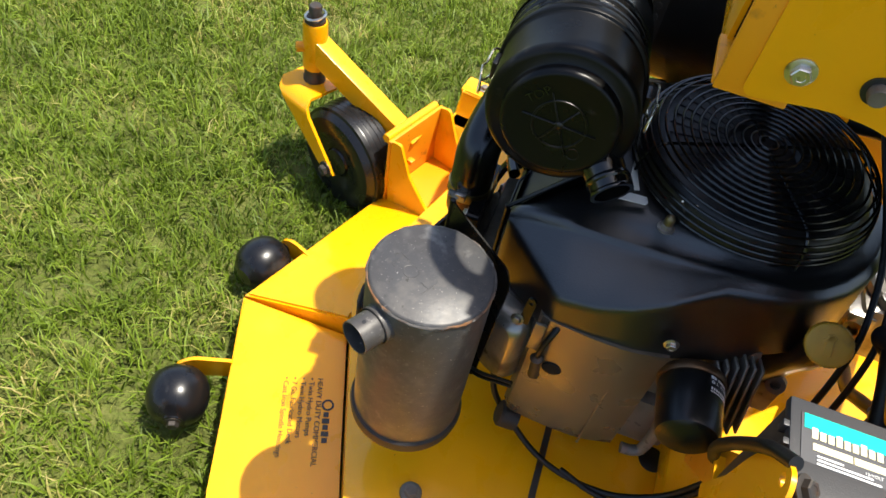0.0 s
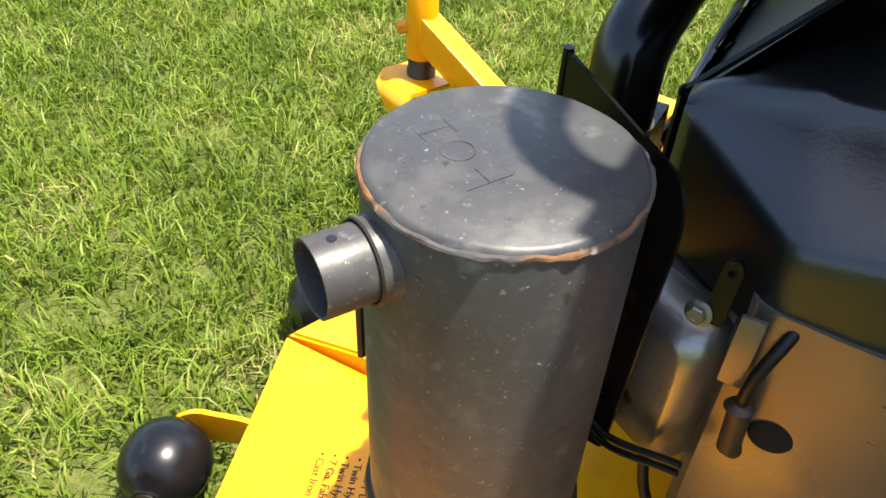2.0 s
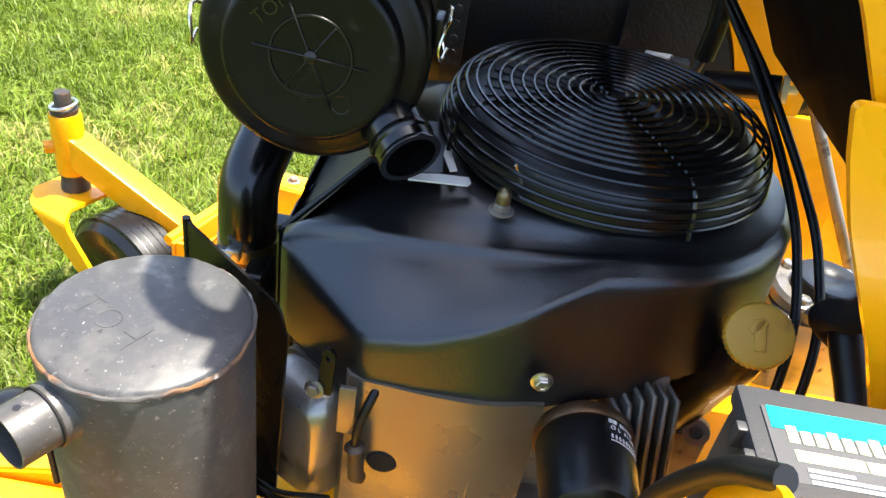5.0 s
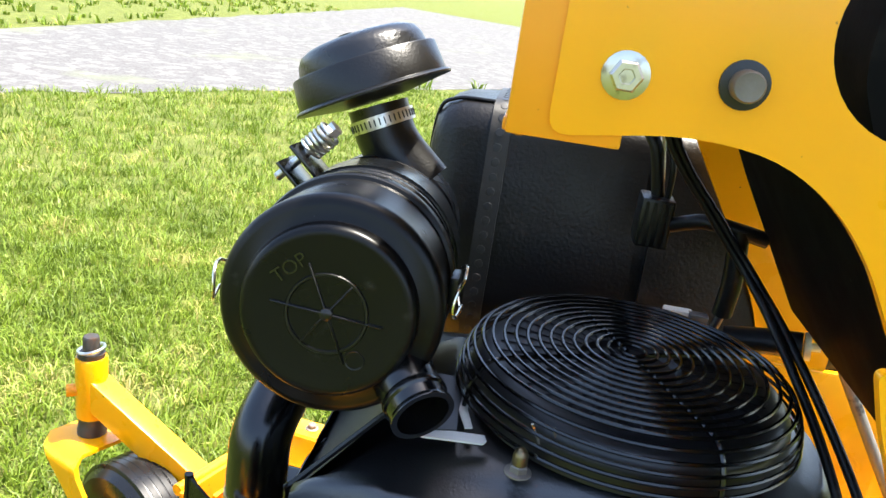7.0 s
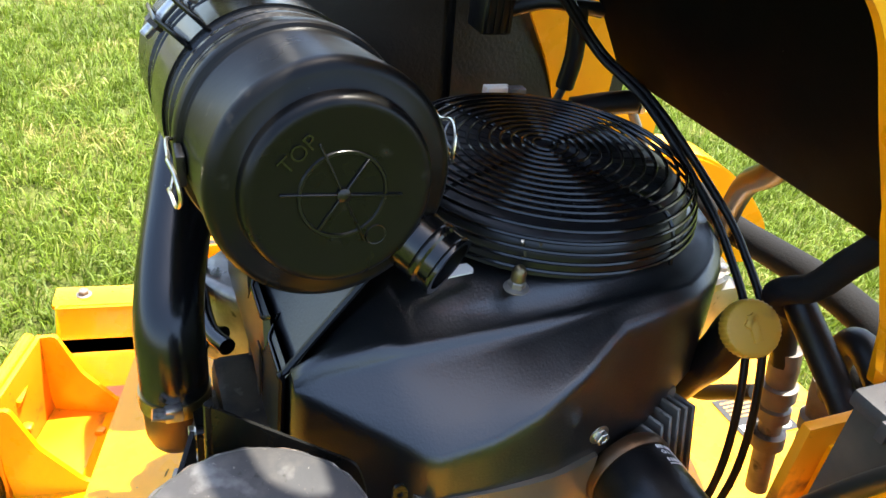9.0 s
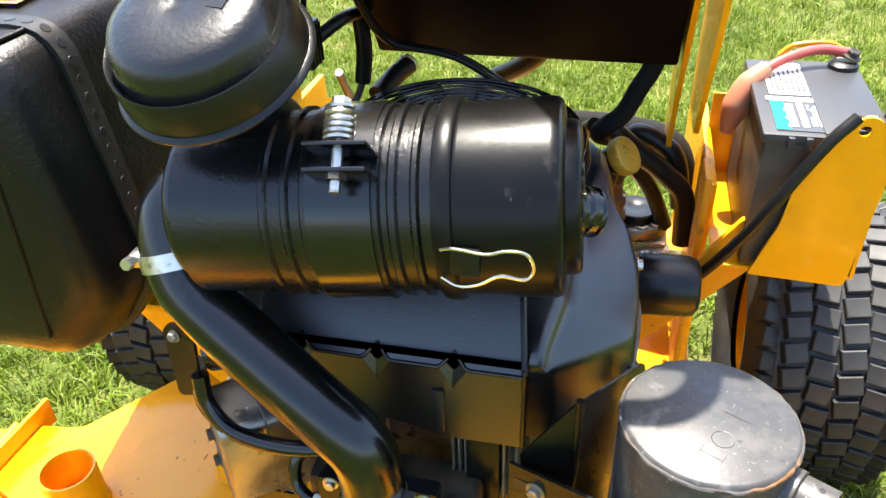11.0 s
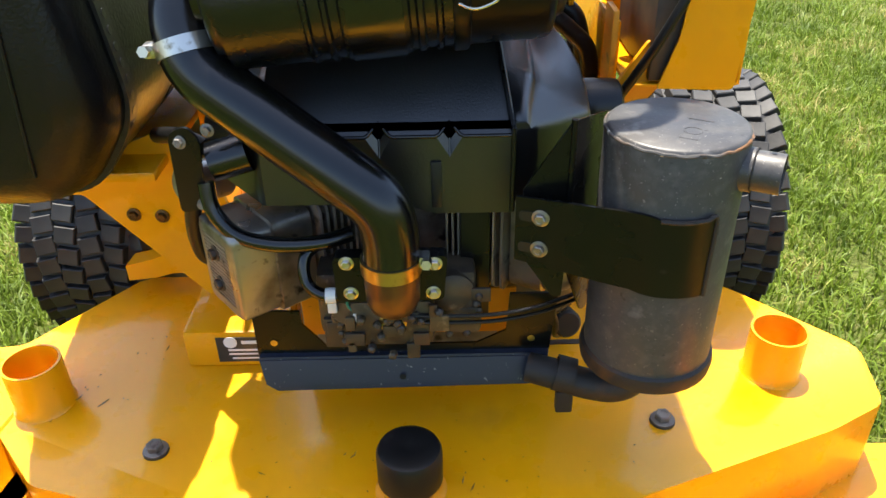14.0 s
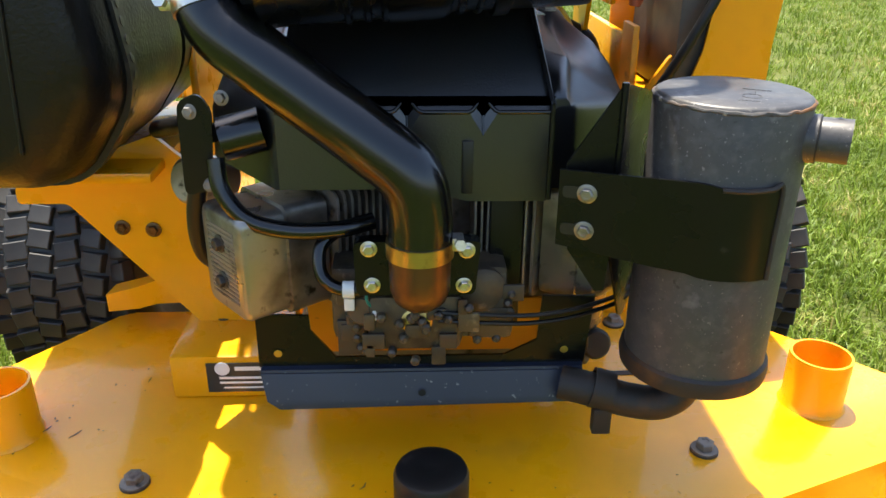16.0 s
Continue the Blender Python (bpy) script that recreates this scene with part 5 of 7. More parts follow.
tube(bm, [(-0.19, -0.10, 0.535), (-0.225, -0.07, 0.535), (-0.265, -0.03, 0.52)], 0.009, 12)
part("fuel_line", bm, HOSE, sol)
bm = bmesh.new()
lathe(bm, [(0.024, -0.02), (0.024, 0.03), (0.02, 0.034), (0, 0.034)], frame_to((-0.215, -0.04, 0.47), (-0.5, -0.8, 0.2)), 28)
part("starter_motor", bm, ALU, mower, "grey cylindrical starter motor")
bm = bmesh.new()
lathe(bm, [(0.013, -0.015), (0.013, 0.015), (0, 0.015)], frame_to((-0.2, -0.07, 0.42), (-0.5, -0.8, 0)), 24)
part("plastic_knob", bm, WHITE_PLASTIC, mower, "white plastic cap")

# ---- muffler ----
place(0.0, 0.0, 0.0)
MX, MY, MR = 0.2455, -0.211, 0.0620
MUF = Matrix.Translation((MX, MY, 0))
bm = bmesh.new()
lathe(bm, [(0, 0.588), (MR - 0.004, 0.5885), (MR - 0.0015, 0.587), (MR, 0.583), (MR, 0.355), (MR, 0.348), (0, 0.346)], MUF, 80)
muffler = part("muffler", bm, MUFFLER, mower, "dull grey cylindrical steel muffler with rust along its top weld")
bm = bmesh.new()
ring_tube(bm, MUF @ Matrix.Translation((0, 0, 0.5842)), MR - 0.0009, 0.0018, 150, 8)
for v in bm.verts:
    v.co += Vector((v.co.x - MX, v.co.y - MY, 0)).normalized() * 0.0009 * noise.noise(v.co * 160) + Vector((0, 0, 0.0014 * noise.noise(v.co * 120 + Vector((5, 0, 0)))))
part("weld_bead", bm, RUST, muffler, "rusty uneven weld bead round the muffler top")
bm = bmesh.new()
lathe(bm, [(MR - 0.002, 0.356), (MR + 0.003, 0.352), (MR + 0.0042, 0.345), (MR + 0.003, 0.337), (MR - 0.006, 0.332), (0, 0.330)], MUF, 64)
part("bottom_flange", bm, EXHAUST, muffler, "dark rolled flange at the muffler base")
OUT = Vector((0.83, -0.47, 0.02)).normalized()
o0 = Vector((MX, MY, 0.5565)) + OUT * (MR - 0.011)
bm = bmesh.new()
lathe(bm, [(0.0235, 0.0), (0.0205, 0.006), (0.0192, 0.010), (0.0192, 0.017)], frame_to(o0, OUT), 40)
stub2 = part("outlet_stub", bm, MUFFLER, muffler)
bm = bmesh.new()
lathe(bm, [(0.0172, 0.014), (0.0174, 0.0165), (0.0174, 0.040), (0.0160, 0.040), (0.0160, 0.010), (0, 0.010)], frame_to(o0, OUT), 44)
part("outlet_pipe", bm, MUFFLER, muffler, "short open grey outlet pipe with a drilled hole")
bm = bmesh.new()
ring_tube(bm, frame_to(o0 + OUT * 0.0168, OUT), 0.0187, 0.0008, 40, 6)
part("outlet_joint", bm, EXHAUST, stub2)
hm = frame_to(o0, OUT)
bm = bmesh.new()
up = Vector((0, 0, 1)) - OUT * OUT.z
up.normalize()
lathe(bm, [(0.0022, 0.0003), (0, 0.0005)], frame_to(o0 + OUT * 0.030 + up * 0.0174, up), 12)
part("drilled_hole", bm, DECAL_BLACK, stub2)
# stamped marks on the top
SM = Matrix.Translation((MX + 0.0075, MY - 0.019, 0.5884)) @ Matrix.Rotation(radians(-28), 4, "Z")
bm = bmesh.new()
ring_tube(bm, SM @ Matrix.Translation((0, 0, -0.0001)), 0.0075, 0.00028, 30, 5)
for at, size in (((0.001, 0.0200, 0), (0.0005, 0.010, 0.0003)), ((0.001, 0.0255, 0), (0.022, 0.0005, 0.0003)), ((0.008, -0.018, 0), (0.0005, 0.012, 0.0003)), ((-0.008, -0.018, 0), (0.0005, 0.012, 0.0003)), ((0.0, -0.018, 0), (0.016, 0.0005, 0.0003))):
    box(bm, at, size, m=SM)
part("stamped_marks", bm, MUFFLER, muffler, "faint stamped marks")
place(-0.022, -0.010, -0.009)
# heat shield plate beside the muffler
bm = bmesh.new()
HS = Matrix.Translation((0.176, -0.213, 0)) @ Matrix.Rotation(radians(-30), 4, "Z") @ Matrix.Translation((0, 0.213, 0)) @ Matrix(((0, 0, 1, 0), (1, 0, 0, 0), (0, 1, 0, 0), (0, 0, 0, 1)))
plate(bm, rounded([(-0.213, 0.606), (-0.213, 0.46), (-0.157, 0.374), (-0.142, 0.369), (-0.123, 0.379), (-0.114, 0.560), (-0.122, 0.583)], [0.003, 0.01, 0.01, 0.006, 0.006, 0.010, 0.008], 5), 0.002, HS)
shield = part("heat_shield", bm, BLACK_PLATE, mower, "thin black steel heat shield beside the muffler")
bm = bmesh.new()
tube(bm, [(0.1775, -0.211, 0.606), (0.1775, -0.2115, 0.54), (0.176, -0.213, 0.47)], 0.003, 8)
part("curled_edge", bm, BLACK_PLATE, shield)
bm = bmesh.new()
plate(bm, [(0.136, 0.540), (0.178, 0.606), (0.178, 0.46), (0.176, 0.425), (0.168, 0.424), (0.141, 0.465)], 0.003, Matrix(((1, 0, 0, 0), (0, 0, -1, -0.208), (0, 1, 0, 0), (0, 0, 0, 1))))
part("shield_gusset", bm, BLACK_PLATE, shield)
place(0, 0, 0)
# bracket arm wrapped onto the muffler
sect = []
for k in range(15):
    t = k / 14
    if t < 0.45:
        q = Vector((0.108, -0.226, 0)).lerp(Vector((0.188, -0.254, 0)), t / 0.45)
        nrm = Vector((-0.36, -0.93, 0))
    else:
        a = radians(228 + 64 * (t - 0.45) / 0.55)
        nrm = Vector((math.cos(a), math.sin(a), 0))
        q = Vector((MX, MY, 0)) + nrm * (MR + 0.001)
    top = 0.527 + (0.002 if t < 0.6 else 0.0)
    low = 0.464 - 0.014 * min(1, t / 0.6)
    sect.append([Vector((q.x, q.y, low)), Vector((q.x, q.y, top)), Vector((q.x, q.y, top)) + nrm * 0.003, Vector((q.x, q.y, low)) + nrm * 0.003])
bm = bmesh.new()
loft(bm, sect)
arm = part("muffler_bracket", bm, BLACK_PLATE, muffler, "black steel strap welded to the muffler")
for z in (0.511, 0.479):
    bolt(arm, (0.1285, -0.2365, z), (-0.36, -0.93, 0), 0.0056, ALU)
    bm = bmesh.new()
    plate(bm, rounded([(-0.008, -0.005), (0.008, -0.005), (0.008, 0.005), (-0.008, 0.005)], 0.004, 4), 0.0006, frame_to((0.1175, -0.2325, z), (-0.36, -0.93, 0)))
    part("slot", bm, DECAL_BLACK, arm)
bm = bmesh.new()
tube(bm, [sect[9][2] + Vector((0, 0, -0.001)), sect[11][2] + Vector((0, 0, -0.001)), sect[13][2] + Vector((0, 0, 0)), sect[14][2], sect[14][3] + Vector((0, 0, 0.03)), sect[14][3]], 0.0022, 8, 6)
part("strap_weld", bm, EXHAUST, arm)
# exhaust pipe from the engine to the muffler base
bm = bmesh.new()
tube(bm, [(0.130, -0.188, 0.300), (0.160, -0.198, 0.297), (0.190, -0.206, 0.291), (0.220, -0.212, 0.291), (0.240, -0.212, 0.305), (0.2455, -0.211, 0.336)], 0.0165, 20)
pipe = part("exhaust_pipe", bm, EXHAUST, muffler, "dark heat-stained exhaust pipe")
bm = bmesh.new()
lathe(bm, [(0.0168, -0.010), (0.0195, -0.010), (0.0195, 0.010), (0.0168, 0.010)], frame_to((0.168, -0.2, 0.2985), (0.96, -0.2, -0.2)), 28, closed=True)
box(bm, (0.168, -0.208, 0.270), (0.018, 0.012, 0.028), 0.002)
part("pipe_clamp", bm, EXHAUST, pipe)
bm = bmesh.new()
lathe(bm, [(0.017, -0.012), (0.017, 0.009), (0.014, 0.012), (0, 0.012)], frame_to((0.185, -0.09, 0.285), (0.2, -1, 0.3)), 24)
part("exhaust_port", bm, EXHAUST, pipe)

# ---- air cleaner ----
place(-0.0300, -0.0100, -0.0120)
AC0, AC1 = Vector((-0.118, -0.1540, 0.7080)), Vector((0.186, -0.1335, 0.7320))
AX = (AC1 - AC0).normalized()
ACM = frame_to(AC0, AX)


def ac(x):
    """Distance along the canister for a place across the mower."""
    return (x * 0.965 + 0.118) / AX.x


RA = 0.0690
bm = bmesh.new()
lathe(bm, [(0, 0.0), (0.052, 0.0), (0.058, 0.002), (0.061, 0.006), (0.061, 0.012), (RA - 0.001, 0.013), (RA - 0.001, ac(-0.042)), (RA + 0.0015, ac(-0.040)), (RA + 0.0015, ac(-0.037)), (RA - 0.001, ac(-0.035)), (RA - 0.001, ac(-0.026)), (RA + 0.0015, ac(-0.024)), (RA + 0.0015, ac(-0.021)), (RA - 0.001, ac(-0.019)), (RA - 0.001, ac(-0.012)), (RA + 0.0015, ac(-0.010)), (RA + 0.0015, ac(0.044)),
           (RA - 0.001, ac(0.046)), (RA - 0.001, ac(0.050)), (RA + 0.0015, ac(0.052)), (RA + 0.0015, ac(0.056)), (RA - 0.001, ac(0.058)), (RA - 0.001, ac(0.066)), (RA + 0.0015, ac(0.068)), (RA + 0.0015, ac(0.071)), (RA - 0.001, ac(0.073)), (RA, ac(0.084)), (0, ac(0.085))], ACM, 88)
cleaner = part("air_cleaner", bm, CLEANER, mower, "glossy black cylindrical air cleaner canister")
bm = bmesh.new()
lathe(bm, [(RA - 0.002, ac(0.080)), (RA + 0.0035, ac(0.081)), (RA + 0.0045, ac(0.083)), (RA + 0.0045, ac(0.092)), (RA + 0.0035, ac(0.094)), (RA + 0.001, ac(0.095)), (RA, ac(0.097)), (RA + 0.0020, ac(0.158)), (RA + 0.0015, ac(0.163)), (RA - 0.001, ac(0.1660)), (RA - 0.005, ac(0.1672)), (0.0565, ac(0.1675)), (0.0552, ac(0.1685)), (0.0545, ac(0.1745)), (0.0532, ac(0.1775)), (0.0505, ac(0.1790)), (0.0480, ac(0.1786)), (0, ac(0.1786))], ACM, 96)
lid = part("cleaner_cover", bm, COVER, cleaner, "black moulded end cover with spokes and raised word")
# spokes, ring and raised lettering on the cover
FM = ACM @ Matrix.Translation((0, 0, ac(0.1787)))
face = frame_to(FM.translation, AX)
bm = bmesh.new()
ring_tube(bm, face, 0.0245, 0.0013, 56, 6)
for k in range(3):
    m = face @ Matrix.Rotation(radians(-6 + 60 * k), 4, "Z")
    box(bm, (0, 0, 0.0004), (0.070 if k == 0 else (0.066 if k == 2 else 0.048), 0.0014, 0.0024), 0.0005, m, 1)
lathe(bm, [(0.004, 0), (0.004, 0.002), (0.0025, 0.003), (0, 0.003)], face, 18)
part("cover_spokes", bm, BLACK_SATIN, lid)
words("TOP", 0.0125, face @ Matrix.Rotation(radians(42), 4, "Z") @ Matrix.Translation((-0.0135, 0.0315, 0.0002)), BLACK_GLOSS, lid, "raised_lettering", thick=0.0007)
bm = bmesh.new()
ring_tube(bm, face @ Matrix.Translation((0.020, -0.027, 0)), 0.0058, 0.0005, 28, 5)
part("mould_mark", bm, BLACK_SATIN, lid)
# dust outlet
d = Vector((0.76, 0.56, -0.32)).normalized()
b0 = Vector((0.146, -0.091, 0.692))
bm = bmesh.new()
lathe(bm, [(0.0215, 0.0), (0.0205, 0.012), (0.0200, 0.025), (0.0212, 0.0265), (0.0212, 0.030), (0.0198, 0.0315), (0.0196, 0.038), (0.0208, 0.0395), (0.0208, 0.042), (0.0170, 0.042), (0.0160, 0.012), (0, 0.012)], frame_to(b0, d), 44)
part("dust_outlet", bm, BLACK_GLOSS, lid, "open black dust outlet spout")
# clips on both sides
for s in (-1, 1):
    cy = -0.1345 + s * (RA + 0.003)
    o = Vector((0.110, cy - 0.004, 0.722 if s < 0 else 0.738))
    pts = [(-0.022, 0.002, 0.006), (-0.012, 0.006, 0.010), (0.008, 0.007, 0.009), (0.022, 0.008, 0.013), (0.034, 0.006, 0.011), (0.039, 0.004, 0.001), (0.034, 0.006, -0.006), (0.018, 0.008, -0.004), (0.004, 0.007, -0.012), (-0.010, 0.005, -0.016), (-0.022, 0.002, -0.013)]
    bm = bmesh.new()
    tube(bm, [o + Vector((q[0], s * (q[1] + 0.001), q[2] * 1.15)) for q in pts], 0.00125, 7, 6)
    clip = part("wire_clip", bm, WIRE, cleaner, "bent bright wire clip")
    bm = bmesh.new()
    box(bm, o + Vector((-0.006, s * 0.001, -0.002)), (0.020, 0.006, 0.020), 0.002)
    part("clip_lug", bm, BLACK_SATIN, clip)
# mounting strap with its tension bolt
bm = bmesh.new()
lathe(bm, [(RA + 0.001, ac(-0.006)), (RA + 0.0035, ac(-0.006)), (RA + 0.0035, ac(0.040)), (RA + 0.001, ac(0.040))], ACM, 72, closed=True)
strap = part("mounting_strap", bm, BLACK_GLOSS, cleaner, "wide black mounting strap")
sp = Vector((0.023, -0.221, 0.769))
st = Vector((0.019, -0.187, 0.805))
dr = (st - sp).normalized()
bm = bmesh.new()
tube(bm, [sp, sp + dr * 0.06], 0.0036, 12, smooth=0)
lathe(bm, [(0.0065, 0), (0.0065, 0.006), (0, 0.006)], frame_to(sp + dr * 0.056, dr), 6)
rod = part("strap_bolt", bm, ZINC, strap, "threaded tension bolt with a coil spring")
bm = bmesh.new()
fm = frame_to(sp + dr * 0.034, dr)
tube(bm, [fm @ Vector((0.0088 * math.cos(2 * math.pi * k / 12), 0.0088 * math.sin(2 * math.pi * k / 12), 0.0222 * k / 66)) for k in range(67)], 0.0017, 6, 2)
part("coil_spring", bm, ZINC, rod)
for t in (0.014, 0.030):
    q = sp + dr * t
    bm = bmesh.new()
    box(bm, (0, 0.009 if t < 0.02 else 0.006, 0), (0.042, 0.032, 0.003), 0.001, frame_to(q, dr, up=(0, 1, -0.5)))
    part("strap_ear", bm, BLACK_GLOSS, strap)
bm = bmesh.new()
lathe(bm, [(0.0065, 0.0), (0.0065, 0.006), (0, 0.006)], frame_to(sp + dr * 0.008, dr), 6)
part("strap_nut", bm, DARK_STEEL, rod)
# elbow outlet at the far end
bm = bmesh.new()
lathe(bm, [(0.031, -0.012), (0.031, 0.004), (0, 0.004)], frame_to((-0.1175, -0.1540, 0.7080), AX), 36)
part("outlet_collar", bm, BLACK_GLOSS, cleaner)
# rain cap on its neck
CN = Vector((-0.08, -0.44, 0.90)).normalized()
CC = Vector((-0.070, -0.175, 0.838))
nk = CC - CN * 0.018
bm = bmesh.new()
tube(bm, [nk, nk - CN * 0.035, nk - CN * 0.070 + Vector((0, 0.018, 0))], 0.0262, 32, 4)
neck2 = part("inlet_neck", bm, BLACK_SATIN, cleaner, "black inlet neck")
bm = bmesh.new()
lathe(bm, [(0.0264, -0.0055), (0.0280, -0.0055), (0.0280, 0.0055), (0.0264, 0.0055)], frame_to(nk - CN * 0.014, CN), 44, closed=True)
hc = part("hose_clamp", bm, ZINC, neck2, "perforated steel hose clamp")
bm = bmesh.new()
hm = frame_to(nk - CN * 0.014, CN)
for k in range(40):
    a = 2 * math.pi * k / 40
    box(bm, (0, 0, 0), (0.0006, 0.0011, 0.006), m=hm @ Matrix.Rotation(a, 4, "Z") @ Matrix.Translation((0.0282, 0, 0)))
part("clamp_slots", bm, DECAL_BLACK, hc)
rm = frame_to(CC, CN)
bm = bmesh.new()
lathe(bm, [(0, -0.014), (0.030, -0.014), (0.060, -0.010), (0.069, -0.009), (0.0692, -0.0075), (0.068, -0.006), (0.0655, -0.005), (0.0632, 0.0190), (0.0622, 0.0202), (0.0608, 0.0192), (0.0585, 0.0150)], rm, 80)
hat = part("rain_cap", bm, BLACK_SATIN, cleaner, "black domed rain cap over the air inlet")
bm = bmesh.new()
lathe(bm, [(0.0590, 0.0140), (0.0578, 0.0165), (0.0565, 0.0215), (0.0545, 0.0300), (0.0505, 0.0365), (0.0430, 0.0400), (0.031, 0.0420), (0.0075, 0.0430), (0.006, 0.0422), (0, 0.0423)], rm, 80)
part("cap_dome", bm, DOME, hat, "shiny domed top")
# small emblem on the dome
bm = bmesh.new()
box(bm, (0.026, 0.004, 0.0424), (0.012, 0.009, 0.0006), 0.0, rm)
emblem = part("moulded_emblem", bm, BLACK_GLOSS, hat)

place(-0.002, -0.006, 0.009)
# ---- right-hand side: oil filter, cooler, filler, pumps and hoses ----
fa, fb = Vector((0.194, 0.078, 0.483)), Vector((0.259, 0.081, 0.483))
dn = (fb - fa).normalized()
fm = frame_to(fa, dn)
bm = bmesh.new()
lathe(bm, [(0, 0.004), (0.031, 0.004), (0.0335, 0.007), (0.0335, 0.038), (0.0328, 0.042), (0.0328, 0.058), (0.0308, 0.066), (0.025, 0.070), (0, 0.0708)], fm, 44)
filt = part("oil_filter", bm, BLACK_SATIN, mower, "black spin-on oil filter with white print")
bm = bmesh.new()
lathe(bm, [(0.0, -0.006), (0.0330, -0.006), (0.0355, -0.003), (0.0360, 0.003), (0.0342, 0.006), (0.0, 0.006)], fm, 44)
part("filter_base", bm, COPPER, filt, "brown cast filter base ring")

bm = bmesh.new()
lathe(bm, [(0.0, -0.016), (0.020, -0.016), (0.024, -0.005), (0, -0.005)], fm, 28)
part("filter_neck", bm, DARK_STEEL, filt)


def on_filter(angle, h):
    a = radians(angle)
    q = fm @ Vector((0.0337 * math.cos(a), 0.0337 * math.sin(a), h))
    n = (fm.to_3x3() @ Vector((math.cos(a), math.sin(a), 0))).normalized()
    return frame_to(q, n, up=-dn)


want = Vector((0.1, 0.42, 0.88))
best = max(range(360), key=lambda a: (fm.to_3x3() @ Vector((math.cos(radians(a)), math.sin(radians(a)), 0))).dot(want))
start = best + 8
for k, letter in enumerate("OIL FILTER"):
    if letter != " ":
        words(letter, 0.0046, on_filter(start - 5.2 * k, 0.0165) @ Matrix.Translation((0, 0, 0.0002)), WHITE, filt, "filter_lettering", thick=0.0002)
bm = bmesh.new()
for k in range(9):
    box(bm, (0, 0, 0.0002), (0.0012, 0.0030, 0.0006), m=on_filter(start - 1 - 5.4 * k, 0.0225))
for k in range(16):
    box(bm, (0, 0, 0.0002), (0.0018, 0.0007, 0.0006), m=on_filter(start - 3.1 * k, 0.0262))
for k in range(2):
    box(bm, (0, 0, 0.0002), (0.0028, 0.0030, 0.0006), m=on_filter(start - 1 - 6.0 * k, 0.0095))
for k in range(6):
    box(bm, (0, 0, 0.0002), (0.0016, 0.0024, 0.0006), m=on_filter(start - 16 - 4.4 * k, 0.0098))
part("filter_print", bm, WHITE, filt)
# finned oil cooler
CM = frame_to((0.186, 0.122, 0.468), (0.95, 0.20, 0.15), up=(0, -0.12, 1)) @ Matrix.Diagonal((0.9, 1, 1, 1))
bm = bmesh.new()
box(bm, (0, 0, -0.022), (0.052, 0.118, 0.02), 0.004, CM)
cooler = part("oil_cooler", bm, ALU_DULL, mower, "grey finned oil cooler casting")
for k in range(6):
    bm = bmesh.new()
    box(bm, (-0.024 + 0.0096 * k, 0, -0.004), (0.0035, 0.116 - 0.006 * abs(k - 3), 0.022), 0.0012, CM, 1)
    part("cooling_fin", bm, ALU_DULL, cooler)
bm = bmesh.new()
lathe(bm, [(0.011, 0), (0.011, 0.012), (0.0055, 0.0125), (0.0055, 0.004), (0, 0.004)], frame_to((0.114, 0.190, 0.431), (0.8, -0.35, 0.5)), 20)
box(bm, (0.106, 0.185, 0.398), (0.022, 0.034, 0.055), 0.005)
part("bracket_lug", bm, ALU_DULL, cooler)
# drain elbow
bm = bmesh.new()
tube(bm, [(0.140, 0.092, 0.35), (0.148, 0.098, 0.30), (0.152, 0.096, 0.258), (0.156, 0.086, 0.250), (0.158, 0.070, 0.250)], 0.0075, 12)
part("drain_elbow", bm, ALU_DULL, mower, "cast oil drain elbow")
# oil filler
on = Vector((0.72, -0.28, 0.63)).normalized()
oc = Vector((0.169, 0.172, 0.581))
bm = bmesh.new()
tube(bm, [oc - on * 0.004, oc - on * 0.016, (0.147, 0.177, 0.535), (0.130, 0.176, 0.502), (0.113, 0.174, 0.462), (0.095, 0.168, 0.42)], 0.0165, 20)
filler = part("oil_filler_tube", bm, BLACK_SATIN, mower, "black oil filler tube")
om = frame_to(oc, on)
bm = bmesh.new()
lathe(bm, [(0, 0), (0.0205, 0), (0.0218, 0.002), (0.0218, 0.0115), (0.0205, 0.0138), (0.018, 0.0146), (0, 0.0146)], om, 144)
inv_om = om.inverted()
for v in bm.verts:
    q = inv_om @ v.co
    if 0.0210 < math.hypot(q.x, q.y):
        k = 1 + 0.014 * (1 if math.sin(36 * math.atan2(q.y, q.x)) > 0 else -1)
        v.co = om @ Vector((q.x * k, q.y * k, q.z))
ocap = part("oil_cap", bm, OIL_CAP, filler, "ochre yellow ribbed oil filler cap")
bm = bmesh.new()
box(bm, (0, 0, 0.0150), (0.007, 0.021, 0.003), 0.001, om @ Matrix.Rotation(radians(20), 4, "Z"))
box(bm, (0.003, 0.005, 0.0150), (0.012, 0.006, 0.003), 0.001, om @ Matrix.Rotation(radians(60), 4, "Z"))
part("oil_can_symbol", bm, OIL_CAP, ocap)

place(0.034, -0.016, 0.024)
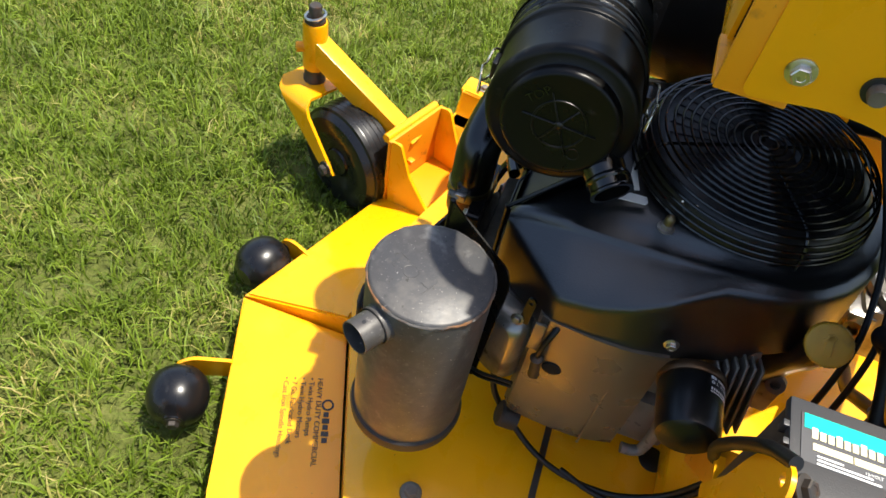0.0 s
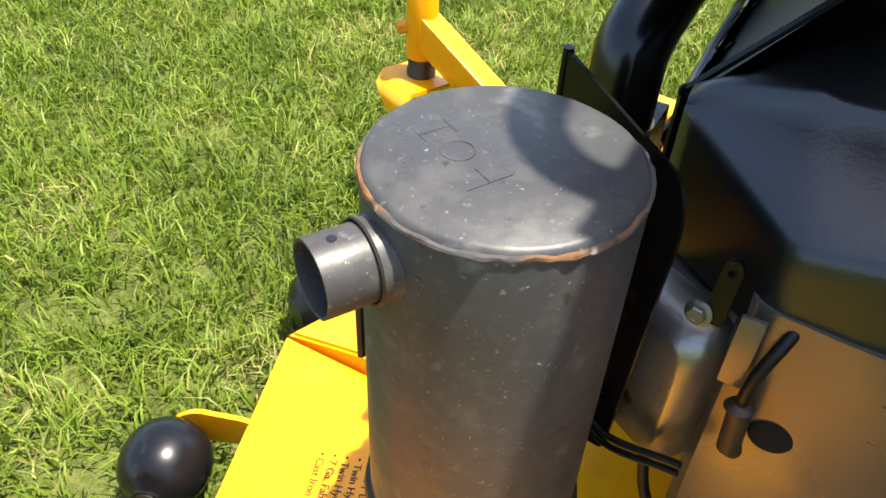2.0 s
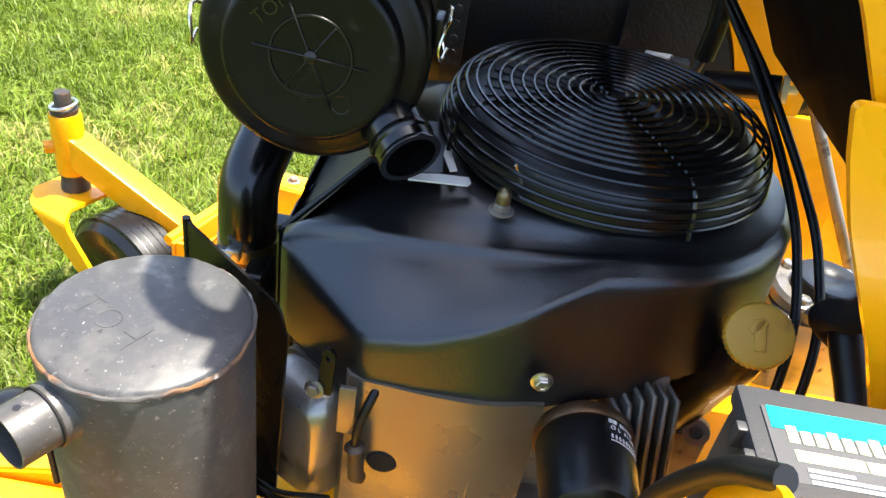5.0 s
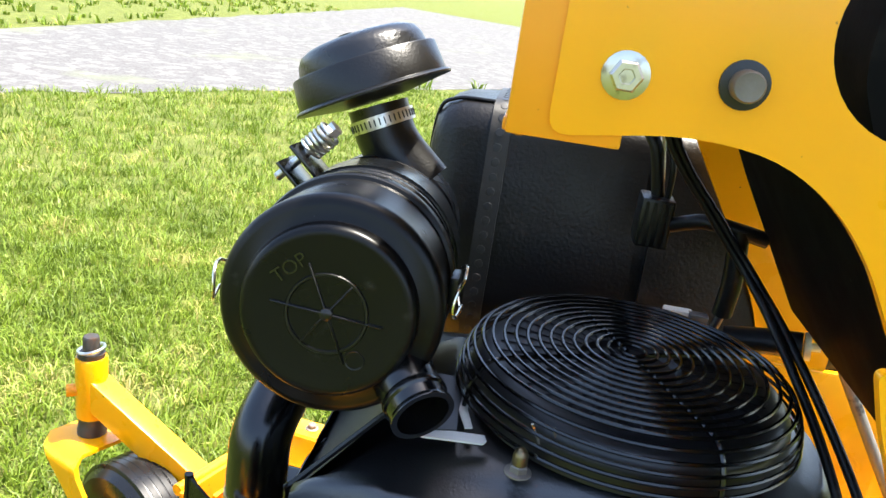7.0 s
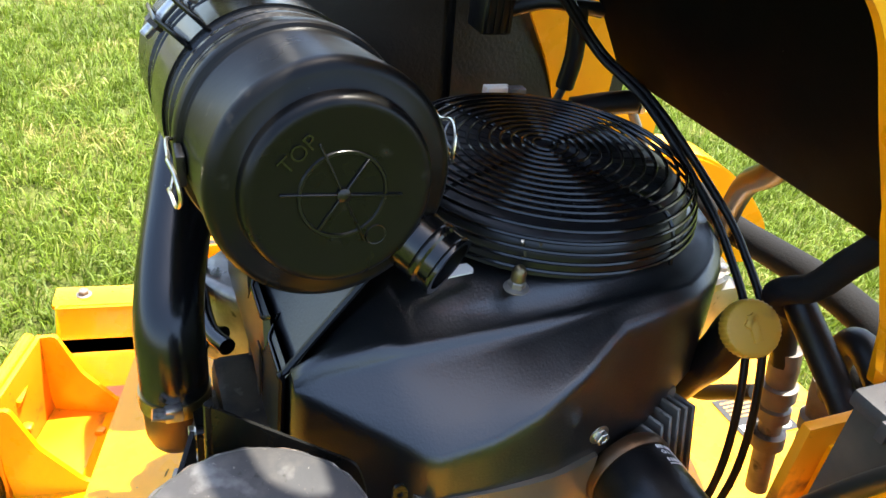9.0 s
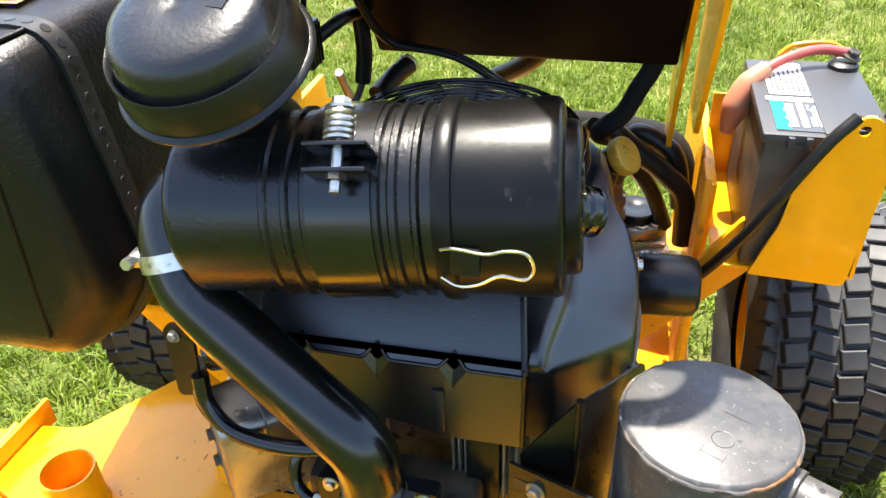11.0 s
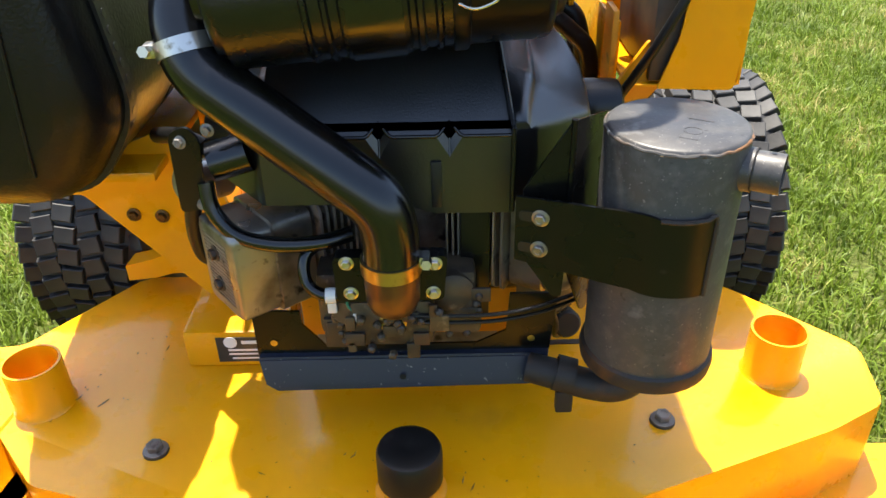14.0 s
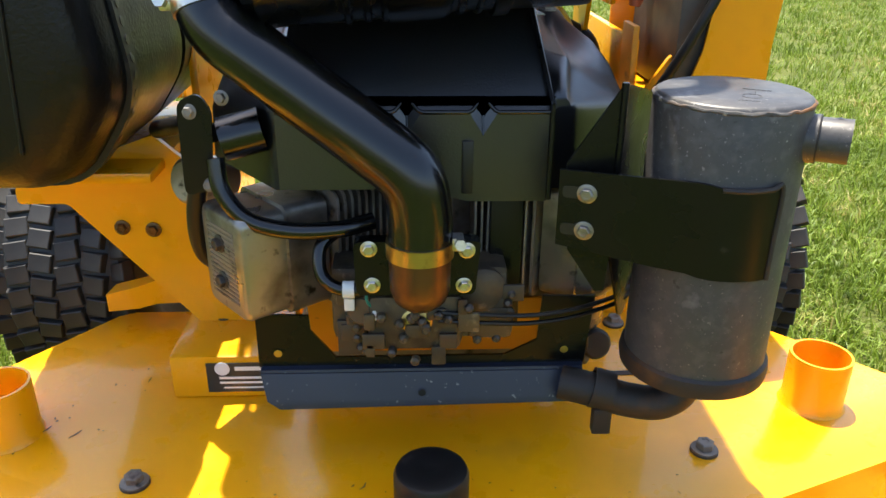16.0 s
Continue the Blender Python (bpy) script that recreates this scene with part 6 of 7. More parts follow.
# hydro pumps
for px, py, pz, sc in ((-0.110, 0.348, 0.443, 1.0), (0.165, 0.375, 0.372, 0.95)):
    M = Matrix.Translation((px, py, pz)) @ Matrix.Diagonal((sc, sc, sc, 1))
    bm = bmesh.new()
    box(bm, (0, 0, -0.05), (0.10, 0.11, 0.09), 0.014, M)
    lathe(bm, [(0.052, -0.006), (0.052, 0.004), (0.048, 0.008), (0, 0.008)], M, 36)
    box(bm, (0.03, -0.05, -0.04), (0.05, 0.04, 0.05), 0.01, M)
    pump = part("hydro_pump", bm, ALU, mower, "silver cast hydraulic pump")
    for k in range(4):
        a = radians(45 + 90 * k)
        bolt(pump, M @ Vector((0.042 * math.cos(a), 0.042 * math.sin(a), 0.006)), (0, 0, 1), 0.007, ZINC)
    bm = bmesh.new()
    lathe(bm, [(0.031, 0.006), (0.033, 0.008), (0.033, 0.020), (0.031, 0.022), (0.012, 0.0225), (0.010, 0.021), (0, 0.021)], M, 36)
    part("pump_cap", bm, BLACK_SATIN, pump)
    bm = bmesh.new()
    lathe(bm, [(0.012, 0), (0.012, 0.02), (0.007, 0.0205), (0.007, 0.006), (0, 0.006)], frame_to(M @ Vector((0.054, -0.052, -0.03)), (0.9, -0.4, 0.2)), 20)
    part("pump_port", bm, BRASS, pump)
place()
for k, (pts, r, mat, lab) in enumerate((
    ([(-0.198, 0.440, 0.482), (-0.110, 0.420, 0.488), (-0.019, 0.400, 0.508), (0.059, 0.380, 0.527), (0.161, 0.350, 0.541), (0.235, 0.330, 0.530), (0.262, 0.325, 0.450)], 0.0175, FOAM, "black foam-sleeved hose"),
    ([(-0.100, 0.392, 0.440), (-0.088, 0.386, 0.500), (-0.060, 0.360, 0.555), (-0.012, 0.316, 0.607), (0.050, 0.272, 0.655), (0.085, 0.252, 0.705)], 0.0125, HOSE, "black hydraulic hose"),
    ([(0.150, 0.240, 0.580), (0.142, 0.218, 0.594), (0.150, 0.215, 0.606), (0.167, 0.220, 0.620), (0.181, 0.225, 0.649), (0.194, 0.230, 0.675), (0.205, 0.236, 0.720)], 0.0112, FOAM, "black foam-sleeved hose"),
    ([(0.148, 0.228, 0.602), (0.160, 0.228, 0.592), (0.184, 0.235, 0.569), (0.225, 0.240, 0.535), (0.250, 0.240, 0.505), (0.256, 0.240, 0.440)], 0.0125, HOSE, "black hydraulic hose"),
    ([(0.166, 0.305, 0.490), (0.172, 0.280, 0.540), (0.185, 0.272, 0.571), (0.210, 0.267, 0.566), (0.235, 0.262, 0.545), (0.250, 0.262, 0.480)], 0.0125, HOSE, "black looped hose"),
    ([(0.120, 0.292, 0.490), (0.112, 0.285, 0.530), (0.118, 0.270, 0.565), (0.136, 0.245, 0.590)], 0.0110, HOSE, "black hydraulic hose"),
    ([(-0.020, 0.310, 0.350), (0.033, 0.300, 0.376), (0.070, 0.298, 0.408), (0.100, 0.300, 0.434)], 0.0085, HOSE, "thin black hose"))):
    bm = bmesh.new()
    tube(bm, pts, r, 16)
    part("hydraulic_hose", bm, mat, mower, lab)
for q, dd in (((0.123, 0.299, 0.455), (-0.12, -0.10, 1)), ((0.166, 0.309, 0.452), (-0.12, -0.10, 1))):
    bm = bmesh.new()
    fm2 = frame_to(q, dd)
    lathe(bm, [(0, 0.05), (0.0135, 0.05), (0.0145, 0.03), (0.0135, 0.012), (0.0175, 0.010), (0.0175, -0.004), (0.013, -0.006), (0.013, -0.014), (0.016, -0.016), (0.016, -0.028), (0.011, -0.03), (0.011, -0.045), (0.0165, -0.047), (0.0165, -0.062), (0.011, -0.064), (0.011, -0.12), (0, -0.12)], fm2, 18)
    part("hose_fitting", bm, ALU_DULL, mower, "grey threaded hose fitting", smooth=25)
place()
# label on the rear deck
bm = bmesh.new()
box(bm, (-0.014, 0.478, 0.2508), (0.070, 0.088, 0.0008), 0, None)
rl = part("rear_label", bm, DECAL_PLATE, mower, "dark rear deck sticker with gold print")
bars([(-0.043 + 0.0065 * k, 0.442, 0.0028, 0.072 - 0.012 * (k % 2)) for k in range(5)], Matrix.Translation((0, 0, 0.2513)), DECAL_ORANGE, rl)
bm = bmesh.new()
lathe(bm, [(0.012, 0.0), (0.012, 0.0006), (0.008, 0.0006), (0.008, 0)], Matrix.Translation((0.006, 0.505, 0.2513)), 28, closed=True)
part("badge", bm, WHITE, rl)
bars([(-0.002, 0.440 + 0.011 * k, 0.016 if k != 2 else 0.022, 0.0075) for k in range(5)], Matrix.Translation((0, 0, 0.2513)), WHITE, rl, "logo_bars")
# twin black cables dropping from the console past the fan
for off in (0.0, 1.0):
    bm = bmesh.new()
    tube(bm, [(-0.100 + 0.01 * off, 0.045 + 0.01 * off, 0.88), (-0.100, 0.073 + 0.006 * off, 0.814), (-0.100, 0.121 + 0.006 * off, 0.757), (-0.085, 0.160 + 0.006 * off, 0.712), (-0.015, 0.168 + 0.008 * off, 0.695), (0.045, 0.195 + 0.012 * off, 0.645), (0.09, 0.207 + 0.016 * off, 0.605), (0.140, 0.207 + 0.018 * off, 0.55), (0.175, 0.195 + 0.02 * off, 0.43), (0.17, 0.17 + 0.02 * off, 0.30)], 0.0036, 10)
    part("control_cable", bm, HOSE, mower, "black sheathed control cable")
# wiring by the tank
place(0.016, 0.002, 0.014)
bm = bmesh.new()
box(bm, (-0.172, 0.078, 0.722), (0.036, 0.030, 0.046), 0.003)
for k in range(4):
    box(bm, (-0.154, 0.068 + 0.007 * k, 0.722), (0.003, 0.003, 0.04), 0.0)
relay = part("wiring_connector", bm, BLACK_SATIN, mower, "black multi-pin wiring connector with leads")
for pts, r, mat in (([(-0.172, 0.078, 0.744), (-0.170, 0.068, 0.785), (-0.178, 0.058, 0.81), (-0.178, 0.066, 0.86)], 0.006, HOSE), ([(-0.168, 0.086, 0.744), (-0.164, 0.084, 0.775), (-0.172, 0.075, 0.80)], 0.003, HOSE), ([(-0.176, 0.082, 0.744), (-0.176, 0.076, 0.78), (-0.178, 0.070, 0.81)], 0.0018, CREAM),
                    ([(-0.160, 0.092, 0.722), (-0.14, 0.115, 0.735), (-0.13, 0.14, 0.735), (-0.13, 0.17, 0.73)], 0.007, HOSE), ([(-0.13, 0.145, 0.735), (-0.13, 0.15, 0.69), (-0.135, 0.15, 0.655)], 0.009, HOSE), ([(-0.135, 0.15, 0.655), (-0.145, 0.145, 0.632), (-0.16, 0.125, 0.625)], 0.004, LABEL_GREY)):
    bm = bmesh.new()
    tube(bm, pts, r, 10)
    part("wire_lead", bm, mat, relay)
bm = bmesh.new()
box(bm, (-0.172, 0.098, 0.630), (0.014, 0.03, 0.012), 0.002)
place(-0.055, 0.040, -0.008)
conn = part("lead_connector", bm, WHITE_PLASTIC, mower, "white and grey lead connector")
bm = bmesh.new()
box(bm, (-0.166, 0.118, 0.630), (0.014, 0.02, 0.013), 0.002)
part("connector_sleeve", bm, LABEL_GREY, conn)
place()
bm = bmesh.new()
tube(bm, [(-0.104, 0.155, 0.652), (-0.095, 0.188, 0.660), (-0.086, 0.215, 0.665)], 0.0115, 16)
choke = part("choke_tube", bm, HOSE, mower, "short black sleeve with a pale end ring")
bm = bmesh.new()
lathe(bm, [(0.0122, -0.003), (0.0122, 0.002), (0.004, 0.002), (0.0035, 0.010), (0, 0.010)], frame_to((-0.085, 0.219, 0.6655), (0.24, 0.94, 0.15)), 18)
part("end_ring", bm, CREAM, choke)
# black hoses behind the air cleaner
for pts in ([(0.13, 0.33, 0.50), (0.17, 0.33, 0.505), (0.21, 0.33, 0.47), (0.24, 0.34, 0.40)],):
    bm = bmesh.new()
    tube(bm, pts, 0.011, 14)
    part("oil_hose", bm, HOSE, mower, "black rubber hose")
# torn white label beside the fan
bm = bmesh.new()
plate(bm, [(0.105, -0.079), (0.099, -0.060), (0.097, -0.039), (0.104, -0.037), (0.108, -0.039), (0.113, -0.080)], 0.0012, Matrix.Translation((0, 0, 0.6295)))
plate(bm, [(-0.030, -0.066), (0.030, -0.060), (0.070, -0.060), (0.092, -0.053), (0.090, -0.048), (0.066, -0.054), (0.030, -0.054), (-0.030, -0.061)], 0.0012, Matrix.Translation((0, 0, 0.6295)))
part("torn_label", bm, WHITE_PLASTIC, housing, "torn white label remnants")
bm = bmesh.new()
plate(bm, [(0.020, -0.090), (0.104, -0.084), (0.096, -0.058), (0.020, -0.064)], 0.001, Matrix.Translation((0, 0, 0.6293)))
part("grey_patch", bm, LABEL_GREY, housing)
place(-0.008, -0.023, 0.024)
# black cable along the battery tray
bm = bmesh.new()
tube(bm, [(0.383, 0.116, 0.664), (0.364, 0.108, 0.644), (0.345, 0.104, 0.612), (0.325, 0.102, 0.572), (0.303, 0.108, 0.525), (0.272, 0.130, 0.460), (0.24, 0.155, 0.41), (0.205, 0.172, 0.36)], 0.0060, 12)
part("ground_cable", bm, HOSE, mower, "black battery ground cable")
place()
bm = bmesh.new()
tube(bm, [(0.160, -0.125, 0.335), (0.170, -0.113, 0.30), (0.176, -0.083, 0.26), (0.193, -0.036, 0.23), (0.205, 0.015, 0.222), (0.209, 0.075, 0.23), (0.200, 0.130, 0.26), (0.198, 0.157, 0.32), (0.199, 0.171, 0.36), (0.235, 0.155, 0.41)], 0.0040, 10)
part("ground_cable", bm, HOSE, mower, "black cable lying over the deck")
bm = bmesh.new()
tube(bm, [(0.199, 0.0, 0.226), (0.213, 0.045, 0.224), (0.216, 0.085, 0.228), (0.206, 0.135, 0.26), (0.206, 0.160, 0.32), (0.210, 0.172, 0.36)], 0.0038, 10)
part("ground_cable", bm, HOSE, mower, "black cable lying over the deck")

# ---- battery, standing in its tray ----
place(0.014, -0.032, 0.027)
battery = thing("battery", (0.352, 0.23, 0.484), "dusty black mower battery with teal label in a yellow tray", "battery")
bm = bmesh.new()
box(bm, (0.3410, 0.23, 0.557), (0.108, 0.196, 0.146), 0.004)
part("case", bm, BATTERY_DUSTY, battery, "dust-stained black battery case")
bm = bmesh.new()
box(bm, (0.3435, 0.23, 0.631), (0.119, 0.199, 0.011), 0.003)
box(bm, (0.370, 0.23, 0.6372), (0.060, 0.19, 0.0025), 0.001)
top = part("lid", bm, BATTERY, battery, "grey-black battery lid")
bm = bmesh.new()
for dy in (-0.008, 0.008):
    box(bm, (0.318, 0.1295, 0.629 + dy * 0), (0.006, 0.006, 0.012), 0.001, Matrix.Translation((dy, 0, 0)))
part("lid_latch", bm, BATTERY, top)
BL = Matrix.Translation((0.2945, 0.139, 0.6369)) @ Matrix.Rotation(radians(90), 4, "Z")
# x runs to the rear, y to the inner side
bars([(0.0, -0.052, 0.078, 0.049)], BL, LABEL_GREY, top, "label_ground")
bars([(0.002, -0.016, 0.066, 0.013)], BL @ Matrix.Translation((0, 0, 0.0005)), TEAL, top, "label_band", "teal label band")
bars([(0.070, -0.050, 0.010, 0.05)], BL @ Matrix.Translation((0, 0, 0.0005)), WHITE, top, "label_strip")
bars([(0.008 + 0.0062 * k, -0.0235, 0.0046, 0.0075 if k % 3 else 0.0095) for k in range(9)], BL @ Matrix.Translation((0, 0, 0.0006)), CREAM, top, "label_logo", "cream block logo")
bars([(0.009, -0.0335, 0.030, 0.006), (0.0402, -0.0335, 0.030, 0.006)], BL @ Matrix.Translation((0, 0, 0.0005)), CREAM, top, "label_box")
bars([(0.012 + 0.0, -0.0385 - 0.0032 * k, 0.020 if k == 0 else 0.048 - 0.006 * (k % 2), 0.0016) for k in range(4)], BL @ Matrix.Translation((0, 0, 0.0006)), WHITE, top, "fine_print")
words("12-VOLT", 0.0036, BL @ Matrix.Translation((0.048, -0.0388, 0.0008)), WHITE, top, "label_lettering", thick=0.0002)
bars([(0.088, -0.046, 0.09, 0.041)], BL, WHITE, top, "rear_label")
bars([(0.095 + 0.0, -0.042 + 0.0052 * k, 0.06 if k % 2 else 0.074, 0.0016) for k in range(7)], BL @ Matrix.Translation((0, 0, 0.0006)), DARK_STEEL, top, "fine_print")
for ty, tx in ((0.315, 0.386), (0.148, 0.388)):
    bm = bmesh.new()
    box(bm, (tx, ty, 0.645), (0.024, 0.018, 0.012), 0.003)
    term = part("terminal", bm, ALU, battery, "dull lead terminal post")
    bolt(term, (tx + 0.005, ty - 0.004, 0.651), (0.3, -0.2, 1), 0.007, DARK_STEEL)
bm = bmesh.new()
lathe(bm, [(0.016, 0), (0.016, 0.006), (0.012, 0.009), (0, 0.009)], Matrix.Translation((0.385, 0.31, 0.637)), 24)
part("terminal_ring", bm, DECAL_BLACK, battery)
bm = bmesh.new()
tube(bm, [(0.392, 0.315, 0.653), (0.36, 0.312, 0.657), (0.325, 0.295, 0.653), (0.295, 0.275, 0.640), (0.275, 0.262, 0.615), (0.268, 0.26, 0.585)], 0.0055, 14)
part("positive_cable", bm, RED, battery, "red positive battery cable")
bm = bmesh.new()
tube(bm, [(0.302, 0.28, 0.645), (0.285, 0.27, 0.63), (0.274, 0.262, 0.605), (0.268, 0.26, 0.575)], [0.009, 0.014, 0.016, 0.007], 14)
part("terminal_boot", bm, RED_BOOT, battery, "faded red rubber boot")

place()


# ---- ground ----
def grass_ground():
    m = bpy.data.materials.new("lawn_soil")
    m.use_nodes = True
    nt = m.node_tree
    n, link = nt.nodes, nt.links.new
    bsdf = n["Principled BSDF"]
    bsdf.inputs["Roughness"].default_value = 0.9
    bsdf.inputs["Specular IOR Level"].default_value = 0.15
    co = n.new("ShaderNodeTexCoord").outputs["Object"]
    big, mid, fine = (n.new("ShaderNodeTexNoise") for _ in range(3))
    for t, s in ((big, 0.7), (mid, 9.0), (fine, 70.0)):
        t.inputs["Scale"].default_value, t.inputs["Detail"].default_value = s, 8.0
        link(co, t.inputs["Vector"])
    ramp = n.new("ShaderNodeValToRGB")
    ramp.color_ramp.elements[0].position, ramp.color_ramp.elements[0].color = 0.30, (0.045, 0.05, 0.012, 1)
    ramp.color_ramp.elements[1].position, ramp.color_ramp.elements[1].color = 0.72, (0.19, 0.185, 0.062, 1)
    e = ramp.color_ramp.elements.new(0.5)
    e.color = (0.10, 0.12, 0.026, 1)
    add = n.new("ShaderNodeMath")
    add.operation = "MULTIPLY_ADD"
    add.inputs[1].default_value, add.inputs[2].default_value = 0.55, 0.0
    link(mid.outputs[0], add.inputs[0])
    mul = n.new("ShaderNodeMath")
    mul.operation = "MULTIPLY_ADD"
    mul.inputs[1].default_value = 0.45
    link(fine.outputs[0], mul.inputs[0])
    link(add.outputs[0], mul.inputs[2])
    link(mul.outputs[0], ramp.inputs[0])
    link(ramp.outputs[0], bsdf.inputs["Base Color"])
    b = n.new("ShaderNodeBump")
    b.inputs["Strength"].default_value, b.inputs["Distance"].default_value = 1.0, 0.02
    link(fine.outputs[0], b.inputs["Height"])
    link(b.outputs[0], bsdf.inputs["Normal"])
    return m


SOIL = grass_ground()

bm = bmesh.new()
v = [bm.verts.new(q) for q in ((-900, -900, 0), (900, -900, 0), (900, 900, 0), (-900, 900, 0))]
bm.faces.new(v)
ground = part("ground", bm, SOIL, None, smooth=0)
tagged(ground, "sunlit mown lawn ground reaching to the horizon", "ground", kind="structure")

GRAVEL = material("pale_gravel", (0.088, 0.085, 0.084), 0.9, spots=[((0.055, 0.052, 0.05), 40, 0.45, 0.6), ((0.15, 0.145, 0.14), 9, 0.5, 0.7), ((0.11, 0.12, 0.07), 1.2, 0.6, 0.8, 3)], bump=[(80, 1.0)])
ROAD_P, ROAD_D, ROAD_N = Vector((-3.56, -3.11, 0.004)), Vector((-0.835, 0.549, 0)), Vector((-0.549, -0.835, 0))


def road_width(u):
    return 3.0 + 0.70 * max(0.0, u - 1.0)


bm = bmesh.new()
rows = []
for k in range(161):
    u = -12 + 0.2 * k
    rows.append([bm.verts.new(ROAD_P + ROAD_D * u + ROAD_N * (0.10 * noise.noise(Vector((u * 2.1, 0, 0))))), bm.verts.new(ROAD_P + ROAD_D * u + ROAD_N * (road_width(u) + 0.15 * noise.noise(Vector((u * 1.3, 7, 0)))))])
for (a, b), (c, e) in zip(rows, rows[1:]):
    bm.faces.new((a, c, e, b))
road = part("gravel_road", bm, GRAVEL, None, smooth=0)
tagged(road, "pale grey gravel drive across the lawn", "road", kind="structure")


def blade_material(name, green, straw, share):
    m = bpy.data.materials.new(name)
    m.use_nodes = True
    nt = m.node_tree
    n, link = nt.nodes, nt.links.new
    bsdf = n["Principled BSDF"]
    bsdf.inputs["Roughness"].default_value = 0.48
    bsdf.inputs["Specular IOR Level"].default_value = 0.25
    geo = n.new("ShaderNodeNewGeometry")
    co = n.new("ShaderNodeTexCoord").outputs["Object"]
    patch = n.new("ShaderNodeTexNoise")
    patch.inputs["Scale"].default_value, patch.inputs["Detail"].default_value = 3.2, 5.0
    link(co, patch.inputs["Vector"])
    ramp = n.new("ShaderNodeValToRGB")
    els = ramp.color_ramp.elements
    els[0].position, els[0].color = 0.0, (green[0] * 0.55, green[1] * 0.6, green[2] * 0.6, 1)
    els[1].position, els[1].color = 1.0, (*straw, 1)
    for pos, k in ((0.45, 1.0), (1 - share, 1.45)):
        e = els.new(pos)
        e.color = (green[0] * k, green[1] * k, green[2] * k, 1)
    mix = n.new("ShaderNodeMath")
    mix.operation = "MULTIPLY_ADD"
    mix.inputs[1].default_value = 0.6
    sub = n.new("ShaderNodeMath")
    sub.operation = "MULTIPLY_ADD"
    sub.inputs[1].default_value, sub.inputs[2].default_value = 1.7, -1.08
    link(patch.outputs[0], sub.inputs[0])
    link(geo.outputs["Random Per Island"], mix.inputs[0])
    tuft = n.new("ShaderNodeTexNoise")
    tuft.inputs["Scale"].default_value, tuft.inputs["Detail"].default_value = 26.0, 2.0
    link(co, tuft.inputs["Vector"])
    tone = n.new("ShaderNodeMath")
    tone.operation = "MULTIPLY_ADD"
    tone.inputs[1].default_value = 0.9
    link(tuft.outputs[0], tone.inputs[0])
    link(sub.outputs[0], tone.inputs[2])
    link(tone.outputs[0], mix.inputs[2])
    link(mix.outputs[0], ramp.inputs[0])
    link(ramp.outputs[0], bsdf.inputs["Base Color"])
    tr = n.new("ShaderNodeBsdfTranslucent")
    link(ramp.outputs[0], tr.inputs[0])
    ms = n.new("ShaderNodeMixShader")
    ms.inputs[0].default_value = 0.28
    link(bsdf.outputs[0], ms.inputs[1])
    link(tr.outputs[0], ms.inputs[2])
    link(ms.outputs[0], n["Material Output"].inputs["Surface"])
    return m


BLADE = blade_material("grass_blades", (0.130, 0.188, 0.017), (0.38, 0.325, 0.11), 0.25)


def on_road(x, y):
    u = (x - ROAD_P.x) * ROAD_D.x + (y - ROAD_P.y) * ROAD_D.y
    s = (x - ROAD_P.x) * ROAD_N.x + (y - ROAD_P.y) * ROAD_N.y
    return (s > 0.05) & (s < 3.0 + 0.70 * np.maximum(0.0, u - 1.0)) & (u > -12) & (u < 20)


def blades(name, x, y, height, width, lean, seed):
    """Many curved blades as one mesh: a base quad and a tip triangle each."""
    rs = np.random.RandomState(seed)
    size = np.repeat(rs.uniform(0.6, 1.35, len(x)), 8)
    x, y = np.repeat(x, 8), np.repeat(y, 8)
    n = len(x)
    ex, ey = rs.normal(0, height * 0.34, n), rs.normal(0, height * 0.34, n)
    x, y = x + ex, y + ey
    h = height * size * rs.uniform(0.55, 1.25, n)
    w = width * rs.uniform(0.6, 1.25, n)
    a = rs.uniform(0, 2 * math.pi, n)
    bend = np.arctan2(ey, ex) + rs.normal(0, 0.7, n)
    out = lean * rs.uniform(0.3, 1.5, n) * h
    dx, dy = np.cos(a) * w / 2, np.sin(a) * w / 2
    ox, oy = np.cos(bend) * out, np.sin(bend) * out
    z0 = np.full(n, -0.004)
    P = np.empty((n, 5, 3))
    P[:, 0] = np.stack([x - dx, y - dy, z0], 1)
    P[:, 1] = np.stack([x + dx, y + dy, z0], 1)
    P[:, 2] = np.stack([x + dx * 0.8 + ox * 0.35, y + dy * 0.8 + oy * 0.35, h * 0.62], 1)
    P[:, 3] = np.stack([x - dx * 0.8 + ox * 0.35, y - dy * 0.8 + oy * 0.35, h * 0.62], 1)
    P[:, 4] = np.stack([x + ox, y + oy, h * np.clip(1.05 - 0.35 * out / h, 0.5, 1)], 1)
    base = (np.arange(n) * 5)[:, None]
    loops = np.concatenate([base + np.array([[0, 1, 2, 3]]), base + np.array([[3, 2, 4]])], 1).ravel()
    me = bpy.data.meshes.new(name)
    me.vertices.add(n * 5)
    me.vertices.foreach_set("co", P.ravel())
    me.loops.add(len(loops))
    me.loops.foreach_set("vertex_index", loops)
    starts = (np.arange(n)[:, None] * 7 + np.array([[0, 4]])).ravel()
    me.polygons.add(n * 2)
    me.polygons.foreach_set("loop_start", starts)
    me.update(calc_edges=True)
    me.validate()
    me.materials.append(BLADE)
    ob = new(name, me)
    return tagged(ob, "uneven sunlit lawn grass with dry straw patches", "grass", kind="stuff")


rs = np.random.RandomState(21)


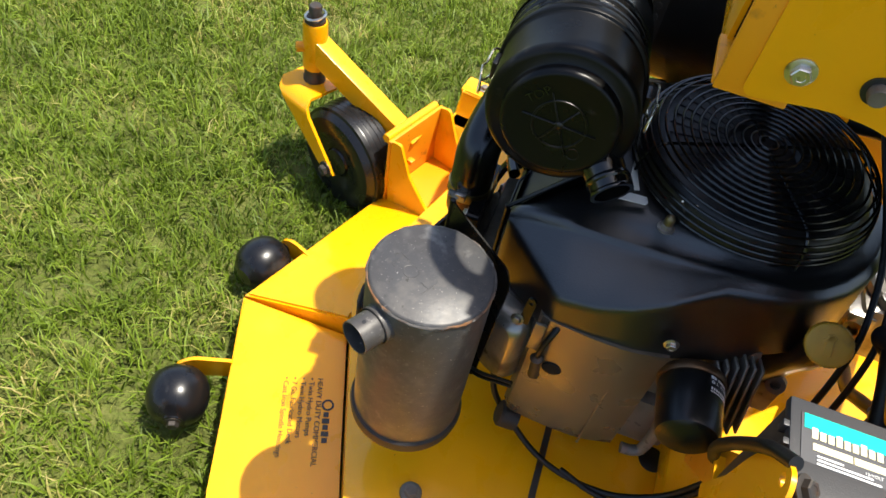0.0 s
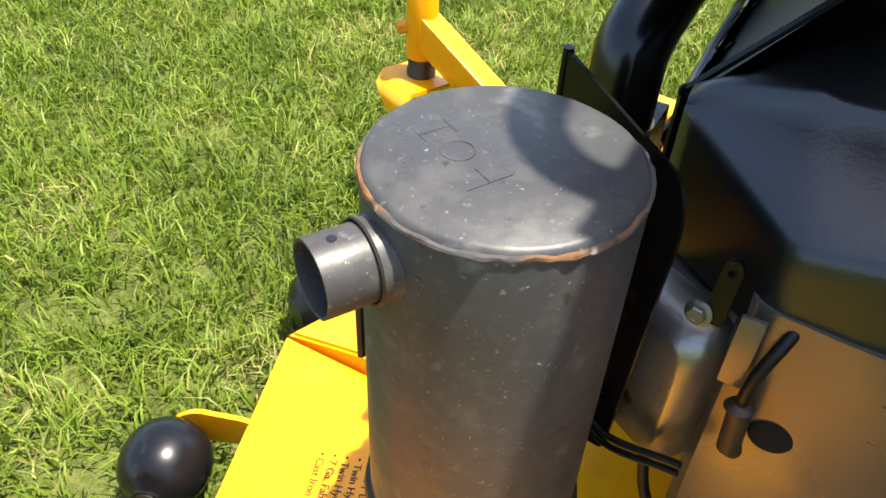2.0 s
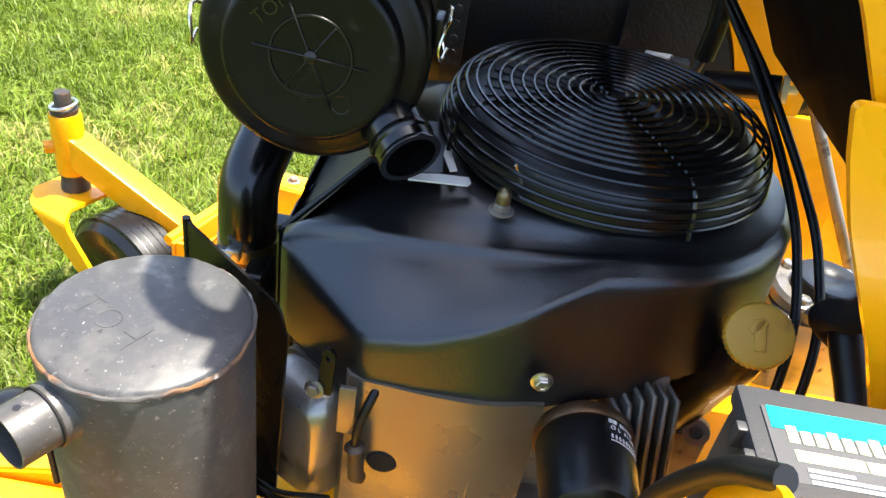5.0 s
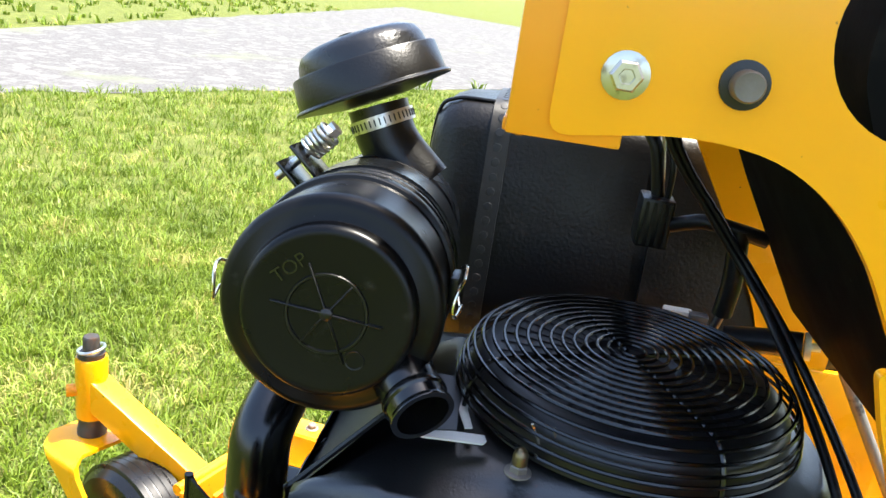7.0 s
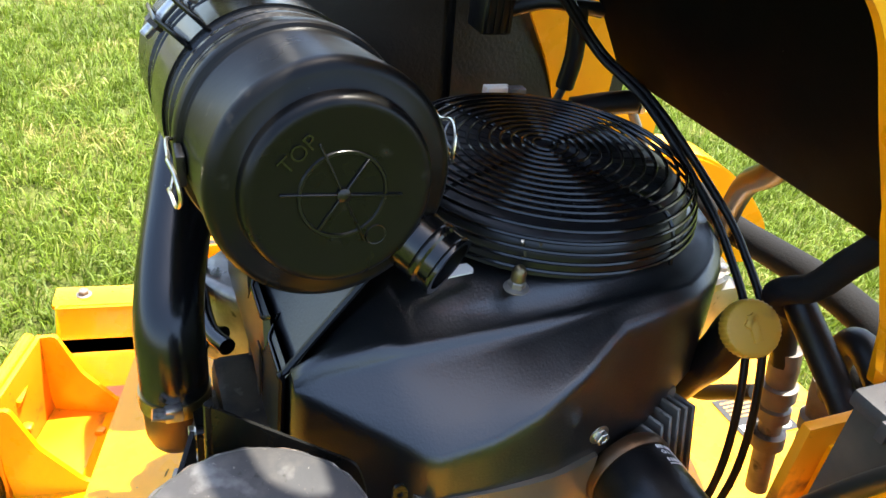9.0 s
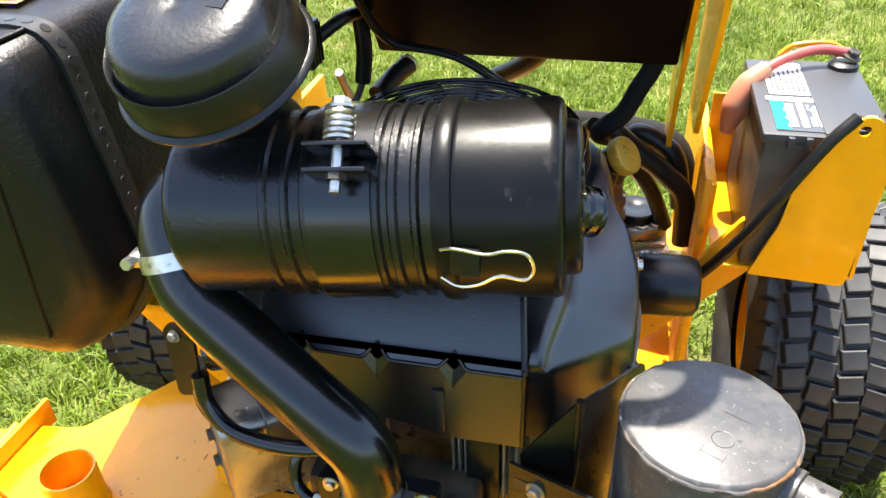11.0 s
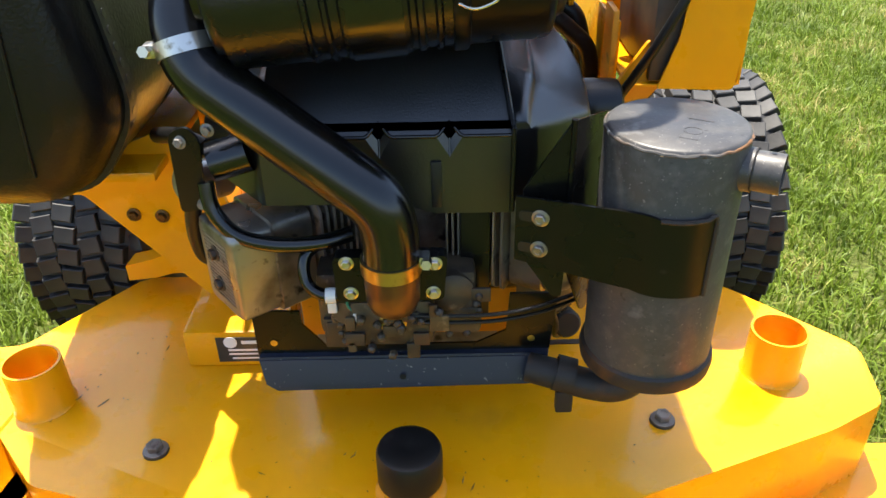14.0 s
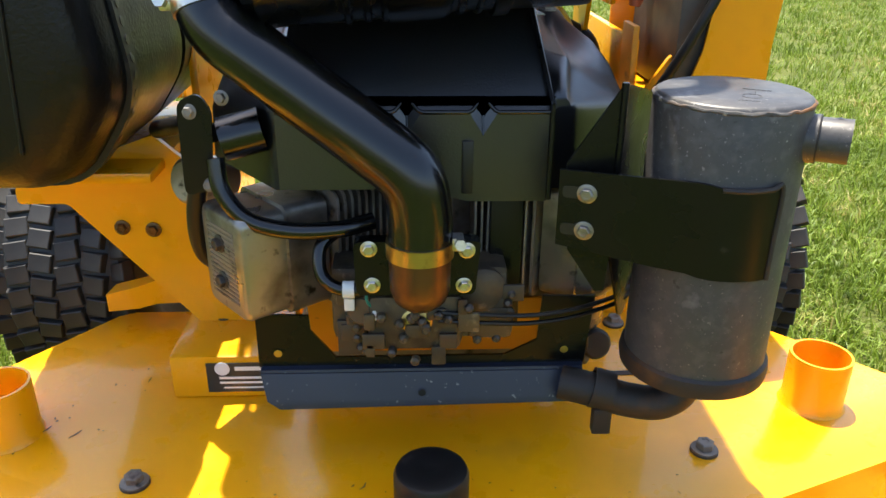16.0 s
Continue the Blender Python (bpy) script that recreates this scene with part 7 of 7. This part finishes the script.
def scatter(count, half, keep):
    x, y = rs.uniform(-half, half, count), rs.uniform(-half, half, count)
    ok = keep(x, y)
    return x[ok], y[ok]


def off_mower(x, y):
    return ~((np.abs(x) < 0.50) & (y > -0.38) & (y < 0.55))


x, y = scatter(93000, 3.2, lambda x, y: off_mower(x, y) & (np.hypot(x, y) < 1.8 + 1.4 * rs.uniform(size=x.shape)) & ~on_road(x, y))
blades("grass", x, y, 0.038, 0.0036, 0.95, 1)
x, y = scatter(52000, 6.5, lambda x, y: (np.hypot(x, y) > 1.8 + 1.4 * rs.uniform(size=x.shape)) & ~on_road(x, y))
blades("grass", x, y, 0.048, 0.0050, 1.0, 2)
x, y = scatter(11000, 20, lambda x, y: ((np.abs(x) > 6.4) | (np.abs(y) > 6.4)) & ~on_road(x, y))
blades("grass", x, y, 0.09, 0.030, 0.8, 3)

# dry clippings lying on the deck
rc = random.Random(31)
bm = bmesh.new()
while len(bm.verts) < 6 * 60:
    x, y = rc.uniform(-0.46, 0.46), rc.uniform(-0.34, 0.06)
    if y < -0.335 + 0.40 * abs(x) or y > (-0.205 if x > -0.32 else 0.03 - 0.8 * (-0.32 - x)):
        continue
    a, half, w = rc.uniform(0, math.pi), rc.choice((0.001, 0.0012, 0.0015, 0.002, 0.007)) * rc.uniform(0.6, 1.2), rc.uniform(0.0004, 0.0008)
    u, n = Vector((math.cos(a), math.sin(a), 0)), Vector((-math.sin(a), math.cos(a), 0))
    bend = n * rc.uniform(-0.3, 0.3) * half
    rows = []
    for k in (-1, 0, 1):
        q = Vector((x, y, 0.2008)) + u * half * k + (bend if k == 0 else Vector())
        rows.append((bm.verts.new(q - n * w * (1.2 - abs(k))), bm.verts.new(q + n * w * (1.2 - abs(k)) + Vector((0, 0, 0.0006)))))
    for p, q in zip(rows, rows[1:]):
        bm.faces.new((p[0], q[0], q[1], p[1]))
clippings = part("grass_clippings", bm, CLIPPING, None, smooth=0)
tagged(clippings, "dry brown grass clippings scattered on the yellow deck", "clippings", kind="stuff")
